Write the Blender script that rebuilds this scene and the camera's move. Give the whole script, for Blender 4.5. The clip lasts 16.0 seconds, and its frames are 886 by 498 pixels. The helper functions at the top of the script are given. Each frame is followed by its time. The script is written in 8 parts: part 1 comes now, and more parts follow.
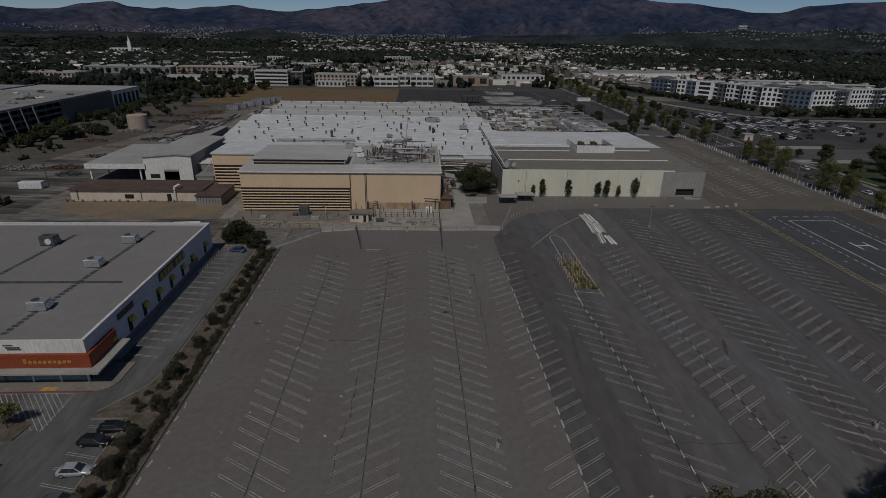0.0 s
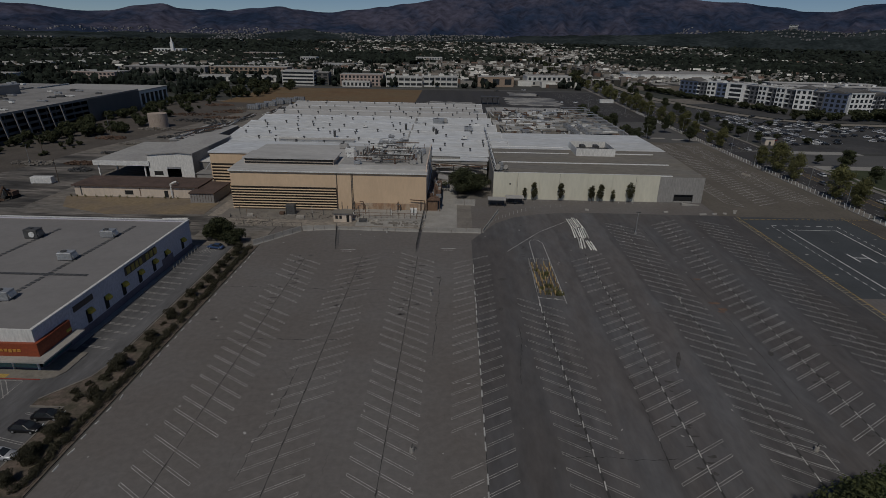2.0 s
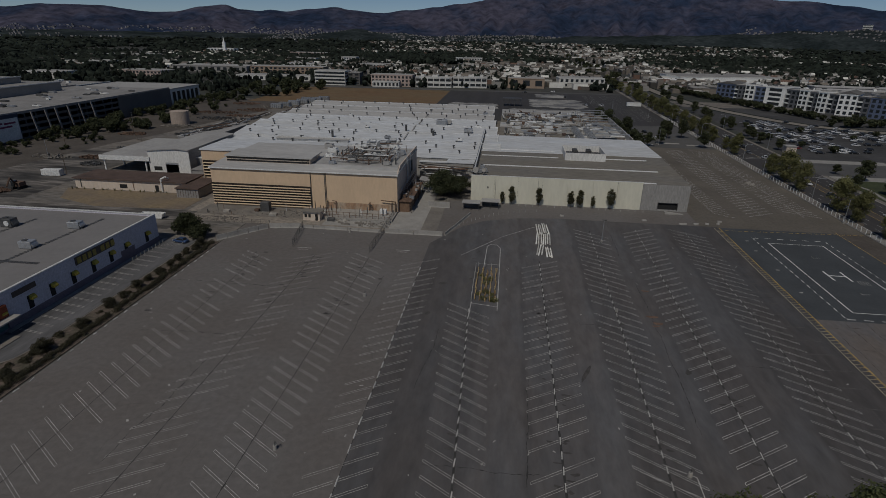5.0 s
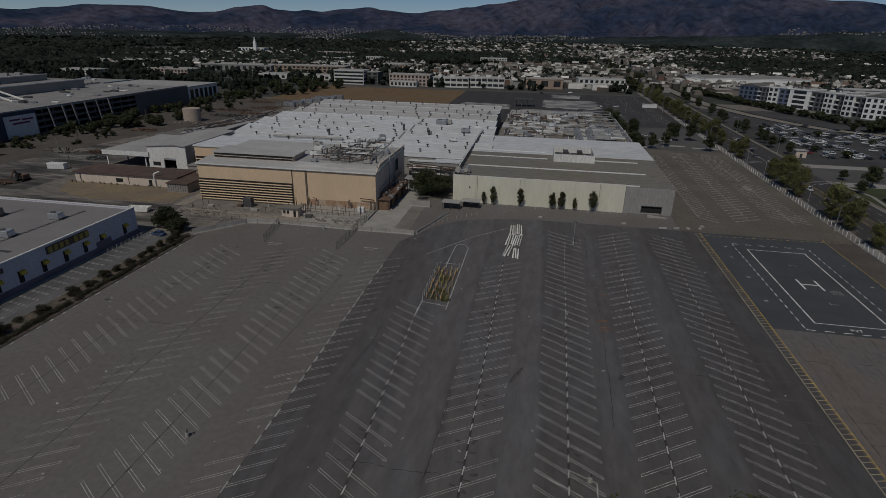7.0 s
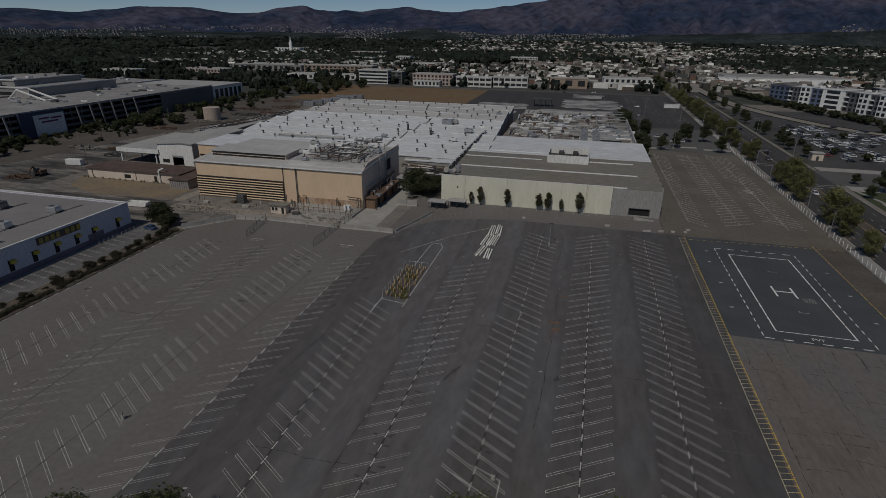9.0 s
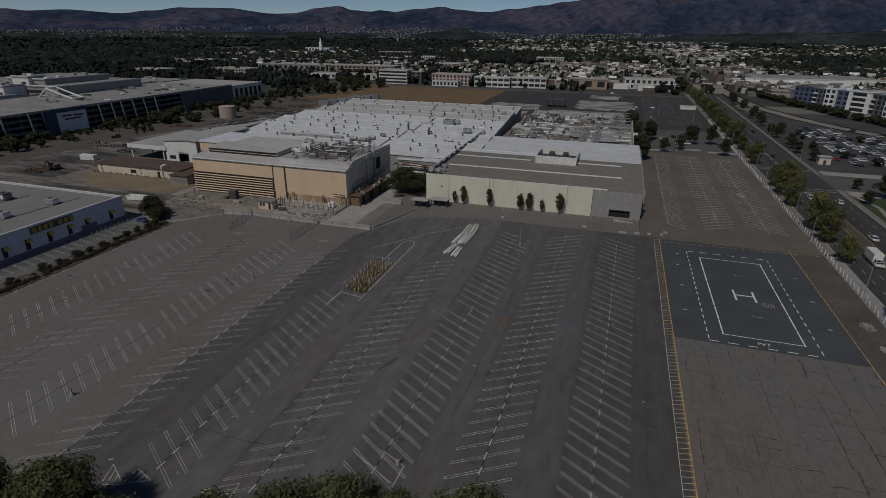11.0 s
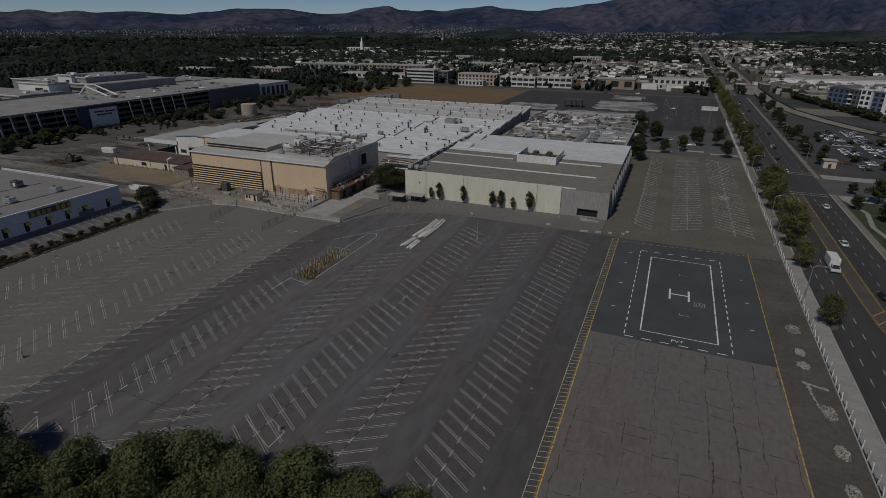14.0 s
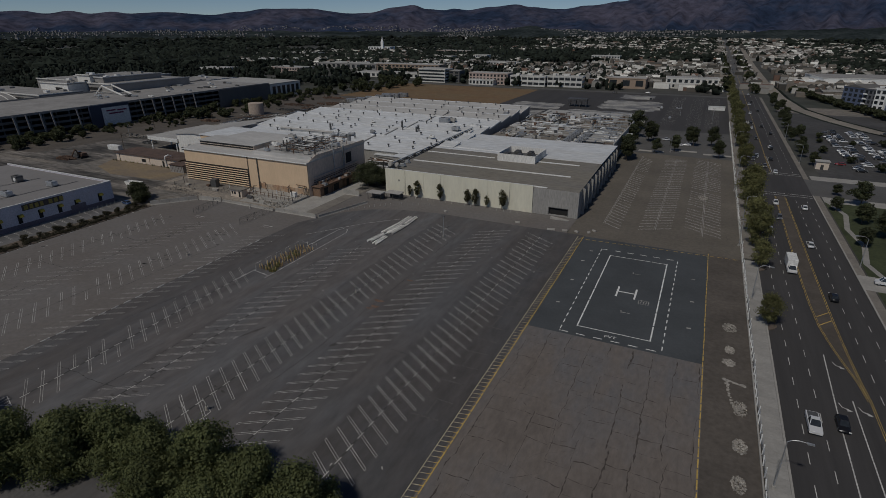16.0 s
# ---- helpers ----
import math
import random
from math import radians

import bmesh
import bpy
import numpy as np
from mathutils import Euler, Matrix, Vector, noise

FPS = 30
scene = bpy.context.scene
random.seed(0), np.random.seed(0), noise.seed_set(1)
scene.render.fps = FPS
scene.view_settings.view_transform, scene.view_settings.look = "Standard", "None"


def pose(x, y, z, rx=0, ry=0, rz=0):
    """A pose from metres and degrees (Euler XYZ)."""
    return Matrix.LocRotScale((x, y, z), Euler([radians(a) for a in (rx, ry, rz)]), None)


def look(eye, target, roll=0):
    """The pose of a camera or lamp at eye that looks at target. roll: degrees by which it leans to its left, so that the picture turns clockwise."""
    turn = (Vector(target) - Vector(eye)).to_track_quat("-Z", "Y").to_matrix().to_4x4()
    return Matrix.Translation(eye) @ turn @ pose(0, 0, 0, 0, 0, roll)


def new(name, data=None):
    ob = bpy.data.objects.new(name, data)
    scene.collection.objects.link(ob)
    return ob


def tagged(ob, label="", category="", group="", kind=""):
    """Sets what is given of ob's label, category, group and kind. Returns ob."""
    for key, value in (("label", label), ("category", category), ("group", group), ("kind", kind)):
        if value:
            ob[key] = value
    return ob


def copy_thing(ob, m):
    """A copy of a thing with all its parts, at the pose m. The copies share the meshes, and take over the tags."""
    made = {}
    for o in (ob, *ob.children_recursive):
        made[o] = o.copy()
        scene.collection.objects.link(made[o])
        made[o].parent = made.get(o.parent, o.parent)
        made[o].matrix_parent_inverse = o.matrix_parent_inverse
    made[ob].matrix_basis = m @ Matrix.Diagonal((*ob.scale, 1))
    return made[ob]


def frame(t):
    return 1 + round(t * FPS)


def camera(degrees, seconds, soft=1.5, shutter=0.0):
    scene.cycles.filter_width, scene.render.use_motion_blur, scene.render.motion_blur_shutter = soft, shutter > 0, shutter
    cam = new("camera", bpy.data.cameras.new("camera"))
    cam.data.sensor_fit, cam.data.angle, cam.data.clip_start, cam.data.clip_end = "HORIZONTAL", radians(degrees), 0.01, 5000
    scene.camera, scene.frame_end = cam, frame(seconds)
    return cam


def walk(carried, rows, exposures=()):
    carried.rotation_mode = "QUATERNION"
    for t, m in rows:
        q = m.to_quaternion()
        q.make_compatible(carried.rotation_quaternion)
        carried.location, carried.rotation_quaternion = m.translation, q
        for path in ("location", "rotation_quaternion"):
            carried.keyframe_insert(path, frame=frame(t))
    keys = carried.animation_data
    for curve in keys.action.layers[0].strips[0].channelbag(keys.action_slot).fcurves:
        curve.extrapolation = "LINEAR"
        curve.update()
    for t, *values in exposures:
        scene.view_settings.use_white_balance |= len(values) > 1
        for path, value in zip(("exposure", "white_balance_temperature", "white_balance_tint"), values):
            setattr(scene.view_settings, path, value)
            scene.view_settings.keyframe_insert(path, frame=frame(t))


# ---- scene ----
cam = camera(78.5, 16.0, soft=0.6)
PATH = [
    (0, (-0.219, 2.878, 57.382), (-0.121, 4.732, 56.638), 1.1),
    (0.5, (4.024, 2.95, 57.508), (4.098, 4.805, 56.764), 1.1),
    (1, (8.361, 3.018, 57.656), (8.402, 4.873, 56.911), 1.0),
    (1.5, (12.716, 3.13, 57.817), (12.723, 4.986, 57.072), 1.0),
    (2, (17.146, 3.23, 57.98), (17.113, 5.086, 57.235), 1.0),
    (2.5, (21.578, 3.42, 58.165), (21.504, 5.274, 57.42), 1.0),
    (3, (25.965, 3.691, 58.41), (25.852, 5.543, 57.664), 1.0),
    (3.5, (30.297, 3.965, 58.641), (30.152, 5.814, 57.893), 1.0),
    (4, (34.721, 4.326, 58.869), (34.553, 6.173, 58.121), 1.0),
    (6.5, (57.286, 6.709, 59.175), (57.008, 8.543, 58.427), 1.1),
    (7, (61.77, 7.256, 59.269), (61.455, 9.084, 58.52), 1.1),
    (7.5, (66.204, 7.88, 59.397), (65.841, 9.699, 58.647), 1.0),
    (8, (70.74, 8.384, 59.598), (70.348, 10.196, 58.847), 0.9),
    (8.5, (75.208, 8.923, 59.909), (74.788, 10.728, 59.157), 0.8),
    (9, (79.857, 9.203, 60.246), (79.413, 11.002, 59.492), 0.7),
    (11.5, (102.491, 11.062, 61.256), (101.913, 12.82, 60.499), 0.6),
    (12, (106.888, 11.489, 61.374), (106.288, 13.239, 60.615), 0.6),
    (12.5, (111.38, 11.819, 61.542), (110.755, 13.561, 60.784), 0.5),
    (13, (115.904, 12.309, 61.7), (115.251, 14.041, 60.942), 0.4),
    (13.5, (120.521, 12.699, 61.855), (119.837, 14.418, 61.096), 0.4),
    (14, (125.158, 13.237, 62.109), (124.452, 14.947, 61.35), 0.3),
    (14.5, (129.828, 13.833, 62.389), (129.093, 15.531, 61.63), 0.3),
    (15, (134.533, 14.586, 62.654), (133.775, 16.273, 61.893), 0.2),
    (15.5, (139.375, 15.564, 62.911), (138.602, 17.244, 62.149), 0.1),
    (16, (143.999, 16.617, 63.079), (143.21, 18.289, 62.316), 0.0),
]
walk(cam, [(t, look(eye, target, roll)) for t, eye, target, roll in PATH], [(0.0, -1.05), (8.0, -1.0), (16.0, -0.9)])

# ---- world, sun, exposure ----
world = bpy.data.worlds.new("world")
scene.world = world
world.use_nodes = True
wn = world.node_tree
sky = wn.nodes.new("ShaderNodeTexSky")
sky.sky_type = "NISHITA"
sky.sun_disc = False
SUN_EL, SUN_AZ = 52.0, 192.0          # degrees; azimuth clockwise from +y
sky.sun_elevation = radians(SUN_EL)
sky.sun_rotation = radians(SUN_AZ)
sky.altitude = 1500.0
sky.air_density = 0.65
sky.dust_density = 0.0
sky.ozone_density = 4.0
wn.links.new(sky.outputs[0], wn.nodes["Background"].inputs[0])
wn.nodes["Background"].inputs[1].default_value = 0.072
sun = new("sun", bpy.data.lights.new("sun", "SUN"))
sun.data.energy = 3.1
sun.data.angle = radians(3.0)
sun.data.color = (1.0, 0.948, 0.86)
_d = Vector((math.sin(radians(SUN_AZ)) * math.cos(radians(SUN_EL)), math.cos(radians(SUN_AZ)) * math.cos(radians(SUN_EL)), math.sin(radians(SUN_EL))))
sun.matrix_world = look(_d * 300.0, (0, 0, 0))


# ---- materials ----
def mat(name, color, rough=0.8, metal=0.0, big=0.06, big_amt=0.25, fine=2.0, fine_amt=0.2, bump=0.0, rnd=0.0, tint=None, stretch=(1, 1, 1), island=0.0, spec=0.4):
    """A surface whose colour wanders at two scales (noise per metre), with fine relief."""
    m = bpy.data.materials.new(name)
    m.use_nodes = True
    t = m.node_tree
    n, l = t.nodes, t.links
    b = n["Principled BSDF"]
    b.inputs["Roughness"].default_value = rough
    b.inputs["Metallic"].default_value = metal
    b.inputs["Specular IOR Level"].default_value = spec
    geo = n.new("ShaderNodeNewGeometry")
    mp = n.new("ShaderNodeMapping")
    mp.inputs["Scale"].default_value = stretch
    l.new(geo.outputs["Position"], mp.inputs["Vector"])

    def noi(scale, det):
        k = n.new("ShaderNodeTexNoise")
        k.inputs["Scale"].default_value = scale
        k.inputs["Detail"].default_value = det
        k.inputs["Roughness"].default_value = 0.65
        l.new(mp.outputs[0], k.inputs["Vector"])
        return k

    n1, n2 = noi(big, 5.0), noi(fine, 3.0)

    def mrange(src, amt):
        k = n.new("ShaderNodeMapRange")
        k.inputs["From Min"].default_value, k.inputs["From Max"].default_value = 0.28, 0.72
        k.inputs["To Min"].default_value, k.inputs["To Max"].default_value = 1 - amt, 1 + amt
        l.new(src, k.inputs["Value"])
        return k.outputs[0]

    def mul(a, bb):
        k = n.new("ShaderNodeMath")
        k.operation = "MULTIPLY"
        l.new(a, k.inputs[0])
        l.new(bb, k.inputs[1])
        return k.outputs[0]

    v = mul(mrange(n1.outputs["Fac"], big_amt), mrange(n2.outputs["Fac"], fine_amt))
    if rnd:
        oi = n.new("ShaderNodeObjectInfo")
        k = n.new("ShaderNodeMapRange")
        k.inputs["To Min"].default_value, k.inputs["To Max"].default_value = 1 - rnd, 1 + rnd
        l.new(oi.outputs["Random"], k.inputs["Value"])
        v = mul(v, k.outputs[0])
    if island:
        k = n.new("ShaderNodeMapRange")
        k.inputs["To Min"].default_value, k.inputs["To Max"].default_value = 1 - island, 1 + island
        l.new(geo.outputs["Random Per Island"], k.inputs["Value"])
        v = mul(v, k.outputs[0])
    col = n.new("ShaderNodeRGB")
    col.outputs[0].default_value = (*color, 1)
    src = col.outputs[0]
    if tint:
        mx = n.new("ShaderNodeMix")
        mx.data_type = "RGBA"
        l.new(n1.outputs["Fac"], mx.inputs["Factor"])
        mx.inputs["A"].default_value = (*color, 1)
        mx.inputs["B"].default_value = (*tint, 1)
        rp = n.new("ShaderNodeMapRange")
        rp.inputs["From Min"].default_value, rp.inputs["From Max"].default_value = 0.4, 0.6
        l.new(n1.outputs["Fac"], rp.inputs["Value"])
        l.new(rp.outputs[0], mx.inputs["Factor"])
        src = mx.outputs["Result"]
    vm = n.new("ShaderNodeVectorMath")
    vm.operation = "SCALE"
    l.new(src, vm.inputs[0])
    l.new(v, vm.inputs["Scale"])
    l.new(vm.outputs[0], b.inputs["Base Color"])
    if bump:
        bp = n.new("ShaderNodeBump")
        bp.inputs["Strength"].default_value = 0.6
        bp.inputs["Distance"].default_value = bump
        l.new(n2.outputs["Fac"], bp.inputs["Height"])
        l.new(bp.outputs[0], b.inputs["Normal"])
    return m


def add_cracks(m, scale, width, amount, warp=0.6, tone=0.35, squeeze=1.0):
    """Dark crack lines of a wandering net over a material's colour."""
    t = m.node_tree
    n, l = t.nodes, t.links
    b = n["Principled BSDF"]
    src = b.inputs["Base Color"].links[0].from_socket
    geo = n.new("ShaderNodeNewGeometry")
    nz = n.new("ShaderNodeTexNoise")
    nz.inputs["Scale"].default_value = 0.35
    nz.inputs["Detail"].default_value = 4
    l.new(geo.outputs["Position"], nz.inputs["Vector"])
    sc = n.new("ShaderNodeVectorMath")
    sc.operation = "MULTIPLY_ADD"
    l.new(nz.outputs["Color"], sc.inputs[0])
    sc.inputs[1].default_value = (warp * 4, warp * 4, 0)
    l.new(geo.outputs["Position"], sc.inputs[2])
    vo = n.new("ShaderNodeTexVoronoi")
    vo.feature = "DISTANCE_TO_EDGE"
    vo.inputs["Scale"].default_value = scale
    vo.inputs["Randomness"].default_value = 0.75
    mq = n.new("ShaderNodeMapping")
    mq.inputs["Scale"].default_value = (1.0, squeeze, 1.0)
    l.new(sc.outputs[0], mq.inputs["Vector"])
    l.new(mq.outputs[0], vo.inputs["Vector"])
    mr = n.new("ShaderNodeMapRange")
    mr.inputs["From Min"].default_value, mr.inputs["From Max"].default_value = 0.0, width * scale
    mr.inputs["To Min"].default_value, mr.inputs["To Max"].default_value = amount, 0.0
    l.new(vo.outputs["Distance"], mr.inputs["Value"])
    n3 = n.new("ShaderNodeTexNoise")
    n3.inputs["Scale"].default_value = 0.12
    l.new(geo.outputs["Position"], n3.inputs["Vector"])
    m3 = n.new("ShaderNodeMapRange")
    m3.inputs["From Min"].default_value, m3.inputs["From Max"].default_value = 0.4, 0.56
    l.new(n3.outputs["Fac"], m3.inputs["Value"])
    mm = n.new("ShaderNodeMath")
    mm.operation = "MULTIPLY"
    l.new(mr.outputs[0], mm.inputs[0])
    l.new(m3.outputs[0], mm.inputs[1])
    mx = n.new("ShaderNodeMix")
    mx.data_type = "RGBA"
    l.new(mm.outputs[0], mx.inputs["Factor"])
    l.new(src, mx.inputs["A"])
    mx.inputs["B"].default_value = (0.05 * tone / 0.35, 0.046 * tone / 0.35, 0.043 * tone / 0.35, 1)
    l.new(mx.outputs["Result"], b.inputs["Base Color"])
    return m


def add_palette(m, stops):
    """Each separate wall or roof takes one colour of a list: stops of (share, colour)."""
    t = m.node_tree
    n, l = t.nodes, t.links
    b = n["Principled BSDF"]
    src = b.inputs["Base Color"].links[0].from_socket
    geo = n.new("ShaderNodeNewGeometry")
    cr = n.new("ShaderNodeValToRGB")
    cr.color_ramp.interpolation = "CONSTANT"
    els = cr.color_ramp.elements
    while len(els) < len(stops):
        els.new(0.5)
    for e, (p, c) in zip(els, stops):
        e.position = p
        e.color = (*c, 1)
    l.new(geo.outputs["Random Per Island"], cr.inputs[0])
    mx = n.new("ShaderNodeMix")
    mx.data_type = "RGBA"
    mx.blend_type = "MULTIPLY"
    mx.inputs["Factor"].default_value = 1.0
    l.new(src, mx.inputs["A"])
    l.new(cr.outputs[0], mx.inputs["B"])
    l.new(mx.outputs["Result"], b.inputs["Base Color"])
    return m


def add_bands(m, stops, wobble=1.6):
    """Strips of older and newer asphalt across x: stops of (x, factor)."""
    t = m.node_tree
    n, l = t.nodes, t.links
    b = n["Principled BSDF"]
    src = b.inputs["Base Color"].links[0].from_socket
    geo = n.new("ShaderNodeNewGeometry")
    nz = n.new("ShaderNodeTexNoise")
    nz.inputs["Scale"].default_value = 0.08
    nz.inputs["Detail"].default_value = 5
    l.new(geo.outputs["Position"], nz.inputs["Vector"])
    sx = n.new("ShaderNodeSeparateXYZ")
    l.new(geo.outputs["Position"], sx.inputs[0])
    ma = n.new("ShaderNodeMath")
    ma.operation = "MULTIPLY_ADD"
    l.new(nz.outputs["Fac"], ma.inputs[0])
    ma.inputs[1].default_value = wobble * 4
    l.new(sx.outputs["X"], ma.inputs[2])
    x0, x1 = stops[0][0], stops[-1][0]
    mr = n.new("ShaderNodeMapRange")
    mr.inputs["From Min"].default_value, mr.inputs["From Max"].default_value = x0 + wobble * 2, x1 + wobble * 2
    l.new(ma.outputs[0], mr.inputs["Value"])
    cr = n.new("ShaderNodeValToRGB")
    els = cr.color_ramp.elements
    while len(els) < len(stops):
        els.new(0.5)
    for e, (x, f) in zip(els, stops):
        e.position = (x - x0) / (x1 - x0)
        e.color = (f, f, f, 1)
    l.new(mr.outputs[0], cr.inputs[0])
    mx = n.new("ShaderNodeMix")
    mx.data_type = "RGBA"
    mx.blend_type = "MULTIPLY"
    mx.inputs["Factor"].default_value = 1.0
    l.new(src, mx.inputs["A"])
    l.new(cr.outputs[0], mx.inputs["B"])
    l.new(mx.outputs["Result"], b.inputs["Base Color"])
    return m


M = {}
M["yard_pale"] = mat("pale_trampled_yard", (0.33, 0.288, 0.24), 0.95, big=0.09, big_amt=0.3, fine=0.7, fine_amt=0.35, tint=(0.20, 0.178, 0.152))
M["yard"] = mat("dusty_yard", (0.24, 0.212, 0.18), 0.95, big=0.05, big_amt=0.45, fine=0.4, fine_amt=0.5, tint=(0.12, 0.111, 0.10), stretch=(0.55, 1.5, 1))
M["yard_dark"] = mat("rutted_dark_yard", (0.062, 0.058, 0.054), 0.95, big=0.07, big_amt=0.5, fine=0.4, fine_amt=0.55, tint=(0.155, 0.14, 0.125), stretch=(0.35, 1.9, 1))
M["sand"] = mat("pale_sandy_soil", (0.26, 0.20, 0.125), 0.95, big=0.1, big_amt=0.2, fine=0.8, fine_amt=0.2, tint=(0.17, 0.135, 0.1))
M["asphalt_warm"] = add_cracks(mat("asphalt_sun_bleached", (0.158, 0.142, 0.131), 0.92, big=0.022, big_amt=0.2, fine=0.9, fine_amt=0.12, bump=0.003, tint=(0.146, 0.137, 0.131)), 0.11, 0.06, 0.25)
M["asphalt_dark"] = add_bands(mat("asphalt_sealed", (0.124, 0.114, 0.111), 0.9, big=0.09, big_amt=0.2, fine=0.5, fine_amt=0.2, bump=0.01, stretch=(1, 0.3, 1), tint=(0.105, 0.103, 0.106)),
                              [(23, 0.80), (33.6, 0.83), (34.4, 0.94), (36.2, 0.94), (37.0, 0.83), (40.4, 0.85), (41.0, 1.02), (49.2, 1.05), (49.5, 0.85), (50.3, 0.87), (50.6, 0.97), (60.0, 1.01), (61.0, 1.08), (65.2, 1.07), (65.8, 0.81), (74.8, 0.83), (75.4, 0.94), (79.8, 0.95), (80.6, 0.84), (90.6, 0.85), (91.4, 0.90), (95.8, 0.85), (96.6, 0.72), (114, 0.68)], wobble=0.55)
M["asphalt_olive"] = add_cracks(mat("asphalt_dusty_olive", (0.128, 0.113, 0.094), 0.92, big=0.04, big_amt=0.22, fine=0.9, fine_amt=0.16, bump=0.01), 0.11, 0.06, 0.3)
M["asphalt_pad"] = mat("asphalt_blue_sealcoat", (0.064, 0.070, 0.075), 0.9, big=0.08, big_amt=0.18, fine=1.5, fine_amt=0.08)
M["slab"] = add_cracks(mat("old_slab", (0.181, 0.155, 0.137), 0.93, big=0.06, big_amt=0.34, fine=0.9, fine_amt=0.14, tint=(0.118, 0.112, 0.112), stretch=(1.3, 0.5, 1)), 0.19, 0.06, 0.2, warp=0.3, squeeze=0.6)
M["median"] = mat("worn_median_asphalt", (0.085, 0.072, 0.060), 0.9, big=0.2, big_amt=0.25, fine=1.5, fine_amt=0.15)
M["crack"] = mat("dark_earth_in_cracks", (0.066, 0.055, 0.049), 0.95, big=0.3, big_amt=0.3)
M["road"] = mat("road_asphalt", (0.051, 0.048, 0.047), 0.85, big=0.12, big_amt=0.22, fine=1.0, fine_amt=0.1, stretch=(1, 0.06, 1))
M["lot_dark"] = mat("dark_lot_asphalt", (0.062, 0.060, 0.059), 0.9, big=0.04, big_amt=0.35, fine=0.4, fine_amt=0.25)
M["street"] = mat("street_asphalt", (0.098, 0.095, 0.092), 0.9, big=0.05, big_amt=0.2)
M["concrete"] = mat("concrete", (0.33, 0.315, 0.29), 0.9, big=0.2, big_amt=0.18, fine=2.5, fine_amt=0.12)
M["concrete_old"] = mat("stained_old_concrete", (0.25, 0.228, 0.198), 0.92, big=0.15, big_amt=0.3, fine=1.2, fine_amt=0.2, tint=(0.15, 0.135, 0.12))
M["verge"] = mat("dark_dirt_verge", (0.095, 0.082, 0.07), 0.95, big=0.1, big_amt=0.25, fine=1.0, fine_amt=0.2)
M["walk"] = mat("sidewalk_concrete", (0.29, 0.278, 0.258), 0.9, big=0.25, big_amt=0.15, fine=2.5, fine_amt=0.1, rnd=0.08)
M["paint"] = mat("worn_white_paint", (0.395, 0.385, 0.37), 0.8, big=0.15, big_amt=0.4, fine=1.2, fine_amt=0.45)
M["paint_faint"] = mat("faded_white_paint", (0.345, 0.332, 0.315), 0.85, big=0.12, big_amt=0.45, fine=1.2, fine_amt=0.35)
M["paint_bright"] = mat("fresh_white_paint", (0.72, 0.72, 0.70), 0.7, big=0.3, big_amt=0.1, fine=2.0, fine_amt=0.15)
M["paint_yellow"] = mat("yellow_line_paint", (0.48, 0.33, 0.09), 0.75, big=0.3, big_amt=0.25, fine=2.0, fine_amt=0.3)
M["stain_soft"] = mat("faint_oil_stains", (0.072, 0.067, 0.064), 0.88, big=0.6, big_amt=0.3)
M["ghost_paint"] = mat("blacked_out_paint", (0.088, 0.083, 0.080), 0.88, big=0.5, big_amt=0.2)
M["stain"] = mat("oil_stained_asphalt", (0.05, 0.048, 0.047), 0.85, big=0.2, big_amt=0.3)
M["tan"] = mat("tan_painted_panels", (0.64, 0.475, 0.32), 0.75, big=0.12, big_amt=0.08, fine=1.5, fine_amt=0.06, stretch=(1, 1, 0.3), rnd=0.03)
M["rust_tan"] = mat("rust_streaked_tan_sheet", (0.24, 0.155, 0.10), 0.85, big=0.5, big_amt=0.35, fine=2.0, fine_amt=0.3, tint=(0.13, 0.08, 0.055), stretch=(1, 1, 0.4))
M["stained_plinth"] = mat("stained_lower_wall", (0.50, 0.40, 0.30), 0.9, big=0.35, big_amt=0.3, fine=1.6, fine_amt=0.25, tint=(0.30, 0.19, 0.12), stretch=(1, 1, 0.5))
# Near-black colour in place of the shade between louvre slats.
M["louvre_shade"] = mat("painted_louvre_shade", (0.025, 0.02, 0.016), 0.9)
M["cream"] = mat("cream_tiltup_panels", (0.66, 0.635, 0.52), 0.8, big=0.15, big_amt=0.08, fine=1.5, fine_amt=0.05, stretch=(1, 1, 0.25), rnd=0.03)
M["cream_pink"] = mat("faded_pink_cream_paint", (0.62, 0.53, 0.44), 0.8, big=0.2, big_amt=0.12, fine=1.5, fine_amt=0.08, stretch=(1, 1, 0.3))
M["greywall"] = mat("grey_wall_paint", (0.30, 0.29, 0.275), 0.85, big=0.15, big_amt=0.12, stretch=(1, 1, 0.25), rnd=0.04)
M["white_roof"] = mat("white_coated_roof", (0.65, 0.67, 0.69), 0.6, big=0.06, big_amt=0.16, fine=0.6, fine_amt=0.2, tint=(0.53, 0.535, 0.53), stretch=(0.35, 1.4, 1))
M["grey_roof"] = mat("tan_grey_roof_felt", (0.215, 0.197, 0.165), 0.9, big=0.06, big_amt=0.22, fine=0.7, fine_amt=0.22, tint=(0.165, 0.155, 0.14), stretch=(0.4, 1.3, 1))
# A paler, greyer tan than the front panels.
M["tan_end"] = mat("grey_tan_end_panels", (0.62, 0.51, 0.42), 0.8, big=0.15, big_amt=0.12, stretch=(1, 1, 0.25))
M["pale_roof"] = mat("pale_roof_membrane", (0.42, 0.41, 0.39), 0.8, big=0.08, big_amt=0.2, fine=0.9, fine_amt=0.15, tint=(0.30, 0.29, 0.28))
M["store_roof"] = mat("store_roof_membrane", (0.215, 0.205, 0.20), 0.85, big=0.05, big_amt=0.1, fine=0.7, fine_amt=0.06)
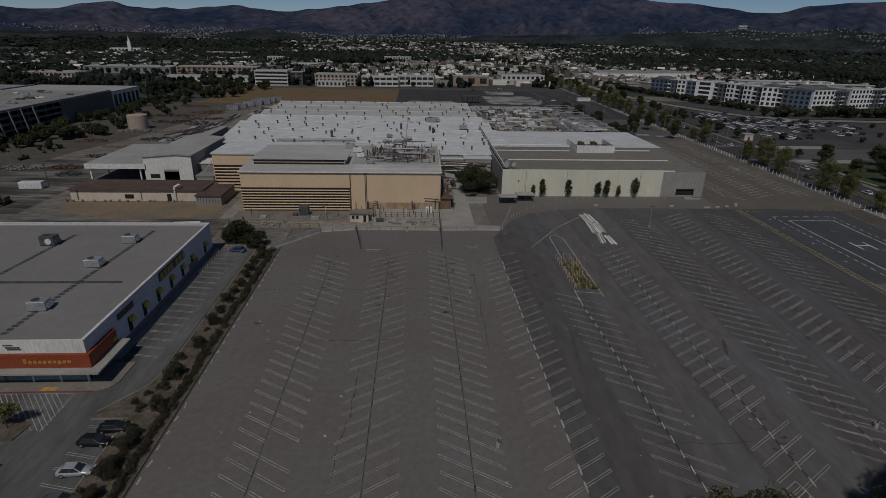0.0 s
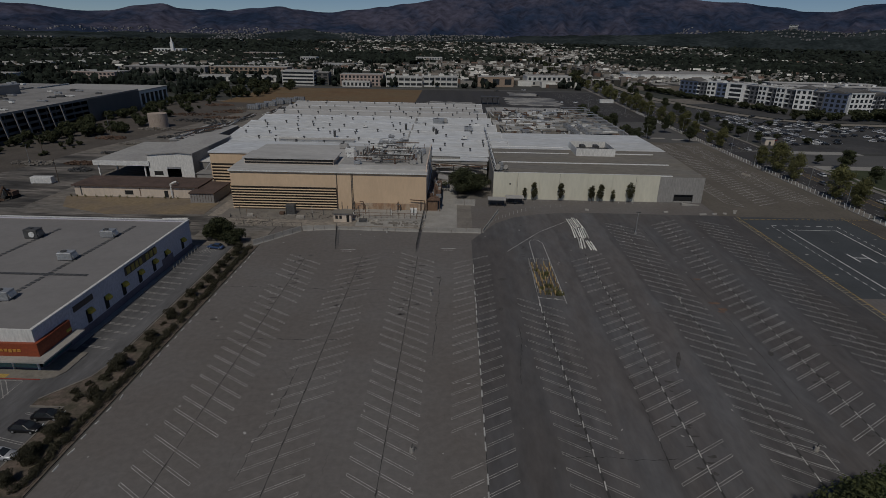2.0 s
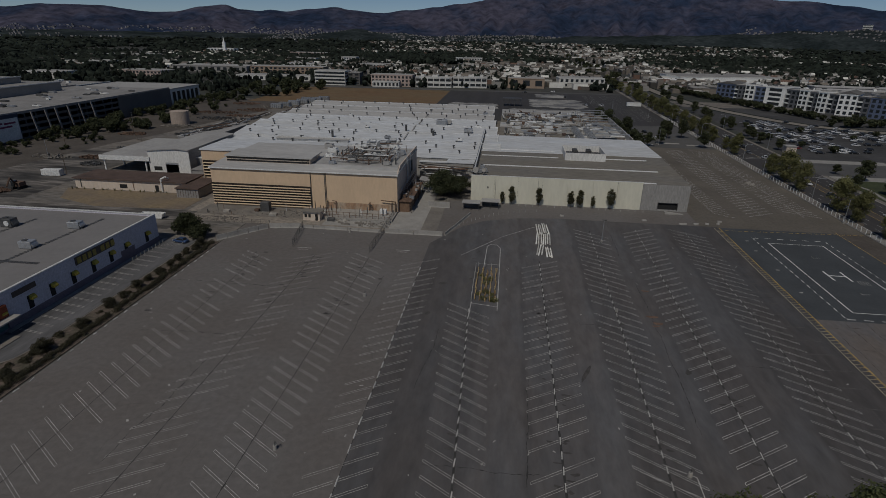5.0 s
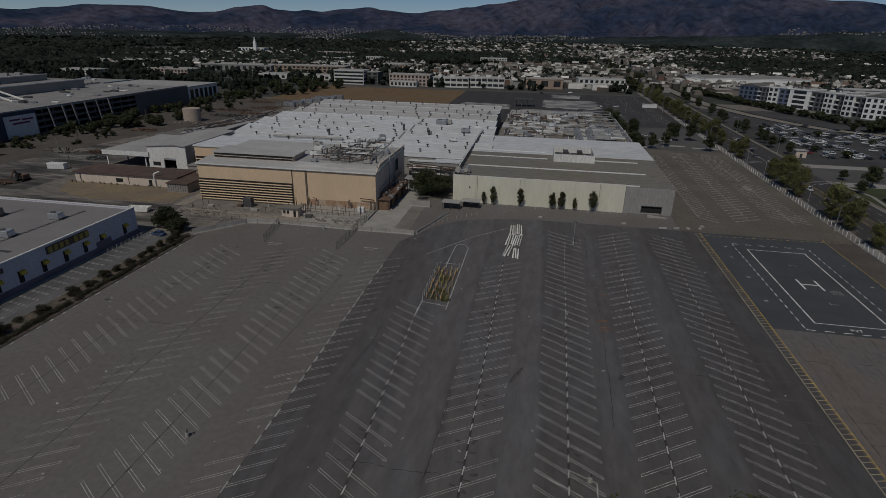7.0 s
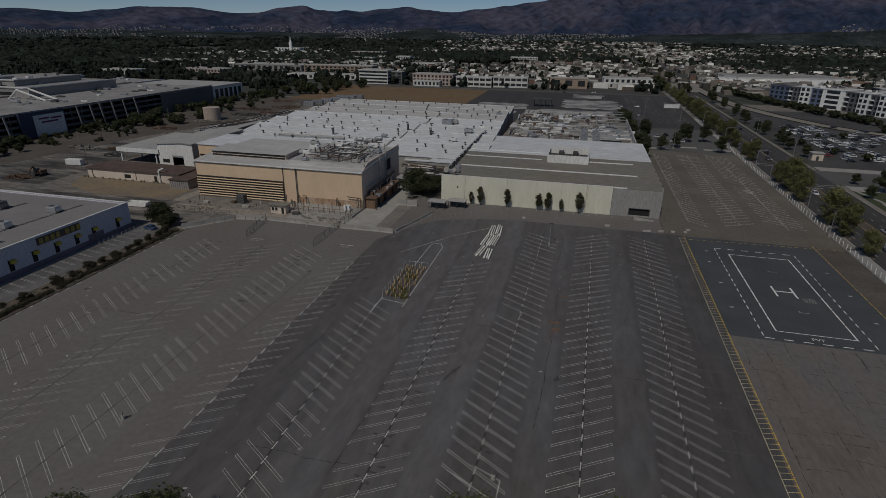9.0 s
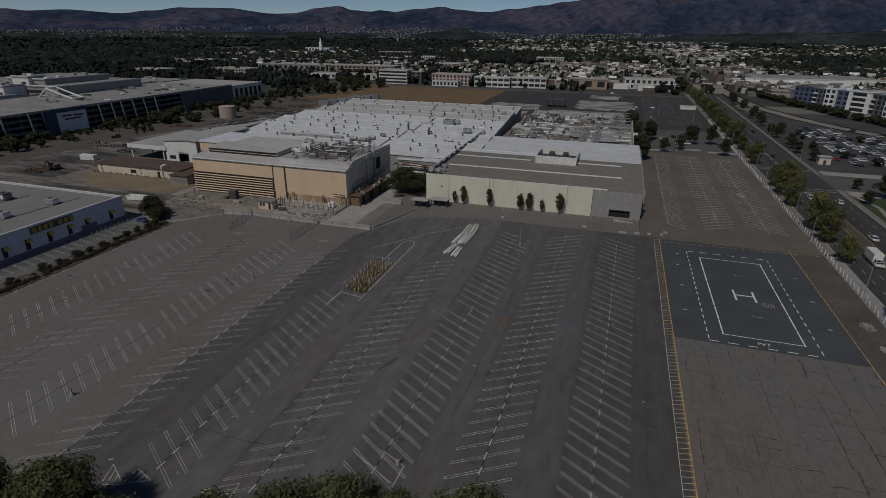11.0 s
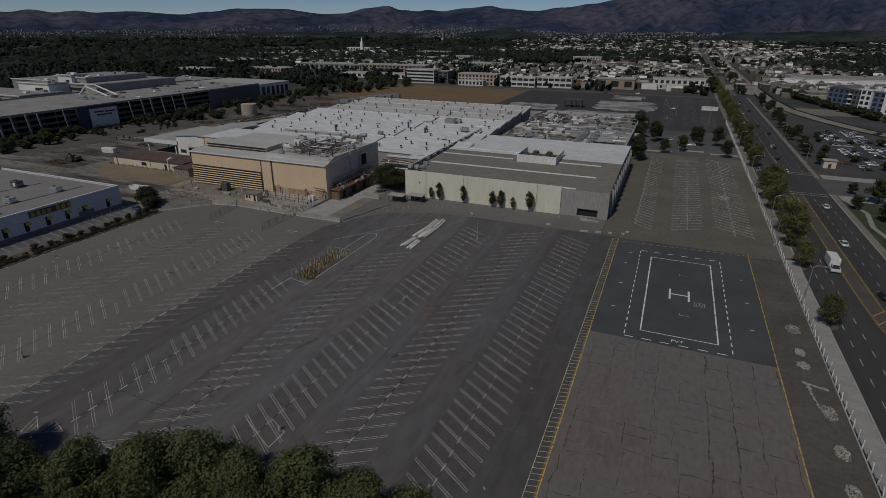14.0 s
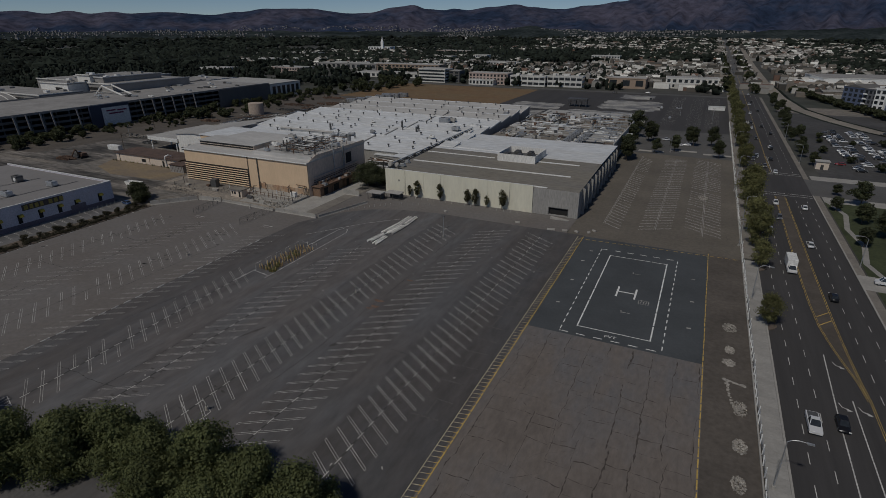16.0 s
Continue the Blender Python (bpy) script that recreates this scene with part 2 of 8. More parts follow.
M["brown_roof"] = mat("rusty_brown_roof", (0.10, 0.068, 0.055), 0.85, big=0.2, big_amt=0.3, fine=1.5, fine_amt=0.2)
M["white_wall"] = mat("white_sheet_cladding", (0.66, 0.65, 0.62), 0.7, big=0.15, big_amt=0.1, stretch=(1, 1, 0.3))
M["blue_wall"] = mat("blue_grey_stucco", (0.56, 0.545, 0.60), 0.85, big=0.15, big_amt=0.08, rnd=0.02)
M["blue_base"] = mat("dark_plum_base", (0.17, 0.145, 0.17), 0.85)
M["orange"] = mat("orange_fascia_panels", (0.25, 0.055, 0.022), 0.6, big=0.3, big_amt=0.1, rnd=0.05)
M["yellow"] = mat("yellow_awning_sheet", (0.46, 0.35, 0.05), 0.6)
M["sign_amber"] = mat("amber_sign_paint", (0.42, 0.20, 0.04), 0.6)
M["lane"] = mat("tyre_marked_lane_asphalt", (0.108, 0.106, 0.108), 0.9, big=0.11, big_amt=0.42, fine=0.8, fine_amt=0.16, stretch=(1.6, 0.4, 1))
M["sign_olive"] = mat("dull_yellow_sign", (0.34, 0.265, 0.07), 0.7)
M["sign_brown"] = mat("brown_sign_board", (0.09, 0.07, 0.06), 0.7)
M["sign_plum"] = mat("plum_red_sign_paint", (0.17, 0.03, 0.075), 0.6)
# Near-black: painted shade for openings and backing sheets, also dark panels and sign bars.
M["dark"] = mat("dark_opening", (0.02, 0.02, 0.02), 0.9)
M["steel"] = mat("galvanised_steel", (0.42, 0.43, 0.44), 0.5, metal=0.6, big=0.4, big_amt=0.2, rnd=0.15)
M["dark_steel"] = mat("dark_weathered_steel", (0.10, 0.10, 0.10), 0.6, metal=0.4, big=0.4, big_amt=0.3, rnd=0.2)
M["rust"] = mat("rusted_steel", (0.13, 0.082, 0.058), 0.85, big=0.8, big_amt=0.4, rnd=0.3)
M["white_metal"] = mat("white_painted_metal", (0.68, 0.68, 0.66), 0.5, big=0.5, big_amt=0.12, rnd=0.1)
M["yellow_rail"] = mat("rusty_yellow_steel", (0.46, 0.325, 0.15), 0.6, big=0.6, big_amt=0.35, rnd=0.4)
M["rubble"] = mat("broken_concrete", (0.37, 0.345, 0.31), 0.95, big=0.7, big_amt=0.3, fine=3.0, fine_amt=0.2, rnd=0.2, island=0.3)
M["dry_grass"] = mat("dry_brown_grass", (0.19, 0.118, 0.060), 0.95, big=0.035, big_amt=0.3, fine=0.3, fine_amt=0.25, tint=(0.14, 0.10, 0.055), stretch=(0.5, 1.5, 1))
M["lawn"] = mat("lawn", (0.045, 0.055, 0.024), 0.95, big=0.1, big_amt=0.3, fine=1.0, fine_amt=0.3)
M["bark"] = mat("bark", (0.11, 0.085, 0.065), 0.95, big=1.0, big_amt=0.3, fine=6, fine_amt=0.3)
M["leaf_dark"] = mat("dark_green_leaves", (0.084, 0.094, 0.050), 0.7, big=0.4, big_amt=0.35, rnd=0.2, island=0.5, spec=0.2)
M["leaf"] = mat("olive_green_leaves", (0.155, 0.174, 0.078), 0.8, big=0.3, big_amt=0.35, rnd=0.2, island=0.15, spec=0.2)
M["leaf_wall"] = mat("grey_green_leaves", (0.112, 0.108, 0.060), 0.75, big=0.4, big_amt=0.3, rnd=0.25, island=0.5, spec=0.2)
M["leaf_dry"] = mat("yellowing_leaves", (0.20, 0.198, 0.088), 0.8, big=0.35, big_amt=0.3, rnd=0.25, island=0.25, spec=0.2)
M["hedge"] = mat("clipped_hedge_leaves", (0.090, 0.084, 0.056), 0.85, big=0.5, big_amt=0.35, island=0.25, spec=0.2)
M["mulch"] = mat("brown_mulch", (0.165, 0.128, 0.105), 0.95, big=0.3, big_amt=0.4, fine=1.5, fine_amt=0.35, tint=(0.060, 0.054, 0.038))
for k_ in ("leaf_dark", "leaf", "leaf_wall", "leaf_dry", "hedge"):
    t_ = M[k_].node_tree
    pb, om = t_.nodes["Principled BSDF"], t_.nodes["Material Output"]
    tl, ms = t_.nodes.new("ShaderNodeBsdfTranslucent"), t_.nodes.new("ShaderNodeMixShader")
    t_.links.new(pb.inputs["Base Color"].links[0].from_socket, tl.inputs["Color"])
    ms.inputs[0].default_value = 0.5
    t_.links.new(pb.outputs[0], ms.inputs[1])
    t_.links.new(tl.outputs[0], ms.inputs[2])
    t_.links.new(ms.outputs[0], om.inputs["Surface"])
M["glass"] = mat("dark_tinted_glass", (0.03, 0.035, 0.04), 0.12, big=0.5, big_amt=0.2, rnd=0.2, spec=0.6)
M["teal_glass"] = mat("teal_shop_glass", (0.09, 0.20, 0.20), 0.15, spec=0.6, rnd=0.3)
M["rubber"] = mat("tyre_rubber", (0.02, 0.02, 0.02), 0.9)
# Concrete darkened in colour for the shade on the garage face.
M["garage_conc"] = mat("garage_concrete", (0.13, 0.125, 0.12), 0.9, big=0.1, big_amt=0.15, rnd=0.06)
M["navy"] = mat("navy_panel", (0.035, 0.045, 0.075), 0.6)
M["mall_wall"] = mat("pale_mall_wall", (0.26, 0.25, 0.24), 0.85, big=0.1, big_amt=0.12, rnd=0.1)
M["apt_white"] = mat("white_stucco", (0.78, 0.78, 0.76), 0.85, big=0.2, big_amt=0.06, rnd=0.05)
M["apt_blue"] = mat("blue_siding", (0.115, 0.145, 0.225), 0.8, big=0.2, big_amt=0.08, rnd=0.12)
M["apt_grey"] = mat("mid_grey_siding", (0.12, 0.124, 0.135), 0.8, big=0.2, big_amt=0.08, rnd=0.12)
M["office_white"] = mat("office_concrete_bands", (0.60, 0.59, 0.56), 0.8, big=0.2, big_amt=0.08)
M["brick_tan"] = mat("tan_office_wall", (0.33, 0.25, 0.19), 0.85, big=0.2, big_amt=0.1)
M["pink_stucco"] = mat("faded_pink_stucco", (0.43, 0.34, 0.30), 0.85, big=0.2, big_amt=0.1)
M["far_tree"] = mat("far_woods_foliage", (0.019, 0.024, 0.0185), 0.9, big=0.004, big_amt=0.3, fine=0.05, fine_amt=0.3, island=0.55, spec=0.1)
M["far_house"] = add_palette(mat("far_house_walls", (1.0, 0.98, 0.94), 0.85, big=0.01, big_amt=0.12, fine=0.3, fine_amt=0.1),
                             [(0.0, (0.06, 0.058, 0.054)), (0.20, (0.115, 0.104, 0.094)), (0.40, (0.18, 0.16, 0.14)), (0.52, (0.15, 0.095, 0.075)), (0.57, (0.28, 0.275, 0.265)), (0.76, (0.46, 0.455, 0.44)), (0.90, (0.70, 0.70, 0.68))])
M["far_ground"] = mat("far_suburb_ground", (0.078, 0.075, 0.068), 0.95, big=0.006, big_amt=0.4, fine=0.05, fine_amt=0.3, tint=(0.040, 0.043, 0.034))
M["tank_paint"] = mat("beige_tank_paint", (0.44, 0.36, 0.30), 0.8, big=0.1, big_amt=0.12, stretch=(1, 1, 0.3))
M["red_kerb"] = mat("worn_red_kerb_paint", (0.28, 0.05, 0.04), 0.8, big=0.5, big_amt=0.2)
M["pole_paint"] = mat("chalky_pole_paint", (0.72, 0.70, 0.65), 0.8, big=0.8, big_amt=0.3, rnd=0.35)
M["tick_paint"] = mat("white_tick_paint", (0.46, 0.45, 0.43), 0.8, big=0.2, big_amt=0.25, fine=1.5, fine_amt=0.3)
M["ladder_paint"] = mat("cream_ladder_paint", (0.47, 0.42, 0.29), 0.8, big=0.2, big_amt=0.3, fine=1.5, fine_amt=0.35)
M["mall_roof"] = mat("grey_mall_roof", (0.26, 0.25, 0.24), 0.85, big=0.08, big_amt=0.25, fine=0.9, fine_amt=0.2)
M["far_slab"] = mat("broken_floor_slab", (0.40, 0.385, 0.355), 0.9, big=0.045, big_amt=0.2, fine=0.6, fine_amt=0.3, tint=(0.12, 0.12, 0.125))
M["channel"] = mat("tan_channel_concrete", (0.23, 0.205, 0.175), 0.9, big=0.05, big_amt=0.2, fine=0.5, fine_amt=0.2)
M["dull_roof"] = mat("weathered_pale_roof", (0.44, 0.43, 0.415), 0.75, big=0.08, big_amt=0.16, fine=0.7, fine_amt=0.12, stretch=(0.4, 1.3, 1))
# Haze is painted into these colours: greyed house walls, blue hills, bluish rises.
M["hill_house"] = mat("haze_greyed_house_walls", (0.21, 0.20, 0.20), 0.9, big=0.01, big_amt=0.15, island=0.4)
M["hill"] = mat("haze_blue_hills", (0.028, 0.042, 0.078), 1.0, big=0.0022, big_amt=0.22, fine=0.014, fine_amt=0.45, tint=(0.062, 0.061, 0.088), spec=0.0)
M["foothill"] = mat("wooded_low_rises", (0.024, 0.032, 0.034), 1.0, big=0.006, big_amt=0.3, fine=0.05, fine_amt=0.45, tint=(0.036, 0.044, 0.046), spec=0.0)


def car_paint(name, c, rough=0.3):
    return mat(name, c, rough, metal=0.2, big=0.5, big_amt=0.03, fine=3, fine_amt=0.02, spec=0.5)


PAINTS = [car_paint("car_paint_" + k, c) for k, c in (("white", (0.7, 0.7, 0.7)), ("silver", (0.42, 0.43, 0.45)), ("black", (0.015, 0.015, 0.017)), ("grey", (0.12, 0.12, 0.13)), ("red", (0.25, 0.03, 0.03)), ("blue", (0.05, 0.09, 0.2)))]


# ---- building helpers ----
def box(bm, x0, x1, y0, y1, z0, z1):
    v = [bm.verts.new(p) for p in ((x0, y0, z0), (x1, y0, z0), (x1, y1, z0), (x0, y1, z0), (x0, y0, z1), (x1, y0, z1), (x1, y1, z1), (x0, y1, z1))]
    for f in ((3, 2, 1, 0), (4, 5, 6, 7), (0, 1, 5, 4), (1, 2, 6, 5), (2, 3, 7, 6), (3, 0, 4, 7)):
        bm.faces.new([v[i] for i in f])
    return v


def prism(bm, pts, axis, a0, a1):
    """A profile drawn across the given axis and pushed from a0 to a1."""
    def at(p, a):
        return (a, p[0], p[1]) if axis == "x" else ((p[0], a, p[1]) if axis == "y" else (p[0], p[1], a))
    r0, r1 = [bm.verts.new(at(p, a0)) for p in pts], [bm.verts.new(at(p, a1)) for p in pts]
    k = len(pts)
    for i in range(k):
        bm.faces.new((r0[i], r0[(i + 1) % k], r1[(i + 1) % k], r1[i]))
    bm.faces.new(r0[::-1])
    bm.faces.new(r1)


def tube(bm, p, q, r, k=6, r2=None):
    p, q = Vector(p), Vector(q)
    d = q - p
    if d.length < 1e-6:
        return
    u = d.orthogonal().normalized()
    w = d.normalized().cross(u)
    r2 = r if r2 is None else r2
    a = [bm.verts.new(p + (u * math.cos(2 * math.pi * i / k) + w * math.sin(2 * math.pi * i / k)) * r) for i in range(k)]
    b = [bm.verts.new(q + (u * math.cos(2 * math.pi * i / k) + w * math.sin(2 * math.pi * i / k)) * r2) for i in range(k)]
    for i in range(k):
        bm.faces.new((a[i], a[(i + 1) % k], b[(i + 1) % k], b[i]))
    bm.faces.new(a[::-1])
    bm.faces.new(b)


def strip(bm, p, q, w, z):
    """A flat painted line from p to q."""
    p, q = Vector((p[0], p[1], z)), Vector((q[0], q[1], z))
    d = (q - p).normalized()
    s = Vector((-d.y, d.x, 0)) * w / 2
    bm.faces.new([bm.verts.new(c) for c in (p - s, q - s, q + s, p + s)])


def flat(bm, x0, x1, y0, y1, z):
    bm.faces.new([bm.verts.new(c) for c in ((x0, y0, z), (x1, y0, z), (x1, y1, z), (x0, y1, z))])


def to_mesh(name, bm, material, fix=True):
    if fix:
        bmesh.ops.recalc_face_normals(bm, faces=bm.faces)
    me = bpy.data.meshes.new(name)
    bm.to_mesh(me)
    bm.free()
    me.materials.append(M[material] if isinstance(material, str) else material)
    return me


def part(name, bm, material, parent, label="", fix=True):
    ob = new(name, to_mesh(name, bm, material, fix))
    ob.parent = parent
    return tagged(ob, label)


def same_part(name, me, parent, m):
    """One more piece on shared mesh data."""
    ob = new(name, me)
    ob.parent = parent
    ob.matrix_basis = m
    return ob


def thing(name, at, label, category, group="", turn=0.0):
    ob = new(name)
    ob.matrix_basis = pose(*at, 0, 0, turn)
    ob.empty_display_size = 0.5
    return tagged(ob, label, category, group)


def setting(name, bm, material, label, fix=True, kind="structure", category=""):
    return tagged(new(name, to_mesh(name, bm, material, fix)), label, category, "", kind)


def sheet(name, x0, x1, y0, y1, z, material, label):
    bm = bmesh.new()
    flat(bm, x0, x1, y0, y1, z)
    return setting(name, bm, material, label, fix=False)


# ---- ground, lots, roads ----
bm = bmesh.new()
rings = [0, 300, 800, 1600, 2600, 3600, 4900]
prev = None
for r in rings[1:]:
    cur = [bm.verts.new((60 + r * math.sin(2 * math.pi * i / 48), 60 + r * math.cos(2 * math.pi * i / 48), 0)) for i in range(48)]
    if prev is None:
        bm.faces.new(cur[::-1])
    else:
        for i in range(48):
            bm.faces.new((prev[i], prev[(i + 1) % 48], cur[(i + 1) % 48], cur[i]))
    prev = cur
setting("ground", bm, "far_ground", "dark green-brown suburban valley floor reaching the hills")

sheet("pavement_west_lot", -38.3, 22.9, 30, 163, 0.04, "asphalt_warm", "sun-bleached brown-grey asphalt of an empty car park")
bm = bmesh.new()
prism(bm, [(22.9, 30), (115, 30), (115, 184.6), (62, 184.6), (48, 182.5), (38, 178), (31, 171), (27, 163), (22.9, 155)], "z", 0.0, 0.04)
setting("pavement_mid_lot", bm, "asphalt_dark", "dark patched asphalt of an empty car park")
sheet("pavement_slab", 115.0, 152.2, 30, 122, 0.04, "slab", "cracked brown-grey slab paving")
sheet("pavement_helipad", 115.0, 152.2, 122, 184, 0.04, "asphalt_pad", "dark blue-grey sealed asphalt of a painted helipad")
sheet("pavement_verge", 152.2, 161.2, 30, 184, 0.035, "verge", "dusty strip of ground inside the fence")
sheet("pavement_east_lot", 109.6, 161.2, 184, 322, 0.036, "asphalt_olive", "sun-bleached asphalt of a rear car park")
sheet("pavement_far_lot", -18.0, 161.2, 400, 600, 0.036, "road", "dark asphalt lot behind the factory")
sheet("pavement_tree_lot", 109.6, 161.2, 322, 400, 0.034, "street", "asphalt car park round tree islands")
sheet("pavement_drive", 22.9, 109.7, 140, 199.7, 0.036, "asphalt_warm", "brown-grey drive along the warehouse front")
sheet("ground_yard", -210, 40, 163, 480, 0.02, "yard", "dusty demolition yard of bare earth and old concrete")
sheet("ground_front_yard", -64, 22.9, 163.5, 206, 0.026, "yard_pale", "pale trampled earth before the factory front")
bm = bmesh.new()
prism(bm, [(-232, 176), (-176, 184), (-172, 225), (-168, 250), (-166, 274), (-158, 300), (-152, 345), (-143, 400), (-134, 470), (-232, 480)], "z", 0.0, 0.033)
setting("ground_tree_strip", bm, "verge", "dark littered earth under the trees beside the garage")
sheet("ground_rutted_yard", -210, -130, 176, 262, 0.026, "yard_dark", "dark rutted ground of the western yard")
sheet("ground_west_yard", -210, -38.6, 146, 163, 0.022, "yard", "bare earth yard behind the shop")
sheet("ground_field", -180, -18, 466, 598, 0.05, "dry_grass", "field of dry brown grass")
sheet("pavement_shop_lot", -130, -45.6, 30, 146, 0.03, "lane", "grey asphalt car park beside the shop")
sheet("pavement_west_road", -190, -60, 150, 172, 0.045, "yard_dark", "grey asphalt service road behind the shop")
sheet("road_avenue", 164.9, 188.6, -250, 640, 0.03, "road", "dark multi-lane asphalt avenue with worn wheel tracks")
sheet("road_avenue_far", 165.5, 182.0, 640, 4300, 0.03, "street", "worn grey avenue running on to the hills")
sheet("pavement_corner", 191.6, 236, 296, 304, 0.034, "walk", "pale concrete corner paving by the crossing")
sheet("pavement_corner_south", 191.6, 226, 260, 268, 0.034, "walk", "pale concrete corner paving by the crossing")
sheet("road_cross_street", 188.6, 700, 268, 296, 0.028, "street", "dark asphalt cross street")
sheet("road_north_street", -600, 164.9, 602, 614, 0.028, "street", "grey street behind the dry field")
sheet("ground_east_lawn", 191.6, 240, 60, 262, 0.03, "lawn", "patchy lawn beside the avenue")
sheet("pavement_car_park", 196, 330, 300, 520, 0.03, "lot_dark", "asphalt of a full car park across the avenue")
sheet("ground_field_road", 196, 420, 520, 560, 0.032, "yard", "bare pale earth beside a channel")
sheet("ground_foreground", -40, 160, -120, 46, 0.05, "street", "grey asphalt lane along the lot's southern edge")


def kerb(name, x0, x1, y0, y1, h, material, label):
    b = bmesh.new()
    box(b, x0, x1, y0, y1, 0, h)
    return setting(name, b, material, label)


kerb("pavement_sidewalk_west_kerb", 164.55, 164.9, -200, 1200, 0.16, "concrete", "worn concrete kerb of the avenue")
kerb("pavement_sidewalk_east_kerb", 188.6, 189.0, -200, 268, 0.16, "concrete", "worn concrete kerb of the avenue")
kerb("pavement_sidewalk_east", 189.0, 191.0, -200, 268, 0.15, "concrete_old", "pale concrete sidewalk across the avenue")
kerb("pavement_sidewalk_east_far", 188.6, 190.6, 296, 620, 0.15, "concrete_old", "pale concrete sidewalk across the avenue")
bm = bmesh.new()
box(bm, 161.3, 164.55, 186.2, 1200, 0, 0.15)
setting("pavement_sidewalk_north", bm, "concrete_old", "dusty worn concrete sidewalk under the avenue trees")

# markings of the empty lot: double-lined angled stalls on either side of a line of ticks
ROWS = [(-22.9, -22.7, -1, 46, 138, 77.9, "paint", 0.0), (-7.6, -7.5, 1, 46, 141, 67.75, "paint_faint", 0.0), (7.7, 7.8, -1, 46, 141, 71.4, "paint", 0.0),
        (22.95, 22.6, 1, 46, 141, 58.4, "paint_faint", 0.0), (38.6, 38.5, -1, 58, 116, 58.0, "paint_faint", -0.03), (54.9, 54.8, 1, 58, 146, 58.5, "paint_faint", 0.0),
        (70.2, 70.2, -1, 60, 174, 73.4, "paint", 0.02), (85.2, 85.3, 1, 57, 177, 71.9, "paint", 0.02), (101.2, 101.4, -1, 52, 179, 78.6, "paint", 0.016)]


tick_bm, dark_bm = bmesh.new(), bmesh.new()


def stalls(name, tick_x, mid, lean, y0, y1, phase, material, half=4.8, rise=3.05, ticks=True, sides=(-1, 1), pitch=3.15, z=0.055, drift=0.0, lw=0.085):
    b = bmesh.new()
    rs = random.Random(int(abs(mid) * 10))
    y = phase - pitch * math.floor((phase - y0) / pitch)
    while y < y1:
        mx = mid + drift * (y - 80)
        for s in sides:
            if rs.random() < 0.03:
                continue
            inner, outer = 0.15, half + rs.uniform(-0.15, 0.1)
            for o in (-0.24, 0.24):
                strip(b, (mx + s * inner, y + o + s * lean * rise / half * inner), (mx + s * outer, y + o + s * lean * rise / half * outer), lw, z)
            strip(b, (mx + s * outer, y - 0.27 + s * lean * rise / half * outer), (mx + s * outer, y + 0.27 + s * lean * rise / half * outer), 0.065, z)
        if ticks:
            tx = tick_x + drift * (y - 80)
            if mid > 30:
                strip(tick_bm, (tx - 0.05, y - 0.85), (tx + 0.05, y + 0.85), 0.19, z + 0.004)
            elif rs.random() < 0.9:
                strip(dark_bm, (tx - 0.04, y - 0.75), (tx + 0.04, y + rs.uniform(0.4, 0.85)), rs.uniform(0.14, 0.24), z + 0.004)
        y += pitch
    return setting(name, b, material, "worn white double-lined angled parking stall markings", fix=False)


seams, pale = bmesh.new(), bmesh.new()
for i, (tx, mid, lean, y0, y1, ph, mt, dr) in enumerate(ROWS):
    stalls("marking_stalls_%d" % (i + 1), tx, mid, lean, y0, y1, ph, mt, ticks=(i != 3), drift=dr)
    strip(seams, (tx + dr * (y0 - 80), y0), (tx + dr * (y1 - 80), y1), 0.36 if i > 3 else 0.1, 0.05)
stalls("marking_stalls_10", 119, 119.0, -1, 199, 312, 203.6, "paint", half=5.6, rise=4.6, ticks=False, sides=(1,), lw=0.13)
stalls("marking_stalls_11", 135.4, 135.4, 1, 199, 316, 204, "paint", half=5.0, rise=2.6, ticks=False, lw=0.13)
stalls("marking_stalls_12", 149.8, 149.8, -1, 203, 316, 204, "paint", half=5.6, rise=3.4, ticks=False, lw=0.13)
for i, tx in enumerate((122.0, 138.0, 150.0)):
    stalls("marking_stalls_%d" % (i + 13), tx, tx, 1, 420, 590, 421, "paint_faint", ticks=False)

for x in (119.0, 135.4, 149.8):
    for o in (-0.2, 0.2):
        strip(pale, (x + o, 200), (x + o, 314), 0.12, 0.05)
setting("marking_dark_ticks", dark_bm, "stain", "dark worn ticks where stall lines meet", fix=False)
setting("marking_ticks", tick_bm, "tick_paint", "white painted ticks along the stall rows", fix=False)
setting("marking_seam_lines", pale, "paint_faint", "pale double line down each rear stall row", fix=False)
setting("marking_tar_seams", seams, "stain", "thin dark tar seams down the middle of the stall rows", fix=False)
# concrete wheel stops down the seam between the two asphalts
stop_row = thing("wheel_stop_row", (22.95, 58.4, 0.04), "white-painted concrete wheel stops in a line on the car park", "wheel stops")
b = bmesh.new()
prism(b, [(-0.13, 0), (0.13, 0), (0.08, 0.14), (-0.08, 0.14)], "y", -0.95, 0.95)
me = me_stop = to_mesh("wheel_stop", b, "tick_paint")
rs = random.Random(5)
for i in range(-4, 26):
    if rs.random() < (0.04 if i < 14 else 0.45):
        continue
    same_part("wheel_stop", me, stop_row, pose(rs.uniform(-0.05, 0.05), 3.22 * i, 0, 0, 0, rs.uniform(-1.5, 1.5)))

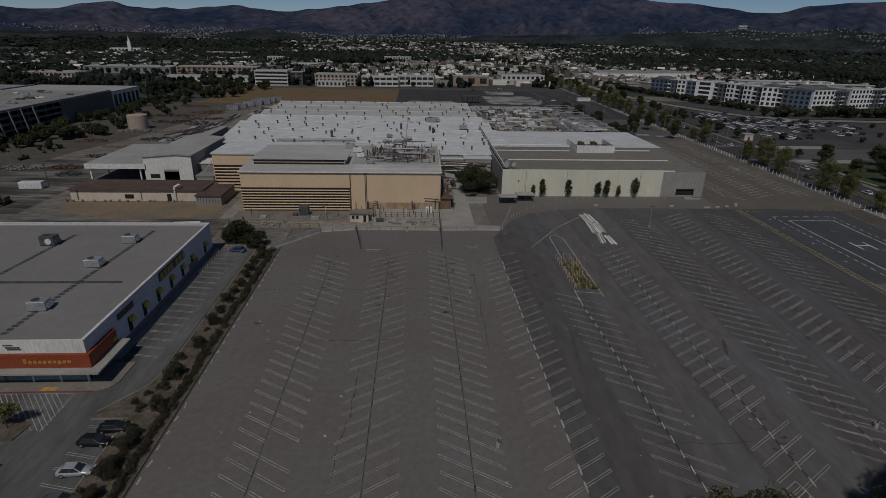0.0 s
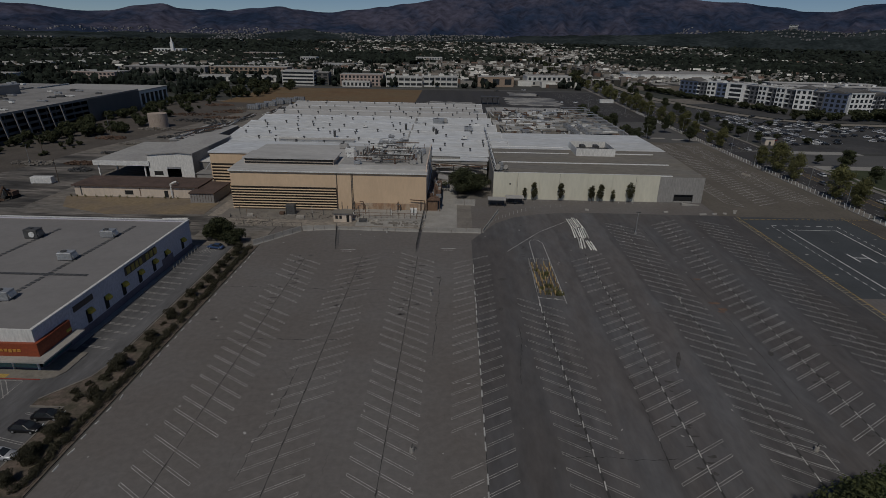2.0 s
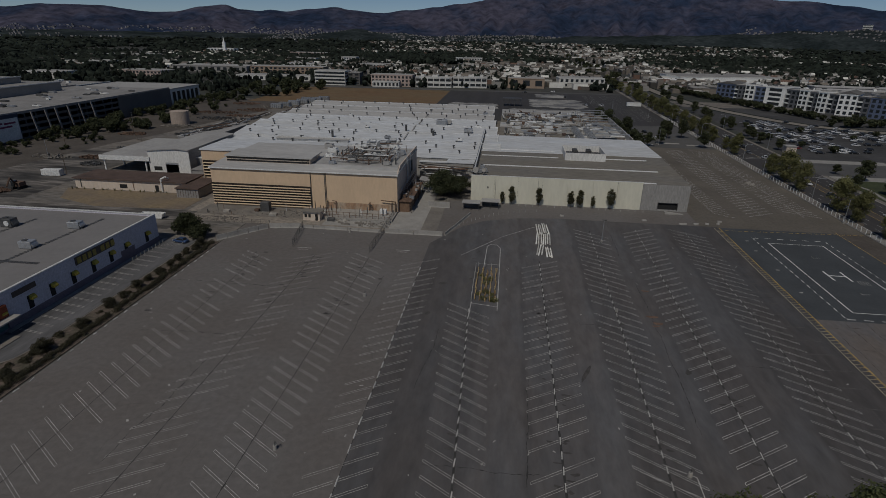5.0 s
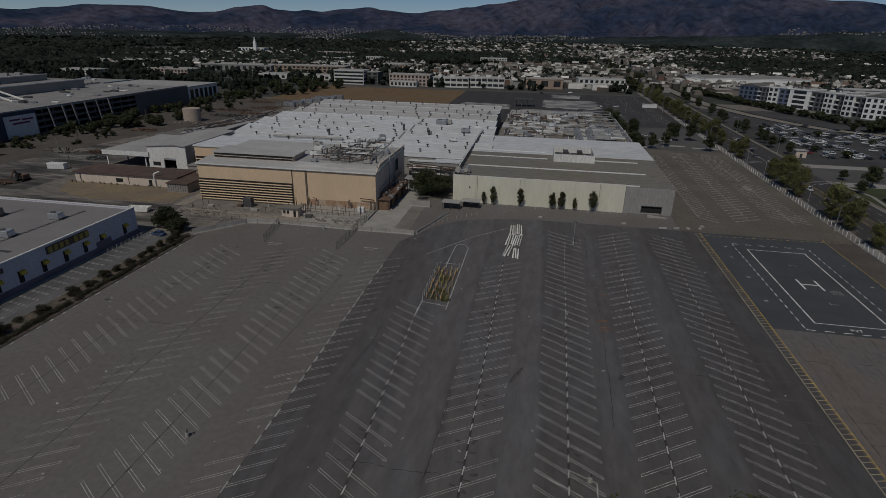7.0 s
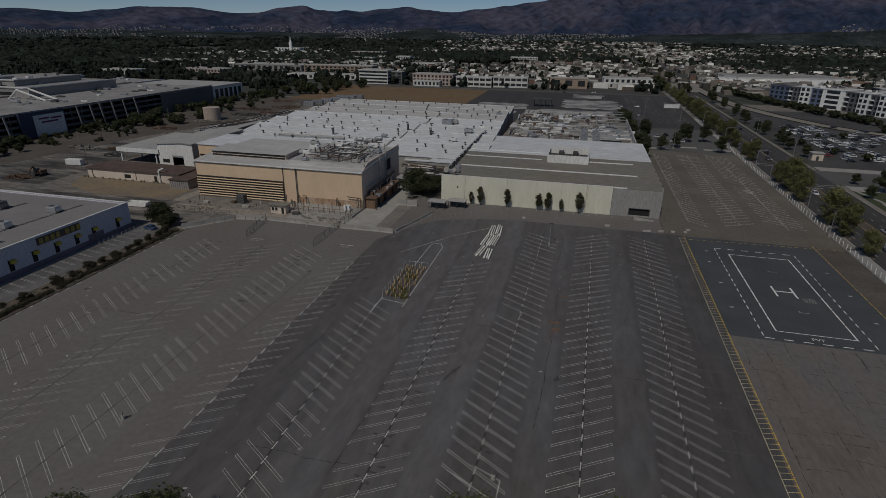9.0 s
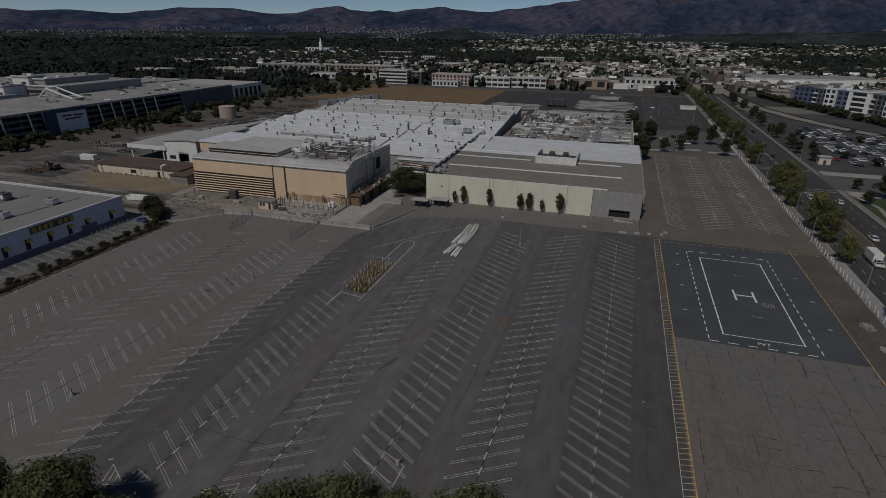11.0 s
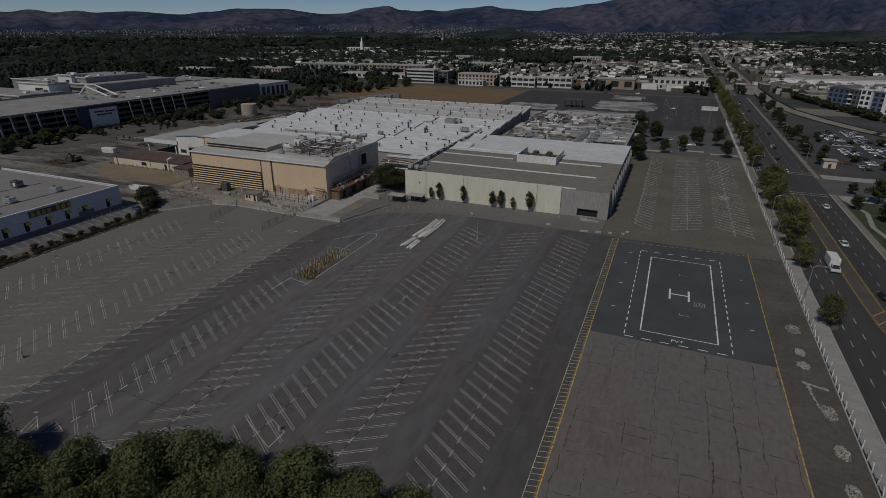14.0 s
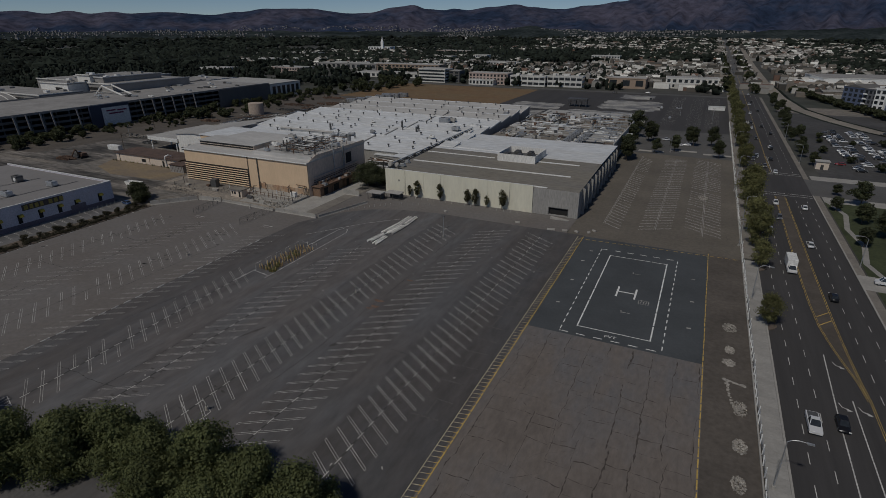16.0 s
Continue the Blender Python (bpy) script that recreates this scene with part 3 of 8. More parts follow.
# yellow ladder lane beside the pad: pale rail and rungs, yellow outer rail
b, by = bmesh.new(), bmesh.new()
rs = random.Random(2)
strip(b, (113.5, 40), (113.7, 183), 0.12, 0.056)
y = 40.0
while y < 183:
    strip(b, (113.65, y), (114.75, y + 0.25), 0.11, 0.06)
    strip(by, (114.75, y + 0.25), (115.35, y + 0.38), 0.16, 0.06)
    strip(by, (115.4, y - 0.1), (115.4 + rs.uniform(-0.03, 0.03), y + rs.uniform(0.85, 1.2)), 0.2, 0.064)
    y += 1.25
setting("marking_ladder", b, "ladder_paint", "faded cream ladder hatching painted along the lot edge", fix=False)
b = by
for x in (152.0,):
    y = 40.0
    while y < 184:
        strip(b, (x, y), (x + rs.uniform(-0.05, 0.05), y + 2.1), 0.2, 0.062)
        y += rs.uniform(2.3, 2.6)
x = 116.5
while x < 160:
    strip(b, (x, 181.3 + (x - 116) * 0.05), (x + 1.3, 181.35 + (x - 116) * 0.05), 0.22, 0.062)
    x += 2.0
setting("marking_yellow_edge", b, "paint_yellow", "broken yellow edge lines round the helipad", fix=False)

# long wandering cracks: in the slab along its joints, and a few across the asphalt
def crack(b, x, y, dx, dy, ln, w, r, z=0.047):
    """One tapering crack that wanders as it goes."""
    n_ = max(4, int(ln / 0.5))
    nx, ny = -dy, dx
    off, pts = 0.0, []
    for i in range(n_ + 1):
        off = off * 0.95 + r.gauss(0, 0.085)
        f = i / n_
        ww = w * (0.2 + 1.1 * r.random() ** 2) * min(1.0, 8 * f + 0.2, 8 * (1 - f) + 0.2)
        cx, cy = x + dx * ln * f + nx * off, y + dy * ln * f + ny * off
        pts.append(((cx + nx * ww, cy + ny * ww, z), (cx - nx * ww, cy - ny * ww, z)))
    for (a0, a1), (b0, b1) in zip(pts, pts[1:]):
        b.faces.new([b.verts.new(c) for c in (a0, a1, b1, b0)])


r = random.Random(77)
b = bmesh.new()
cols = [117.0 + k * 4.3 for k in range(9)]
for k, x in enumerate(cols):
    y = 32.0 + r.uniform(0, 4)
    while y < 119:
        ln = r.uniform(4, 13)
        if r.random() < 0.78 and x < 151.5:
            crack(b, x + r.uniform(-0.25, 0.25), y, 0.01, 1, min(ln, 121 - y), r.choice([0.05, 0.08, 0.1, 0.15, 0.19]), r)
        y += ln
    y = 33.0 + r.uniform(0, 3)
    while y < 119 and k < 8:
        if r.random() < 0.8:
            crack(b, x, y, 1, r.uniform(-0.06, 0.04), 4.3 if r.random() < 0.7 else 2.4, r.choice([0.04, 0.06, 0.09, 0.13]), r)
        y += r.uniform(2.6, 6.5)
for k in range(14):
    a = r.uniform(0, 6.28)
    crack(b, r.uniform(118, 146), r.uniform(45, 115), math.cos(a), math.sin(a), r.uniform(2, 5), 0.04, r)
setting("marking_slab_cracks", b, "crack", "dark wandering cracks in the old slab", fix=False, kind="stuff")
b = bmesh.new()
for x, y, dx, dy, ln in ((34, 66.5, 1, 0.02, 18), (49.4, 64, 0.03, 1, 26), (77.5, 78, 0.02, 1, 60), (62, 112, 1, -0.05, 14), (92, 100, 1, 0.05, 16), (96, 132, 1, 0.0, 15), (-30, 96, 1, 0.05, 26), (-12, 60, 0.05, 1, 30), (14, 92, 0.02, 1, 38), (-38, 120, 1, 0.0, 40), (78, 150, 0.0, 1, 24), (30, 84, 0.1, 1, 22)):
    crack(b, x, y, dx, dy, ln, 0.1, r)
setting("marking_asphalt_cracks", b, "stain", "long thin dark cracks across the asphalt", fix=False, kind="stuff")

# ghosts of removed stalls beside the ladder lane
b = bmesh.new()
rs = random.Random(63)
for k in range(16):
    y = 84 + k * 5.6
    strip(b, (105.6 + rs.uniform(-0.3, 0.3), y), (111.6 + rs.uniform(-0.8, 0.4), y + rs.uniform(-0.3, 0.3)), rs.uniform(0.25, 0.5), 0.05)
    if k % 3 == 0:
        strip(b, (108.5, y), (108.6, y + 5.2), 0.35, 0.053)
setting("marking_ghost_stalls", b, "ghost_paint", "faint blacked-out lines of removed stalls", fix=False, kind="stuff")

# helipad
b = bmesh.new()
for x in (125.8, 141.5):
    y = 126.6
    while y < 171.0:
        strip(b, (x, y), (x, min(y + 6.6, 171.4)), 0.3, 0.06)
        y += 7.0
for y in (126.6, 171.4):
    strip(b, (125.6, y), (141.7, y), 0.22, 0.064)
for x in (122.6, 144.1):
    y = 123.8
    while y < 175.4:
        strip(b, (x, y), (x, y + 1.6), 0.22, 0.06)
        y += 3.1
for y in (123.0, 175.5):
    x = 122.6
    while x < 143.6:
        strip(b, (x, y), (x + 1.9, y), 0.25, 0.06)
        x += 3.7
for x in (131.4, 135.8):
    strip(b, (x, 145.2), (x, 151.2), 0.46, 0.06)
strip(b, (131.6, 148.3), (135.6, 148.3), 0.46, 0.064)
setting("marking_helipad", b, "paint_bright", "white painted helipad square with a large letter H", fix=False)
b = bmesh.new()
for x0, y0, w, h in ((137.0, 143.4, 2.3, 2.0),):
    strip(b, (x0, y0), (x0 + w, y0), 0.15, 0.062)
    strip(b, (x0, y0 + h), (x0 + w, y0 + h), 0.15, 0.062)
    strip(b, (x0, y0), (x0, y0 + h), 0.15, 0.066)
    strip(b, (x0 + w, y0), (x0 + w, y0 + h), 0.15, 0.066)
    for k in range(3):
        strip(b, (x0 + 0.45 + 0.62 * k, y0 + 0.4), (x0 + 0.6 + 0.62 * k, y0 + h - 0.4), 0.2, 0.062)
for x, y in ((133.6, 137.2), (133.4, 160.8)):
    strip(b, (x, y), (x + 2.2, y + 0.2), 0.16, 0.06)
    strip(b, (x + 0.3, y - 0.1), (x + 0.1, y + 1.0), 0.16, 0.064)
for x, y in ((118.5, 136), (118.9, 150), (118.8, 164), (148.3, 136), (148.5, 150), (148.2, 164), (119.5, 172.5)):
    strip(b, (x, y), (x + 0.9, y + 0.1), 0.5, 0.06)
setting("marking_helipad_figures", b, "paint_faint", "small faded weight box and marker bars beside the letter H", fix=False)

# pen outline, stop bars and odd paint
b = bmesh.new()
for p, q in (((37.7, 112), (37.9, 119)), ((39.8, 139), (40.1, 155)), ((44.0, 115.5), (44.0, 154)), ((33.0, 147), (44.5, 164)), ((44.5, 164), (56, 176)), ((40.1, 155), (40.9, 156.6)), ((40.9, 156.6), (42.8, 156.6)), ((42.8, 156.6), (44.0, 154)), ((37.7, 118.4), (43.9, 117.2))):
    strip(b, p, q, 0.22, 0.056)
for x, y in ((-14.5, 145.5), (14.0, 148.0)):
    strip(b, (x, y), (x + 4.2, y), 0.3, 0.056)
# hatched row ends: three-cornered, with bars across
for p, q, r in (((33.9, 52.4), (32.4, 56.0), (37.0, 53.3)), ((48.0, 55.8), (52.6, 58.7), (53.2, 55.2)), ((36.8, 53.5), (36.6, 56.4), (40.2, 55.2))):
    for s, e in ((p, q), (q, r), (r, p)):
        strip(b, s, e, 0.13, 0.056)
    for k in (0.25, 0.5, 0.75):
        strip(b, (p[0] + (r[0] - p[0]) * k, p[1] + (r[1] - p[1]) * k), (q[0] + (r[0] - q[0]) * k, q[1] + (r[1] - q[1]) * k), 0.11, 0.06)
for p, q in (((66.0, 69.3), (73.8, 65.3)), ((73.8, 65.3), (73.9, 69.2)), ((73.9, 69.2), (69.6, 71.2))):
    strip(b, p, q, 0.14, 0.06)
setting("marking_lot_lines", b, "paint", "white painted bars, pen outline and row-end hatching", fix=False)
b = bmesh.new()
rs = random.Random(9)
for k in range(110):
    x, y = rs.uniform(-36, 112), rs.uniform(48, 178)
    strip(b, (x, y), (x + rs.uniform(-0.5, 0.7), y + rs.uniform(0.1, 0.6)), rs.uniform(0.12, 0.34), 0.058)
setting("marking_scuffs", b, "paint_faint", "scattered pale scuffs and paint spots on the asphalt", fix=False, kind="stuff")
b = bmesh.new()
for x, y, l, w, a in ((61.2, 93.2, 6.0, 0.8, 68), (-33.5, 104, 1.4, 0.9, 0), (30, 128, 2.2, 1.4, 30), (28.5, 112, 1.8, 1.0, 70), (14, 128, 1.2, 0.9, 0), (80.6, 96.5, 2.4, 1.0, 60)):
    d = Vector((math.cos(radians(a)), math.sin(radians(a)), 0))
    n_ = Vector((-d.y, d.x, 0))
    c = Vector((x, y, 0.05))
    ring = []
    for i in range(18):
        th = 2 * math.pi * i / 18
        k = 1 + 0.22 * noise.noise(Vector((x + 3 * math.cos(th), y + 3 * math.sin(th), 0)))
        ring.append(b.verts.new(c + d * (l / 2 * k * math.cos(th)) + n_ * (w / 2 * k * math.sin(th))))
    b.faces.new(ring)
setting("marking_oil_stains", b, "stain_soft", "long dark oil stains and tar patches on the asphalt", fix=False, kind="stuff")

# faint oil smudges where cars stood
b = bmesh.new()
rs = random.Random(31)
for k in range(240):
    row = rs.choice([-22.9, -7.6, 7.7, 38.6, 54.9, 70.2, 85.2, 101.2])
    x = row + rs.choice([-1, 1]) * rs.uniform(0.5, 2.0)
    y = (rs.uniform(62, 140) if rs.random() < 0.5 else rs.uniform(110, 172)) if row > 30 else rs.uniform(108, 141)
    l, w, ph = rs.uniform(0.3, 0.9), rs.uniform(0.15, 0.35), rs.uniform(0, 6)
    b.faces.new([b.verts.new((x + l * (1 + 0.3 * math.sin(3 * i * 0.449 + ph)) * math.cos(i * 0.449), y + w * (1 + 0.4 * math.cos(2 * i * 0.449 + ph)) * math.sin(i * 0.449), 0.049)) for i in range(14)])
setting("marking_oil_smudges", b, "stain_soft", "faint dark smudges where cars stood on the asphalt", fix=False, kind="stuff")

b = bmesh.new()
for x, y, l, w in ((78.8, 117.6, 1.3, 0.7), (79.4, 114.6, 1.0, 0.8), (78.6, 113.4, 0.8, 0.4), (80.2, 131.0, 0.9, 0.5)):
    b.faces.new([b.verts.new((x + l * (1 + 0.25 * math.sin(3 * i * 0.449)) * math.cos(i * 0.449), y + w * (1 + 0.3 * math.cos(2 * i * 0.449)) * math.sin(i * 0.449), 0.052)) for i in range(14)])
setting("marking_rust_stains", b, "rust", "reddish rust stains left on the asphalt", fix=False, kind="stuff")

# avenue markings
b = bmesh.new()
for x, y0, y1 in ((167.8, -100, 1200), (171.0, 60, 1200), (181.8, -100, 640), (185.6, -100, 640)):
    y = y0
    while y < y1:
        if not 262 < y < 300:
            strip(b, (x, y), (x, y + 2.8), 0.13 if y < 400 else 0.2, 0.045)
        y += 7.4
strip(b, (172.6, 40), (173.8, 114.6), 0.2, 0.045)
strip(b, (173.8, 114.6), (174.5, 136.5), 0.2, 0.045)
strip(b, (176.5, 40), (176.9, 121.1), 0.2, 0.045)
for y in (264, 301):
    for o in (0, 3.0):
        strip(b, (165.2, y + o), (188.4, y + o), 0.35, 0.045)
strip(b, (177.0, 304), (177.0, 340), 0.2, 0.045)
for x, y in ((175.7, 133.9), (174.5, 119.1), (177.5, 119.1)):
    strip(b, (x, y + 0.3), (x + 0.35, y - 0.9), 0.17, 0.047)
    strip(b, (x + 0.3, y - 0.85), (x + 1.2, y - 1.35), 0.17, 0.05)
    b.faces.new([b.verts.new(c) for c in ((x + 1.0, y - 0.9, 0.047), (x + 1.9, y - 1.6, 0.047), (x + 1.0, y - 1.85, 0.047))])
setting("marking_avenue_white", b, "tick_paint", "white lane dashes, turn arrows and crossing lines", fix=False)
b = bmesh.new()
LEFT = [(179.7, 122), (179.1, 127.8), (178.0, 133.4), (176.7, 140.7), (175.6, 149.5), (175.1, 161), (174.9, 175), (175.2, 262)]
RIGHT = [(179.7, 122), (179.3, 127.8), (178.9, 138.1), (178.6, 150.5), (178.5, 162.3), (178.4, 184), (178.4, 262)]
for o in (0, 0.3):
    strip(b, (180.3 + o, -100), (179.7 + o, 122), 0.085, 0.045)
    for i, (p, q) in enumerate(zip(RIGHT, RIGHT[1:])):
        strip(b, (p[0] + o, p[1]), (q[0] + o, q[1]), 0.085, 0.045 + 0.003 * (i % 2))
    for i, (p, q) in enumerate(zip(LEFT, LEFT[1:])):
        strip(b, (p[0] - o, p[1]), (q[0] - o, q[1]), 0.085, 0.051 + 0.003 * (i % 2))
    strip(b, (176.2 + o, 304), (176.2 + o, 900), 0.085, 0.045)
for y in (150.2, 154.5):
    strip(b, (175.6, y), (178.6, y + 3.7), 0.22, 0.057)
setting("marking_avenue_yellow", b, "paint_yellow", "double yellow centre lines and a hatched taper", fix=False)
b = bmesh.new()
b.faces.new([b.verts.new((x, y, 0.041)) for x, y in RIGHT + LEFT[:0:-1]])
setting("marking_median", b, "median", "worn brown asphalt of the centre turn lane", fix=False)


def lettering(text, x, y, size, material, label, z=0.058):
    """Painted capitals lying on the ground, read from the south."""
    cu = bpy.data.curves.new("marking_lettering", "FONT")
    cu.body, cu.size, cu.align_x = text, size, "CENTER"
    ob = new("marking_lettering", cu)
    bpy.context.view_layer.update()
    me = bpy.data.meshes.new_from_object(ob.evaluated_get(bpy.context.evaluated_depsgraph_get()))
    bpy.data.objects.remove(ob)
    me.materials.clear()
    me.materials.append(M[material])
    o = new("marking_lettering", me)
    o.location = (x, y, z)
    return tagged(o, label, "", "", "structure")


lettering("STOP", -12.4, 143.7, 1.2, "paint_faint", "worn white word STOP on the asphalt")
lettering("STOP", 16.1, 146.2, 1.2, "paint_faint", "worn white word STOP on the asphalt")
lettering("PVT", 133.4, 124.1, 1.5, "paint_bright", "white painted letters PVT at the helipad edge", 0.066)


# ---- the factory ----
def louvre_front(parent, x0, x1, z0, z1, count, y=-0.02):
    """A near-black sheet painted as shade behind rows of sloping slats."""
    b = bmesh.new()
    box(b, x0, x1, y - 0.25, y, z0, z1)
    part("louvre_recess", b, "louvre_shade", parent, "near-black sheet painted as shade behind the louvres")
    step = (z1 - z0) / count
    b = bmesh.new()
    prism(b, [(-0.62, 0.0), (-0.55, 0.0), (-0.40, step * 0.32), (-0.47, step * 0.32)], "x", x0, x1)
    me = to_mesh("louvre_slat", b, "tan")
    for i in range(count):
        same_part("louvre_slat", me, parent, pose(0, y + 0.02, z0 + step * i + 0.05))


def roof_unit(at, size=(3.0, 2.0, 1.6), turn=0.0, label="grey sheet-metal air-handling unit on a roof", material="steel"):
    u = thing("rooftop_unit", at, label, "air unit", "rooftop units", turn)
    w, d, h = size
    b = bmesh.new()
    box(b, -w / 2, w / 2, -d / 2, d / 2, 0.15, h)
    bmesh.ops.bevel(b, geom=b.edges[:], offset=0.06, segments=1, affect="EDGES")
    part("casing", b, material, u)
    b = bmesh.new()
    box(b, -w / 2 + 0.1, w / 2 - 0.1, -d / 2 + 0.1, d / 2 - 0.1, -0.05, 0.15)
    part("curb", b, "dark_steel", u)
    b = bmesh.new()
    prism(b, [(w / 2, h * 0.45), (w / 2 + 0.5, h * 0.3), (w / 2 + 0.5, h * 0.4), (w / 2, h * 0.85)], "y", -d / 2 * 0.8, d / 2 * 0.8)
    part("hood", b, material, u)
    b = bmesh.new()
    tube(b, (-w / 6, 0, h), (-w / 6, 0, h + 0.18), min(w, d) * 0.3, 10)
    part("fan_cowl", b, "dark_steel", u)
    return u


# tan process building with louvred front
TX0, TX1, TY0, TY1, TZ = -58.6, 8.0, 181.0, 221.5, 13.7
tan = thing("process_building", (TX0, TY0, 0), "tan panelled factory building with a louvred front and pale roof", "factory")
w, d = TX1 - TX0, TY1 - TY0
b = bmesh.new()
box(b, 0.0, 0.4, 0.4, d, 0, TZ - 0.2)
part("wall", b, "tan", tan)
seams = [0.0, 36.4, 41.2, w]
for i in range(3):
    b = bmesh.new()
    box(b, seams[i] + 0.03, seams[i + 1] - 0.03, 0.0, 0.4, 0, TZ - 0.3)
    part("wall_panel", b, "tan", tan)
b = bmesh.new()
box(b, w - 0.4, w, 0.4, d, 0, TZ - 0.2)
part("wall", b, "tan_end", tan, "grey-tan end wall")
b = bmesh.new()
box(b, 0.4, w - 0.4, d - 0.4, d, 0, TZ - 0.2)
part("wall", b, "tan", tan)
b = bmesh.new()
prism(b, [(-0.5, TZ - 0.35), (d, TZ + 0.3), (d, TZ + 0.8), (d * 0.4, TZ + 0.9), (6.0, TZ + 0.55), (-0.5, TZ)], "x", -0.3, w + 0.3)
part("roof", b, "dull_roof", tan)
b = bmesh.new()
prism(b, [(0.4, TZ - 0.2), (d, TZ - 0.2), (d, TZ + 2.0), (6.0, TZ + 2.0)], "x", w - 0.35, w + 0.02)
part("gable_wall", b, "tan_end", tan, "end wall rising to the equipment deck")
b = bmesh.new()
box(b, -0.35, w + 0.35, -0.62, -0.5, TZ - 0.4, TZ + 0.05)
part("fascia", b, "white_metal", tan)
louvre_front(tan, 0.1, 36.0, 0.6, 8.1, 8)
for x in (36.2, 41.2, 41.6):
    b = bmesh.new()
    tube(b, (x, -0.15, 0.4), (x, -0.15, TZ - 0.4), 0.12, 6)
    part("downpipe", b, "dark_steel", tan)
b = bmesh.new()
box(b, 3, 34, 6.6, 17.0, TZ + 0.4, TZ + 2.6)
part("roof_monitor", b, "tan_end", tan, "raised roof monitor")
b = bmesh.new()
prism(b, [(6.2, TZ + 2.5), (17.4, TZ + 2.7), (17.4, TZ + 3.0), (6.2, TZ + 2.85)], "x", 2.4, 34.8)
part("monitor_roof", b, "dull_roof", tan)
for zz in (0.85, 1.75):
    b = bmesh.new()
    box(b, 3.2, 33.8, 6.46, 6.6, TZ + zz, TZ + zz + 0.55)
    part("vent_slot", b, "dark", tan, "long dark vent slot")
b = bmesh.new()
box(b, 36.5, w - 0.4, 3.4, 35.0, TZ + 0.2, TZ + 1.55)
part("roof_deck", b, "pale_roof", tan, "raised equipment deck on the roof")
b = bmesh.new()
box(b, 36.4, w - 0.35, 3.25, 3.4, TZ + 0.2, TZ + 1.75)
part("deck_kerb", b, "dull_roof", tan, "pale front edge of the deck")
b = bmesh.new()
box(b, 4, 36.2, 24.0, 38.0, TZ + 0.5, TZ + 1.2)
part("rear_deck", b, "dull_roof", tan)
# side wall fittings
b = bmesh.new()
box(b, w - 0.02, w + 0.08, 26, 30, 8.2, 12.6)
part("vent", b, "dark", tan, "dark square wall vent")
for y, r in ((17.0, 0.25), (23.5, 0.2), (24.4, 0.2)):
    b = bmesh.new()
    tube(b, (w + 0.35, y, 1.0), (w + 0.35, y, TZ + 2.6), r, 7)
    part("pipe", b, "steel", tan)
b = bmesh.new()
box(b, w, w + 3.8, 2.0, 27.0, 0, 3.9)
part("lean_to", b, "rust_tan", tan, "rusty tan lean-to along the end wall")
b = bmesh.new()
box(b, w, w + 4.6, 1.4, 27.6, 3.9, 4.2)
part("lean_to_roof", b, "rust", tan, "rusty plate roof of the lean-to")
for y0, y1 in ((4.5, 7.0), (11.0, 14.5), (20.0, 22.0)):
    b = bmesh.new()
    box(b, w + 3.8, w + 3.86, y0, y1, 0.3, 3.0)
    part("opening", b, "dark", tan, "dark doorway of the lean-to")
rk = random.Random(91)
for k in range(26):
    b = bmesh.new()
    x, y = w + rk.uniform(0.5, 4.0), rk.uniform(2.0, 26.5)
    if k % 3:
        tube(b, (x, y, 4.15), (x, y, 4.2 + rk.uniform(0.5, 2.4)), rk.uniform(0.06, 0.2), 6)
        part("vent_pipe", b, rk.choice(["rust", "dark_steel", "steel"]), tan)
    else:
        box(b, x, x + rk.uniform(0.6, 1.8), y, y + rk.uniform(0.6, 2.4), 4.18, 4.3 + rk.uniform(0.3, 1.2))
        part("roof_box", b, rk.choice(["rust", "steel", "pale_roof"]), tan)
for z, r in ((5.2, 0.14), (6.0, 0.1), (7.3, 0.16)):
    b = bmesh.new()
    tube(b, (w + 0.5, 3.0, z), (w + 0.5, 34.0, z + 0.6), r, 6)
    part("pipe", b, "rust" if r < 0.15 else "steel", tan)
for y in (1.2, 9.0, 17.0, 27.4):
    b = bmesh.new()
    box(b, w + 4.4, w + 4.6, y, y + 0.2, 0, 3.9)
    part("lean_to_post", b, "rust", tan)
b = bmesh.new()
prism(b, [(w + 3.0, 4.9), (w + 7.0, 4.3), (w + 7.0, 4.5), (w + 3.0, 5.1)], "y", 28.0, 34.0)
part("porch_roof", b, "pale_roof", tan, "small pale porch roof")
for x in (w + 3.4, w + 6.7):
    for y in (28.3, 33.6):
        b = bmesh.new()
        tube(b, (x, y, 0), (x, y, 4.5), 0.09, 6)
        part("porch_post", b, "white_metal", tan)
# goose-neck pipes and stains along the foot of the front wall
for k, (x, h) in enumerate(((41.9, 3.2), (45.2, 3.6), (56.9, 3.4), (57.8, 2.8), (64.7, 3.6), (66.1, 4.4))):
    b = bmesh.new()
    tube(b, (x, -0.9, 0.4), (x, -0.9, h), 0.15, 7)
    tube(b, (x, -0.9, h), (x - (1.3 if k % 2 else -0.1), -0.9 if k % 2 else -0.1, h + 0.2), 0.15, 7)
    if k == 5:
        tube(b, (x, -0.9, h), (x - 5.0, -0.9, h + 0.3), 0.18, 7)
    part("standpipe", b, "rust" if k % 3 else "dark_steel", tan, "rusty goose-neck standpipe")
b = bmesh.new()
box(b, 41.8, w - 0.1, -0.04, 0.0, 0.4, 3.0)
part("stained_base", b, "stained_plinth", tan, "pale stained lower wall above the dock")

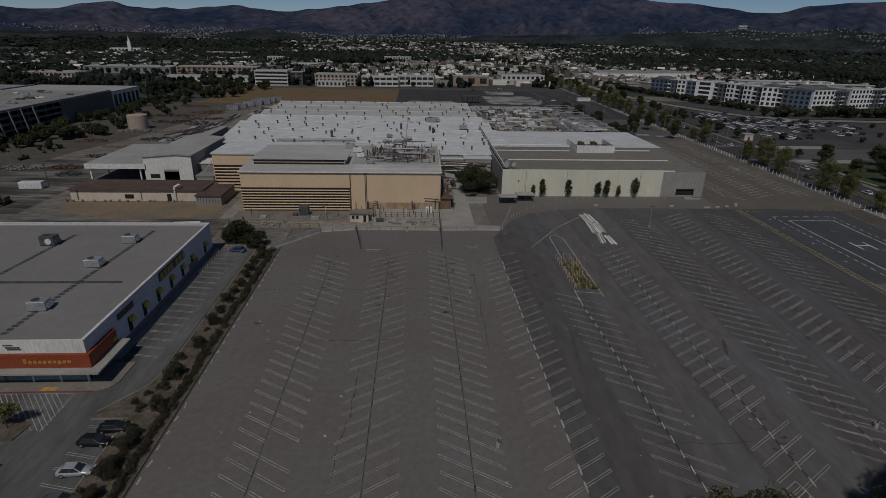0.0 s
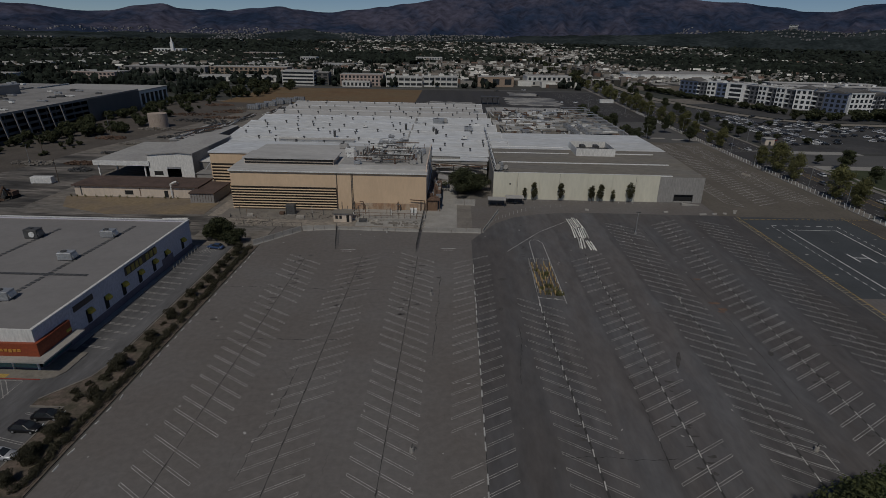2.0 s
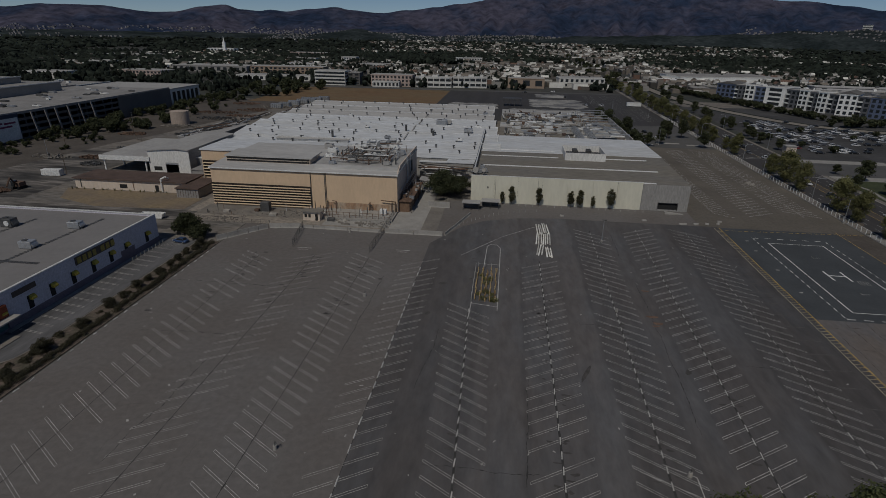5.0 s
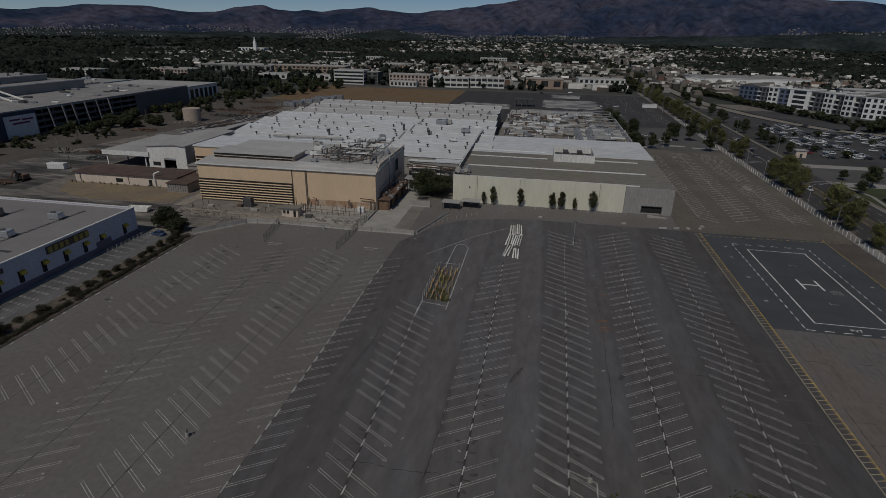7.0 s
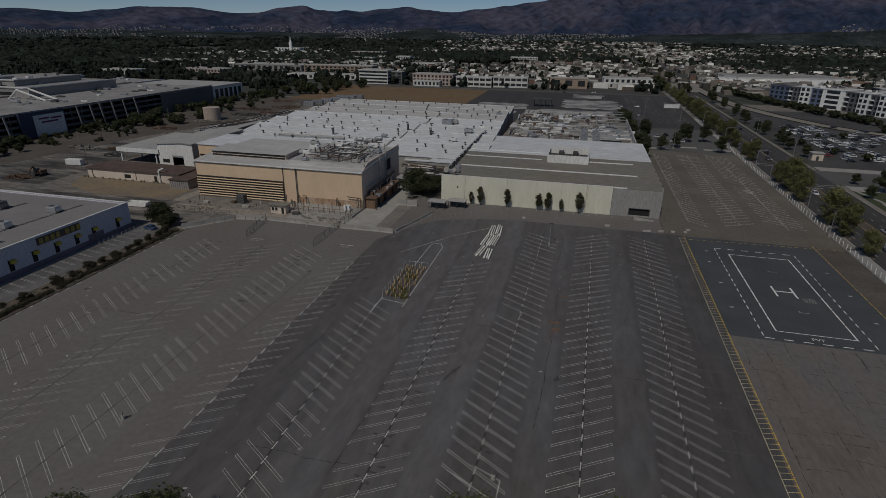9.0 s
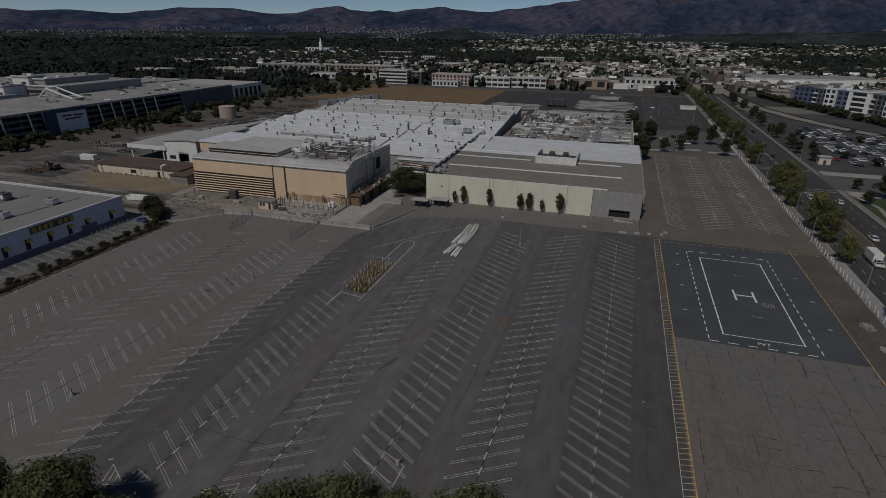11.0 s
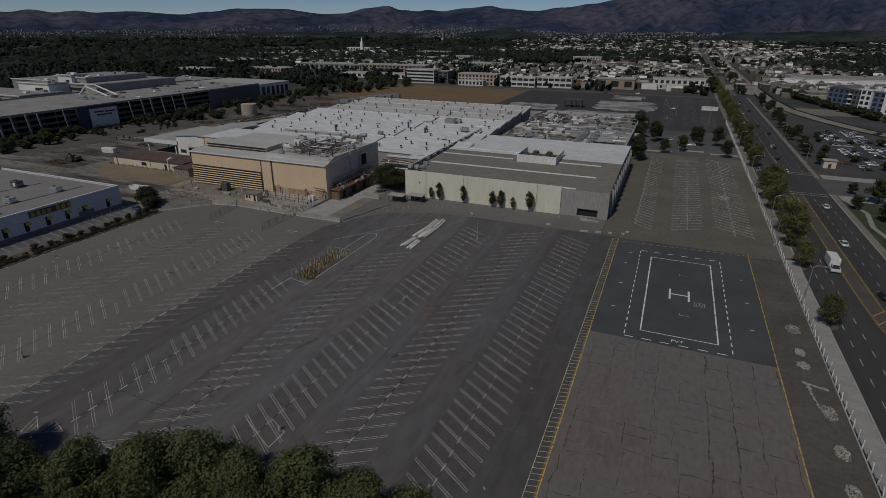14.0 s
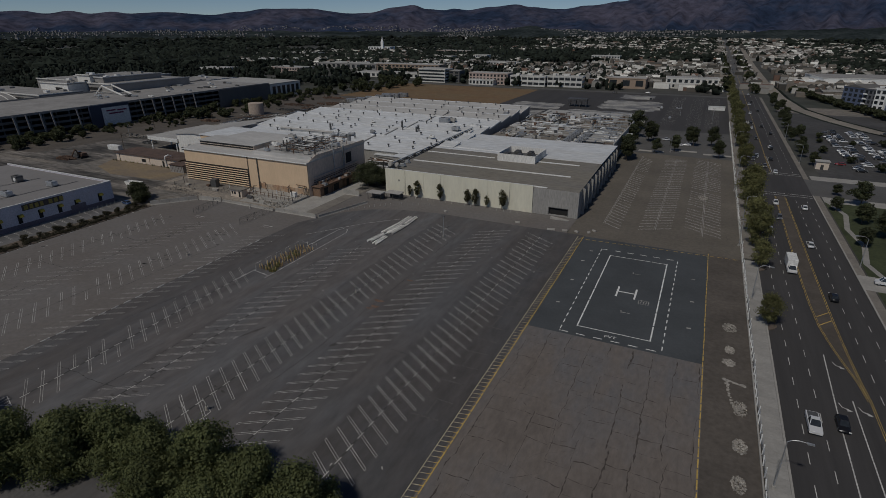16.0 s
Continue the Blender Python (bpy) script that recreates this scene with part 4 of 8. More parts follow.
# taller block behind its corner
blk = thing("rear_block", (-76.0, 206.0, 0), "tan louvred block with a flat pale roof behind the process building", "factory")
b = bmesh.new()
box(b, 0, 19.5, 0, 20, 0, 13.8)
part("wall", b, "tan", blk)
b = bmesh.new()
box(b, -0.4, 58, -0.4, 22, 13.8, 14.3)
part("roof", b, "white_roof", blk)
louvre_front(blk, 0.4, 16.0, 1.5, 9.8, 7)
b = bmesh.new()
box(b, 19.5, 57.5, 16.5, 21.5, 0, 13.8)
part("wall", b, "tan", blk)

# roof machinery
rs = random.Random(21)
dk = thing("dock_railing", (-20.0, 171.6, 0.8), "rusty pipe railing round a raised concrete dock", "railing")
for k in range(15):
    b = bmesh.new()
    tube(b, (k * 1.95, 0, -0.02), (k * 1.95, 0, 1.9 if k % 4 else 3.2), 0.09, 6)
    part("post", b, "rust", dk)
for z in (0.9, 1.8):
    b = bmesh.new()
    tube(b, (0, 0, z), (27.3, 0, z), 0.07, 6)
    part("rail", b, "rust", dk)
rack = thing("roof_pipe_rack", (-17.0, 187.0, TZ + 1.5), "tangle of grey and rusty process pipes on a roof", "pipework")
for i in range(110):
    b = bmesh.new()
    if i % 2:
        y, z = rs.uniform(0, 28), rs.uniform(0.4, 2.4)
        x0 = rs.uniform(-1, 12)
        tube(b, (x0, y, z), (x0 + rs.uniform(3, 11), y, z), rs.uniform(0.07, 0.2), 6)
    else:
        x, z = rs.uniform(0, 22), rs.uniform(0.4, 2.2)
        y0 = rs.uniform(0, 18)
        tube(b, (x, y0, z), (x, y0 + rs.uniform(4, 9), z), rs.uniform(0.08, 0.25), 6)
    part("pipe", b, rs.choice(["steel", "rust", "dark_steel", "dark_steel", "white_metal"]), rack)
for i in range(90):
    b = bmesh.new()
    x, y = rs.uniform(-1, 23), rs.uniform(0, 28)
    tube(b, (x, y, -0.3), (x, y, rs.uniform(0.6, 2.6)), rs.uniform(0.08, 0.3), 6)
    part("vent_pipe", b, rs.choice(["steel", "dark_steel", "rust"]), rack)
for x, y, s in ((-16, 186, 0.8), (-22, 206, 1.3), (-10, 190, 1), (-2, 192, 1.1), (3, 188, 0.9), (4.5, 205, 1.2), (-8, 204, 1.4), (-14, 213, 1.2), (-26, 214, 1.2), (0, 215, 1.3), (-20, 196, 1.0)):
    roof_unit((x, y, TZ + 1.55 if x > -21.5 else TZ + 1.2), (2.6 * s, 1.8 * s, 1.5 * s), rs.uniform(-4, 4), material=rs.choice(["steel", "white_metal", "pale_roof"]))
duct = thing("exhaust_duct", (-13.5, 228.0, 10.0), "large curved grey exhaust ducts on roof stacks", "duct")
for ox, oy, hh in ((0, 0, 5.4), (4.2, 0.5, 5.0), (8.4, 1.0, 6.0)):
    b = bmesh.new()
    pts = [(ox, oy, -0.5), (ox, oy, hh - 1.2)] + [(ox + 1.3 * (1 - math.cos(a)), oy, hh - 1.2 + 1.3 * math.sin(a)) for a in (0.4, 0.8, 1.2, 1.57)] + [(ox + 3.2, oy, hh + 0.1)]
    for p, q in zip(pts, pts[1:]):
        tube(b, p, q, 0.95, 10)
    part("duct_bend", b, "steel", duct)
b = bmesh.new()
box(b, 1.0, 9.5, -2.4, -0.9, -0.5, 2.6)
part("plenum", b, "dark_steel", duct)

# main plant: saw-tooth roof in six bays, each bay a shallow slope
plant = thing("main_plant", (-100, 232, 0), "huge low factory with bright white saw-tooth roof", "factory")
bays = [(0, 22, 19.0, 141.5), (22, 45, 9.0, 140.0), (45, 68, 6.3, 139.0), (68, 91, 6.3, 137.5), (91, 113, 7.4, 136.0), (113, 135, 7.8, 134.6), (135, 157, 7.0, 135.0)]
for y0, y1, x0, x1 in bays:
    b = bmesh.new()
    prism(b, [(y0, 0), (y1 - 0.3, 0), (y1 - 0.3, 10.9), (y0, 8.7)], "x", x0 + 0.3, x1 - 0.3)
    part("wall", b, "greywall", plant, "dark grey bay wall")
    b = bmesh.new()
    prism(b, [(y0 - 0.4, 8.75), (y1 - 0.05, 11.05), (y1 - 0.05, 11.4), (y0 - 0.4, 9.1)], "x", x0, x1)
    part("roof", b, "white_roof" if y0 < 90 else "dull_roof", plant)
    b = bmesh.new()
    prism(b, [(y0 + 0.2, 9.25), (y1 - 0.1, 11.5), (y1 - 0.1, 11.85), (y0 + 0.2, 9.6)], "x", x1 - 0.25, x1 + 0.1)
    part("parapet", b, "white_metal", plant)
    b = bmesh.new()
    box(b, x0, x1, y1 - 0.35, y1 - 0.04, 11.4, 11.75)
    part("ridge_cap", b, "white_roof", plant)
b = bmesh.new()
for y0, y1, x0, x1 in bays[:-1]:
    prism(b, [(y0 + 2, 9.2), (y1 - 2, 10.9), (y1 - 2, 11.65), (y0 + 2, 9.8)], "x", 94.6, 95.2)
part("expansion_ridge", b, "pale_roof", plant, "raised seam running up the roof")
# round roof vents in rows
b = bmesh.new()
tube(b, (0, 0, -0.8), (0, 0, 0.7), 0.27, 7)
tube(b, (0, 0, 0.7), (0, 0, 1.1), 0.52, 7)
vent_me = to_mesh("roof_vent", b, "dark_steel")
rs = random.Random(33)
for bi, (y0, y1, x0, x1) in enumerate(bays):
    for f in (0.25, 0.62, 0.86):
        x = x0 + rs.uniform(4, 14)
        while x < x1 - 4:
            if rs.random() < 0.62:
                yy = y0 + (y1 - y0) * f + rs.uniform(-0.8, 0.8)
                o = new("roof_vent", vent_me)
                o.location = (-100 + x, 232 + yy, 8.95 + 2.3 * (yy - y0) / (y1 - y0) + 0.5)
                tagged(o, "small dark capped vent pipe on a white roof", "roof vent", "roof vents")
            x += rs.uniform(7, 15)
for x, y, s in ((8, 307, 2.0), (10.5, 312, 1.5), (24, 287, 1.4), (29, 300, 1.1), (-13, 262, 0.9), (-3, 300, 0.9), (22, 262, 0.9), (30, 352, 1.0), (-50, 330, 0.8), (-30, 290, 0.7)):
    roof_unit((x, y, 10.6), (2.8 * s, 1.9 * s, 1.4 * s), rs.uniform(-3, 3), material=rs.choice(["steel", "pale_roof", "white_metal"]))
for x, y in ((8, 272), (6.5, 277), (-8, 285), (-40, 262)):
    o = thing("roof_stack", (x, y, 10.2), "dark steel flue stack on a white roof", "flue", "roof stacks")
    b = bmesh.new()
    tube(b, (0, 0, -0.5), (0, 0, 3.2), 0.55, 10)
    part("flue", b, "dark_steel", o)
    b = bmesh.new()
    tube(b, (0, 0, 3.3), (0, 0, 3.7), 0.85, 10, 0.3)
    part("cap", b, "steel", o)
skl = thing("roof_strip", (-62, 247, 10.4), "long grey raised roof light strip", "roof light")
b = bmesh.new()
box(b, 0, 34, 0, 2.0, -0.6, 1.3)
part("curb", b, "steel", skl)
b = bmesh.new()
prism(b, [(-0.2, 1.3), (2.2, 1.3), (1.0, 1.9)], "x", -0.2, 34.2)
part("glazing", b, "pale_roof", skl)

# link buildings between the plant, the process building and the warehouse
link = thing("link_building", (8.0, 224.0, 0), "low pale link roofs with pipes between factory blocks", "factory")
for x0, x1, y0, y1, h in ((0, 12, 6, 22, 7.2), (12, 23, 2, 24, 8.2), (23, 31, 8, 30, 7.6)):
    b = bmesh.new()
    box(b, x0, x1, y0, y1, 0, h)
    part("wall", b, "greywall", link)
    b = bmesh.new()
    box(b, x0 - 0.3, x1 + 0.3, y0 - 0.3, y1, h, h + 0.35)
    part("roof", b, "white_roof", link)
for i in range(14):
    b = bmesh.new()
    z = rs.uniform(3.2, 7.0)
    tube(b, (rs.uniform(0, 3), rs.uniform(-2, 5), z), (rs.uniform(18, 23), rs.uniform(-2, 1.5), z), rs.uniform(0.1, 0.3), 6)
    part("pipe", b, rs.choice(["steel", "white_metal", "rust", "dark_steel"]), link)
for x in (3, 9, 15, 20):
    b = bmesh.new()
    box(b, x - 0.15, x + 0.15, -1.5, -1.2, 0, 7.2)
    part("pipe_post", b, "dark_steel", link)

# cream warehouse
WX0, WX1, WY0, WY1, WZ = 31.9, 109.7, 199.8, 283.5, 10.1
wh = thing("warehouse", (WX0, WY0, 0), "long low warehouse with cream tilt-up front and tan-grey roof", "warehouse")
w, d = WX1 - WX0, WY1 - WY0
edges = [0, 8.6, 17.2, 26.0, 35.0, 44.0, 53.0, 61.3]
for x0, x1 in zip(edges, edges[1:]):
    b = bmesh.new()
    box(b, x0 + 0.02, x1 - 0.02, 0, 0.35, 0, WZ)
    part("wall_panel", b, "cream", wh)
b = bmesh.new()
box(b, 61.4, 67.5, 0.15, 0.5, 0, WZ - 0.6)
box(b, 67.5, 74.2, 0.15, 0.5, 2.9, WZ - 0.6)
box(b, 74.2, w, 0.15, 0.5, 0, WZ - 0.6)
box(b, 67.5, 74.2, 0.15, 0.5, 0, 0.5)
part("wall_panel", b, "greywall", wh, "grey-painted end bay of the front")
# Near-black sheet fills the open bay as painted shade.
b = bmesh.new()
box(b, 67.5, 74.2, 0.7, 0.8, 0.5, 2.9)
part("loading_door", b, "dark", wh, "near-black sheet painted as the shade of an open loading bay")
b = bmesh.new()
box(b, 67.3, 67.5, 0.1, 0.75, 0.3, 3.05)
box(b, 74.2, 74.4, 0.1, 0.75, 0.3, 3.05)
box(b, 67.3, 74.4, 0.1, 0.75, 2.9, 3.1)
part("door_frame", b, "dark_steel", wh)
b = bmesh.new()
box(b, 0, 0.35, 0.35, d, 0, WZ)
part("wall", b, "greywall", wh)
b = bmesh.new()
box(b, w - 0.35, w, 0.5, d, 0, WZ - 0.7)
part("wall", b, "greywall", wh, "ribbed grey side wall")
b = bmesh.new()
prism(b, [(0, 0), (0.9, 0), (0.9, WZ - 0.9), (0.35, WZ - 0.5), (0, WZ - 0.5)], "y", 0, 0.45)
pil = to_mesh("pilaster", b, "greywall")
for i in range(11):
    same_part("pilaster", pil, wh, pose(w, 6 + i * 7.2, 0))
b = bmesh.new()
box(b, 0.35, w - 0.35, d - 0.35, d, 0, WZ)
part("wall", b, "greywall", wh)
b = bmesh.new()
prism(b, [(0.35, WZ - 0.9), (42, WZ + 0.2), (42, WZ + 0.45), (0.35, WZ - 0.55)], "x", 0.35, w - 0.1)
part("roof", b, "grey_roof", wh)
b = bmesh.new()
prism(b, [(42, WZ + 0.2), (d - 0.4, WZ - 0.2), (d - 0.4, WZ + 0.25), (42, WZ + 0.6)], "x", 0.35, w - 0.1)
part("roof", b, "white_roof", wh, "white-coated rear half of the roof")
b = bmesh.new()
box(b, 0, 61.3, -0.03, 0.4, WZ, WZ + 0.12)
part("coping", b, "white_metal", wh)
for y0, x0, x1, wd in ((0.8, 52, 66, 0.9), (17.5, 3.5, 70.5, 0.9), (35.0, 41.0, 70.0, 0.9), (34.0, 2.0, 34, 0.7), (46.0, 2.0, 33.5, 0.6)):
    b = bmesh.new()
    z = WZ - 0.55 + (y0 + wd / 2) / 42 * 1.0 if y0 < 42 else WZ + 0.56
    box(b, x0, x1, y0, y0 + wd, z - 0.2, z + 0.2)
    part("roof_seam", b, "white_metal", wh, "raised white roof seam")
b = bmesh.new()
for x0, x1, y0, y1 in ((36.4, 36.75, 31.0, 48.0), (52.4, 52.75, 31.0, 48.0), (36.75, 52.4, 31.0, 31.35), (36.75, 52.4, 47.65, 48.0)):
    b = bmesh.new()
    box(b, x0, x1, y0, y1, WZ - 0.3, WZ + 3.3)
    part("screen_wall", b, "white_wall", wh, "pale screen wall round roof machinery")
b = bmesh.new()
box(b, 36.75, 52.4, 31.35, 47.65, WZ + 0.5, WZ + 0.7)
part("machine_deck", b, "dark_steel", wh)
for i in range(5):
    roof_unit((WX0 + 38.6 + i * 2.9, WY0 + 36 + (i % 2) * 7, WZ + 0.7), (2.0, 4.0, 1.9), 0, label="dark rooftop unit inside a screen wall", material="dark_steel")
for x, y in ((34.6, 204.6), (36.5, 206), (35.2, 212)):
    roof_unit((x, y, WZ - 0.35), (1.6, 1.4, 1.5), 10, label="small grey roof fan near the parapet")
for x in (9.0, 24.5, 52.6):
    b = bmesh.new()
    tube(b, (x, -0.1, 0.2), (x, -0.1, WZ - 0.2), 0.07, 6)
    part("downpipe", b, "concrete", wh)
b = bmesh.new()
box(b, 6.0, 6.5, -0.06, 0.0, 5.4, 6.1)
part("wall_lamp", b, "dark_steel", wh)
ramp = thing("loading_ramp_rail", (101.0, 196.0, 0.04), "pale fallen ramp plate by a loading bay", "ramp")
b = bmesh.new()
prism(b, [(0, 0), (6.5, 0), (6.5, 0.12), (0, 0.8)], "y", 0, 1.2)
part("plate", b, "concrete", ramp)

for k, (x, z) in enumerate(((0.5, 0.9), (1.2, 0.6), (0.9, 1.4))):
    b = bmesh.new()
    tube(b, (x, 1.5, WZ + z), (x, d + 6, WZ + z + 0.9), 0.22, 6)
    part("conduit", b, ["steel", "dark_steel", "white_metal"][k], wh)
for k in range(12):
    b = bmesh.new()
    y = 2 + k * 7.2
    box(b, 0.2, 1.6, y, y + 0.2, WZ - 0.7, WZ + 1.5)
    part("conduit_frame", b, "dark_steel", wh)
for x, y, r in ((1.6, 1.8, 1.2), (4.6, 2.0, 0.9)):
    b = bmesh.new()
    tube(b, (x, y, WZ + 1.5), (x - 0.2, y - 0.5, WZ + 1.6), r, 14, r * 0.9)
    tube(b, (x, y + 0.2, WZ - 0.6), (x, y, WZ + 1.5), 0.12, 6)
    part("dish", b, "concrete", wh, "pale round dish on a post")

# covered bike stand beside the warehouse corner
for x, y, wd in ((30.0, 189.2, 5.6), (36.6, 192.0, 5.8)):
    sh = thing("open_shelter", (x, y, 0.04), "small dark open shelter with a flat pale roof", "shelter", "shelters")
    b = bmesh.new()
    box(b, -0.4, wd + 0.4, -0.4, 3.6, 2.5, 2.75)
    part("roof", b, "pale_roof", sh)
    for px in (0, wd / 2, wd):
        for py in (0, 3.2):
            b = bmesh.new()
            box(b, px - 0.08, px + 0.08, py - 0.08, py + 0.08, 0, 2.5)
            part("post", b, "dark_steel", sh)
    b = bmesh.new()
    box(b, 0, wd, 3.0, 3.1, 0.1, 1.9)
    part("back_panel", b, "dark_steel", sh)

# stripped industrial roofs east of the plant
ind = thing("stripped_plant", (40, 288, 0), "low stripped factory roofs covered in pipes and ducts", "factory")
for x0, x1, y0, y1, h, mt in ((0, 24, 0, 42, 6.6, "concrete_old"), (24, 46, 0, 38, 6.2, "grey_roof"), (46, 67, 0, 44, 7.0, "pale_roof"), (0, 46, 42, 58, 7.2, "dull_roof"), (24, 46, 38, 42, 7.4, "pale_roof"), (46, 67, 44, 110, 6.8, "concrete_old"), (0, 30, 58, 104, 6.2, "grey_roof"), (30, 46, 58, 112, 7.0, "pale_roof"), (0, 62, 112, 135, 5.0, "pale_roof")):
    b = bmesh.new()
    box(b, x0, x1, y0, y1, 0, h)
    part("wall", b, "greywall", ind)
    b = bmesh.new()
    box(b, x0 - 0.2, x1 + 0.1, y0 - 0.1, y1 - 0.1, h, h + 0.3)
    part("roof", b, mt, ind)
rs = random.Random(77)
mats = ["steel", "dark_steel", "concrete_old", "steel", "dark_steel", "pale_roof", "white_metal", "white_roof", "rust", "pale_roof"]
def clear_of_deck(x, y):
    return not (25 < x < 45 and y < 36 and rs.random() < 0.85)


for i in range(170):
    x, y, z = rs.uniform(1, 62), rs.uniform(1, 105), rs.uniform(7.5, 8.5)
    if not clear_of_deck(x, y):
        continue
    b = bmesh.new()
    if rs.random() < 0.5:
        tube(b, (x, y, z), (min(x + rs.uniform(3, 14), 66), y, z), rs.uniform(0.12, 0.42), 6)
    else:
        tube(b, (x, y, z), (x + rs.uniform(-1.5, 1.5), min(y + rs.uniform(3, 15), 108), z), rs.uniform(0.12, 0.42), 6)
    part("pipe", b, rs.choice(mats), ind)
for i in range(150):
    x, y = rs.uniform(1, 62), rs.uniform(1, 105)
    if not clear_of_deck(x, y):
        continue
    b = bmesh.new()
    s = rs.uniform(0.8, 3.0)
    if i % 3:
        box(b, x, x + s * rs.uniform(1, 2.4), y, y + s, 6.5, 7.5 + s * rs.uniform(0.1, 0.6))
    else:
        tube(b, (x, y, 6.2), (x, y, 7.9 + 0.5 * s), s * 0.33, 9)
    part("plant_unit", b, rs.choice(mats), ind)
# low kerbs, opened trenches and sheets left on the stripped roofs
for i in range(120):
    x, y = rs.uniform(1, 58), rs.uniform(1, 105)
    b = bmesh.new()
    if i % 3 == 0:
        box(b, x, x + rs.uniform(5, 16), y, y + 0.5, 6.6, 7.9)
        part("kerb_wall", b, rs.choice(["pale_roof", "concrete_old", "white_metal"]), ind)
    elif i % 3 == 1:
        box(b, x, min(x + rs.uniform(4, 12), 66), y, y + rs.uniform(0.8, 1.8), 6.6, 7.45 + 0.004 * (i % 7))
        part("trench", b, rs.choice(["dark_steel", "stain", "rust"]), ind)
    else:
        box(b, x, min(x + rs.uniform(2, 7), 66), y, y + rs.uniform(1.5, 4), 6.6, 7.48 + 0.004 * (i % 9))
        part("roof_sheet", b, rs.choice(["pale_roof", "white_roof", "dark_steel", "brown_roof"]), ind)
# ribbed galleries crossing the stripped roofs
for x, y0, y1 in ((82.4, 290.5, 329), (88.6, 290.5, 324)):
    gl = thing("covered_gallery", (x, y0, 6.9), "ribbed grey covered gallery across the stripped roofs", "gallery", "galleries")
    b = bmesh.new()
    prism(b, [(-1.7, -0.6), (1.7, -0.6), (1.7, 1.7), (0, 2.5), (-1.7, 1.7)], "y", 0, y1 - y0)
    part("casing", b, "dark_steel", gl)
    b = bmesh.new()
    prism(b, [(-1.9, -0.3), (1.9, -0.3), (1.9, 1.8), (0, 2.7), (-1.9, 1.8)], "y", 0, 0.5)
    me = to_mesh("rib", b, "steel")
    for k in range(int((y1 - y0) / 1.9)):
        same_part("rib", me, gl, pose(0, 0.4 + k * 1.9, 0))
for i in range(9):
    b = bmesh.new()
    y = 6 + i * 11.5
    for x in (49.0, 66.2):
        box(b, x, x + 0.35, y, y + 0.35, 7.0, 11.2)
    box(b, 49.0, 66.5, y, y + 0.35, 10.9, 11.3)
    part("frame", b, "steel", ind)
b = bmesh.new()
box(b, 66.7, 67.3, 0, 112, 0, 10.2)
part("parapet_wall", b, "pale_roof", ind)

# slabs of the cleared ground behind
for x0, x1, y0, y1, mt in ((-12, 30, 408, 455, "concrete"), (44, 104, 425, 470, "pale_roof"), (62, 112, 480, 545, "concrete"), (-8, 36, 462, 500, "pale_roof"), (70, 100, 556, 590, "concrete")):
    b = bmesh.new()
    ring = []
    for i in range(44):
        a = i / 44 * 6.2832
        k = 1 / max(abs(math.cos(a)), abs(math.sin(a)))
        k *= rs.choice([1.0, 0.97, 0.9, 0.82, 1.0])
        ring.append(((x0 + x1) / 2 + (x1 - x0) / 2 * k * math.cos(a), (y0 + y1) / 2 + (y1 - y0) / 2 * k * math.sin(a)))
    prism(b, ring, "z", 0, 0.12)
    setting("pavement_slab_remnant", b, "far_slab", "pale concrete slab left from a cleared building")
cn = thing("steel_canopy", (40, 484, 0.1), "dark open steel canopy on thin columns", "canopy")
b = bmesh.new()
box(b, -1, 15, -1, 9, 5.6, 6.4)
part("roof", b, "dark_steel", cn)
for x in (0, 4.7, 9.3, 14):
    for y in (0, 8):
        b = bmesh.new()
        box(b, x - 0.2, x + 0.2, y - 0.2, y + 0.2, 0, 5.6)
        part("post", b, "dark_steel", cn)
sd = thing("site_trailer", (146.5, 506, 0.04), "long white site trailer on the far lot", "trailer")
b = bmesh.new()
box(b, 0, 12, 0, 3, 0.6, 3.4)
part("body", b, "white_metal", sd)
b = bmesh.new()
box(b, -0.2, 12.2, -0.2, 3.2, 3.4, 3.6)
part("roof", b, "white_metal", sd)
b = bmesh.new()
box(b, 0.5, 11.5, 0.3, 2.7, 0, 0.6)
part("chassis", b, "dark_steel", sd)

# yard in front of the process building: slab, kiosk, bollards, low walls
b = bmesh.new()
box(b, -14.0, 7.6, 165.6, 170.9, 0.0, 0.12)
setting("pavement_dock_floor", b, "concrete", "pale broken concrete floor before the dock")
b = bmesh.new()
box(b, -20.5, 8.0, 171.0, 180.8, 0.0, 0.8)
setting("pavement_dock", b, "concrete", "raised stained concrete dock in front of the process building")
b = bmesh.new()
box(b, -60, -23, 170.5, 180.4, 0.0, 0.12)
setting("pavement_apron", b, "concrete_old", "stained concrete apron under the louvred front")
b = bmesh.new()
box(b, 8.0, 18.5, 164.5, 224, 0.0, 0.1)
setting("pavement_passage_slab", b, "concrete", "pale concrete lane beside the process building")
b = bmesh.new()
box(b, 18.5, 23.5, 164.5, 224, 0.0, 0.1)
setting("pavement_passage", b, "concrete_old", "long concrete passage beside the process building")
kio = thing("gate_kiosk", (-21.4, 168.9, 0.05), "small pale flat-roofed gate kiosk with dark windows", "kiosk")
b = bmesh.new()
box(b, 0, 5.8, 0, 3.2, 0, 2.9)
part("wall", b, "cream_pink", kio)
b = bmesh.new()
box(b, -0.4, 6.3, -0.5, 3.6, 2.9, 3.15)
part("roof", b, "grey_roof", kio)
for x0, x1, z0, z1 in ((0.6, 1.4, 1.1, 2.2), (1.9, 2.7, 1.1, 2.2), (4.2, 5.1, 0.1, 2.3)):
    b = bmesh.new()
    box(b, x0, x1, -0.05, 0.0, z0, z1)
    part("window" if z0 > 1 else "door", b, "dark", kio)
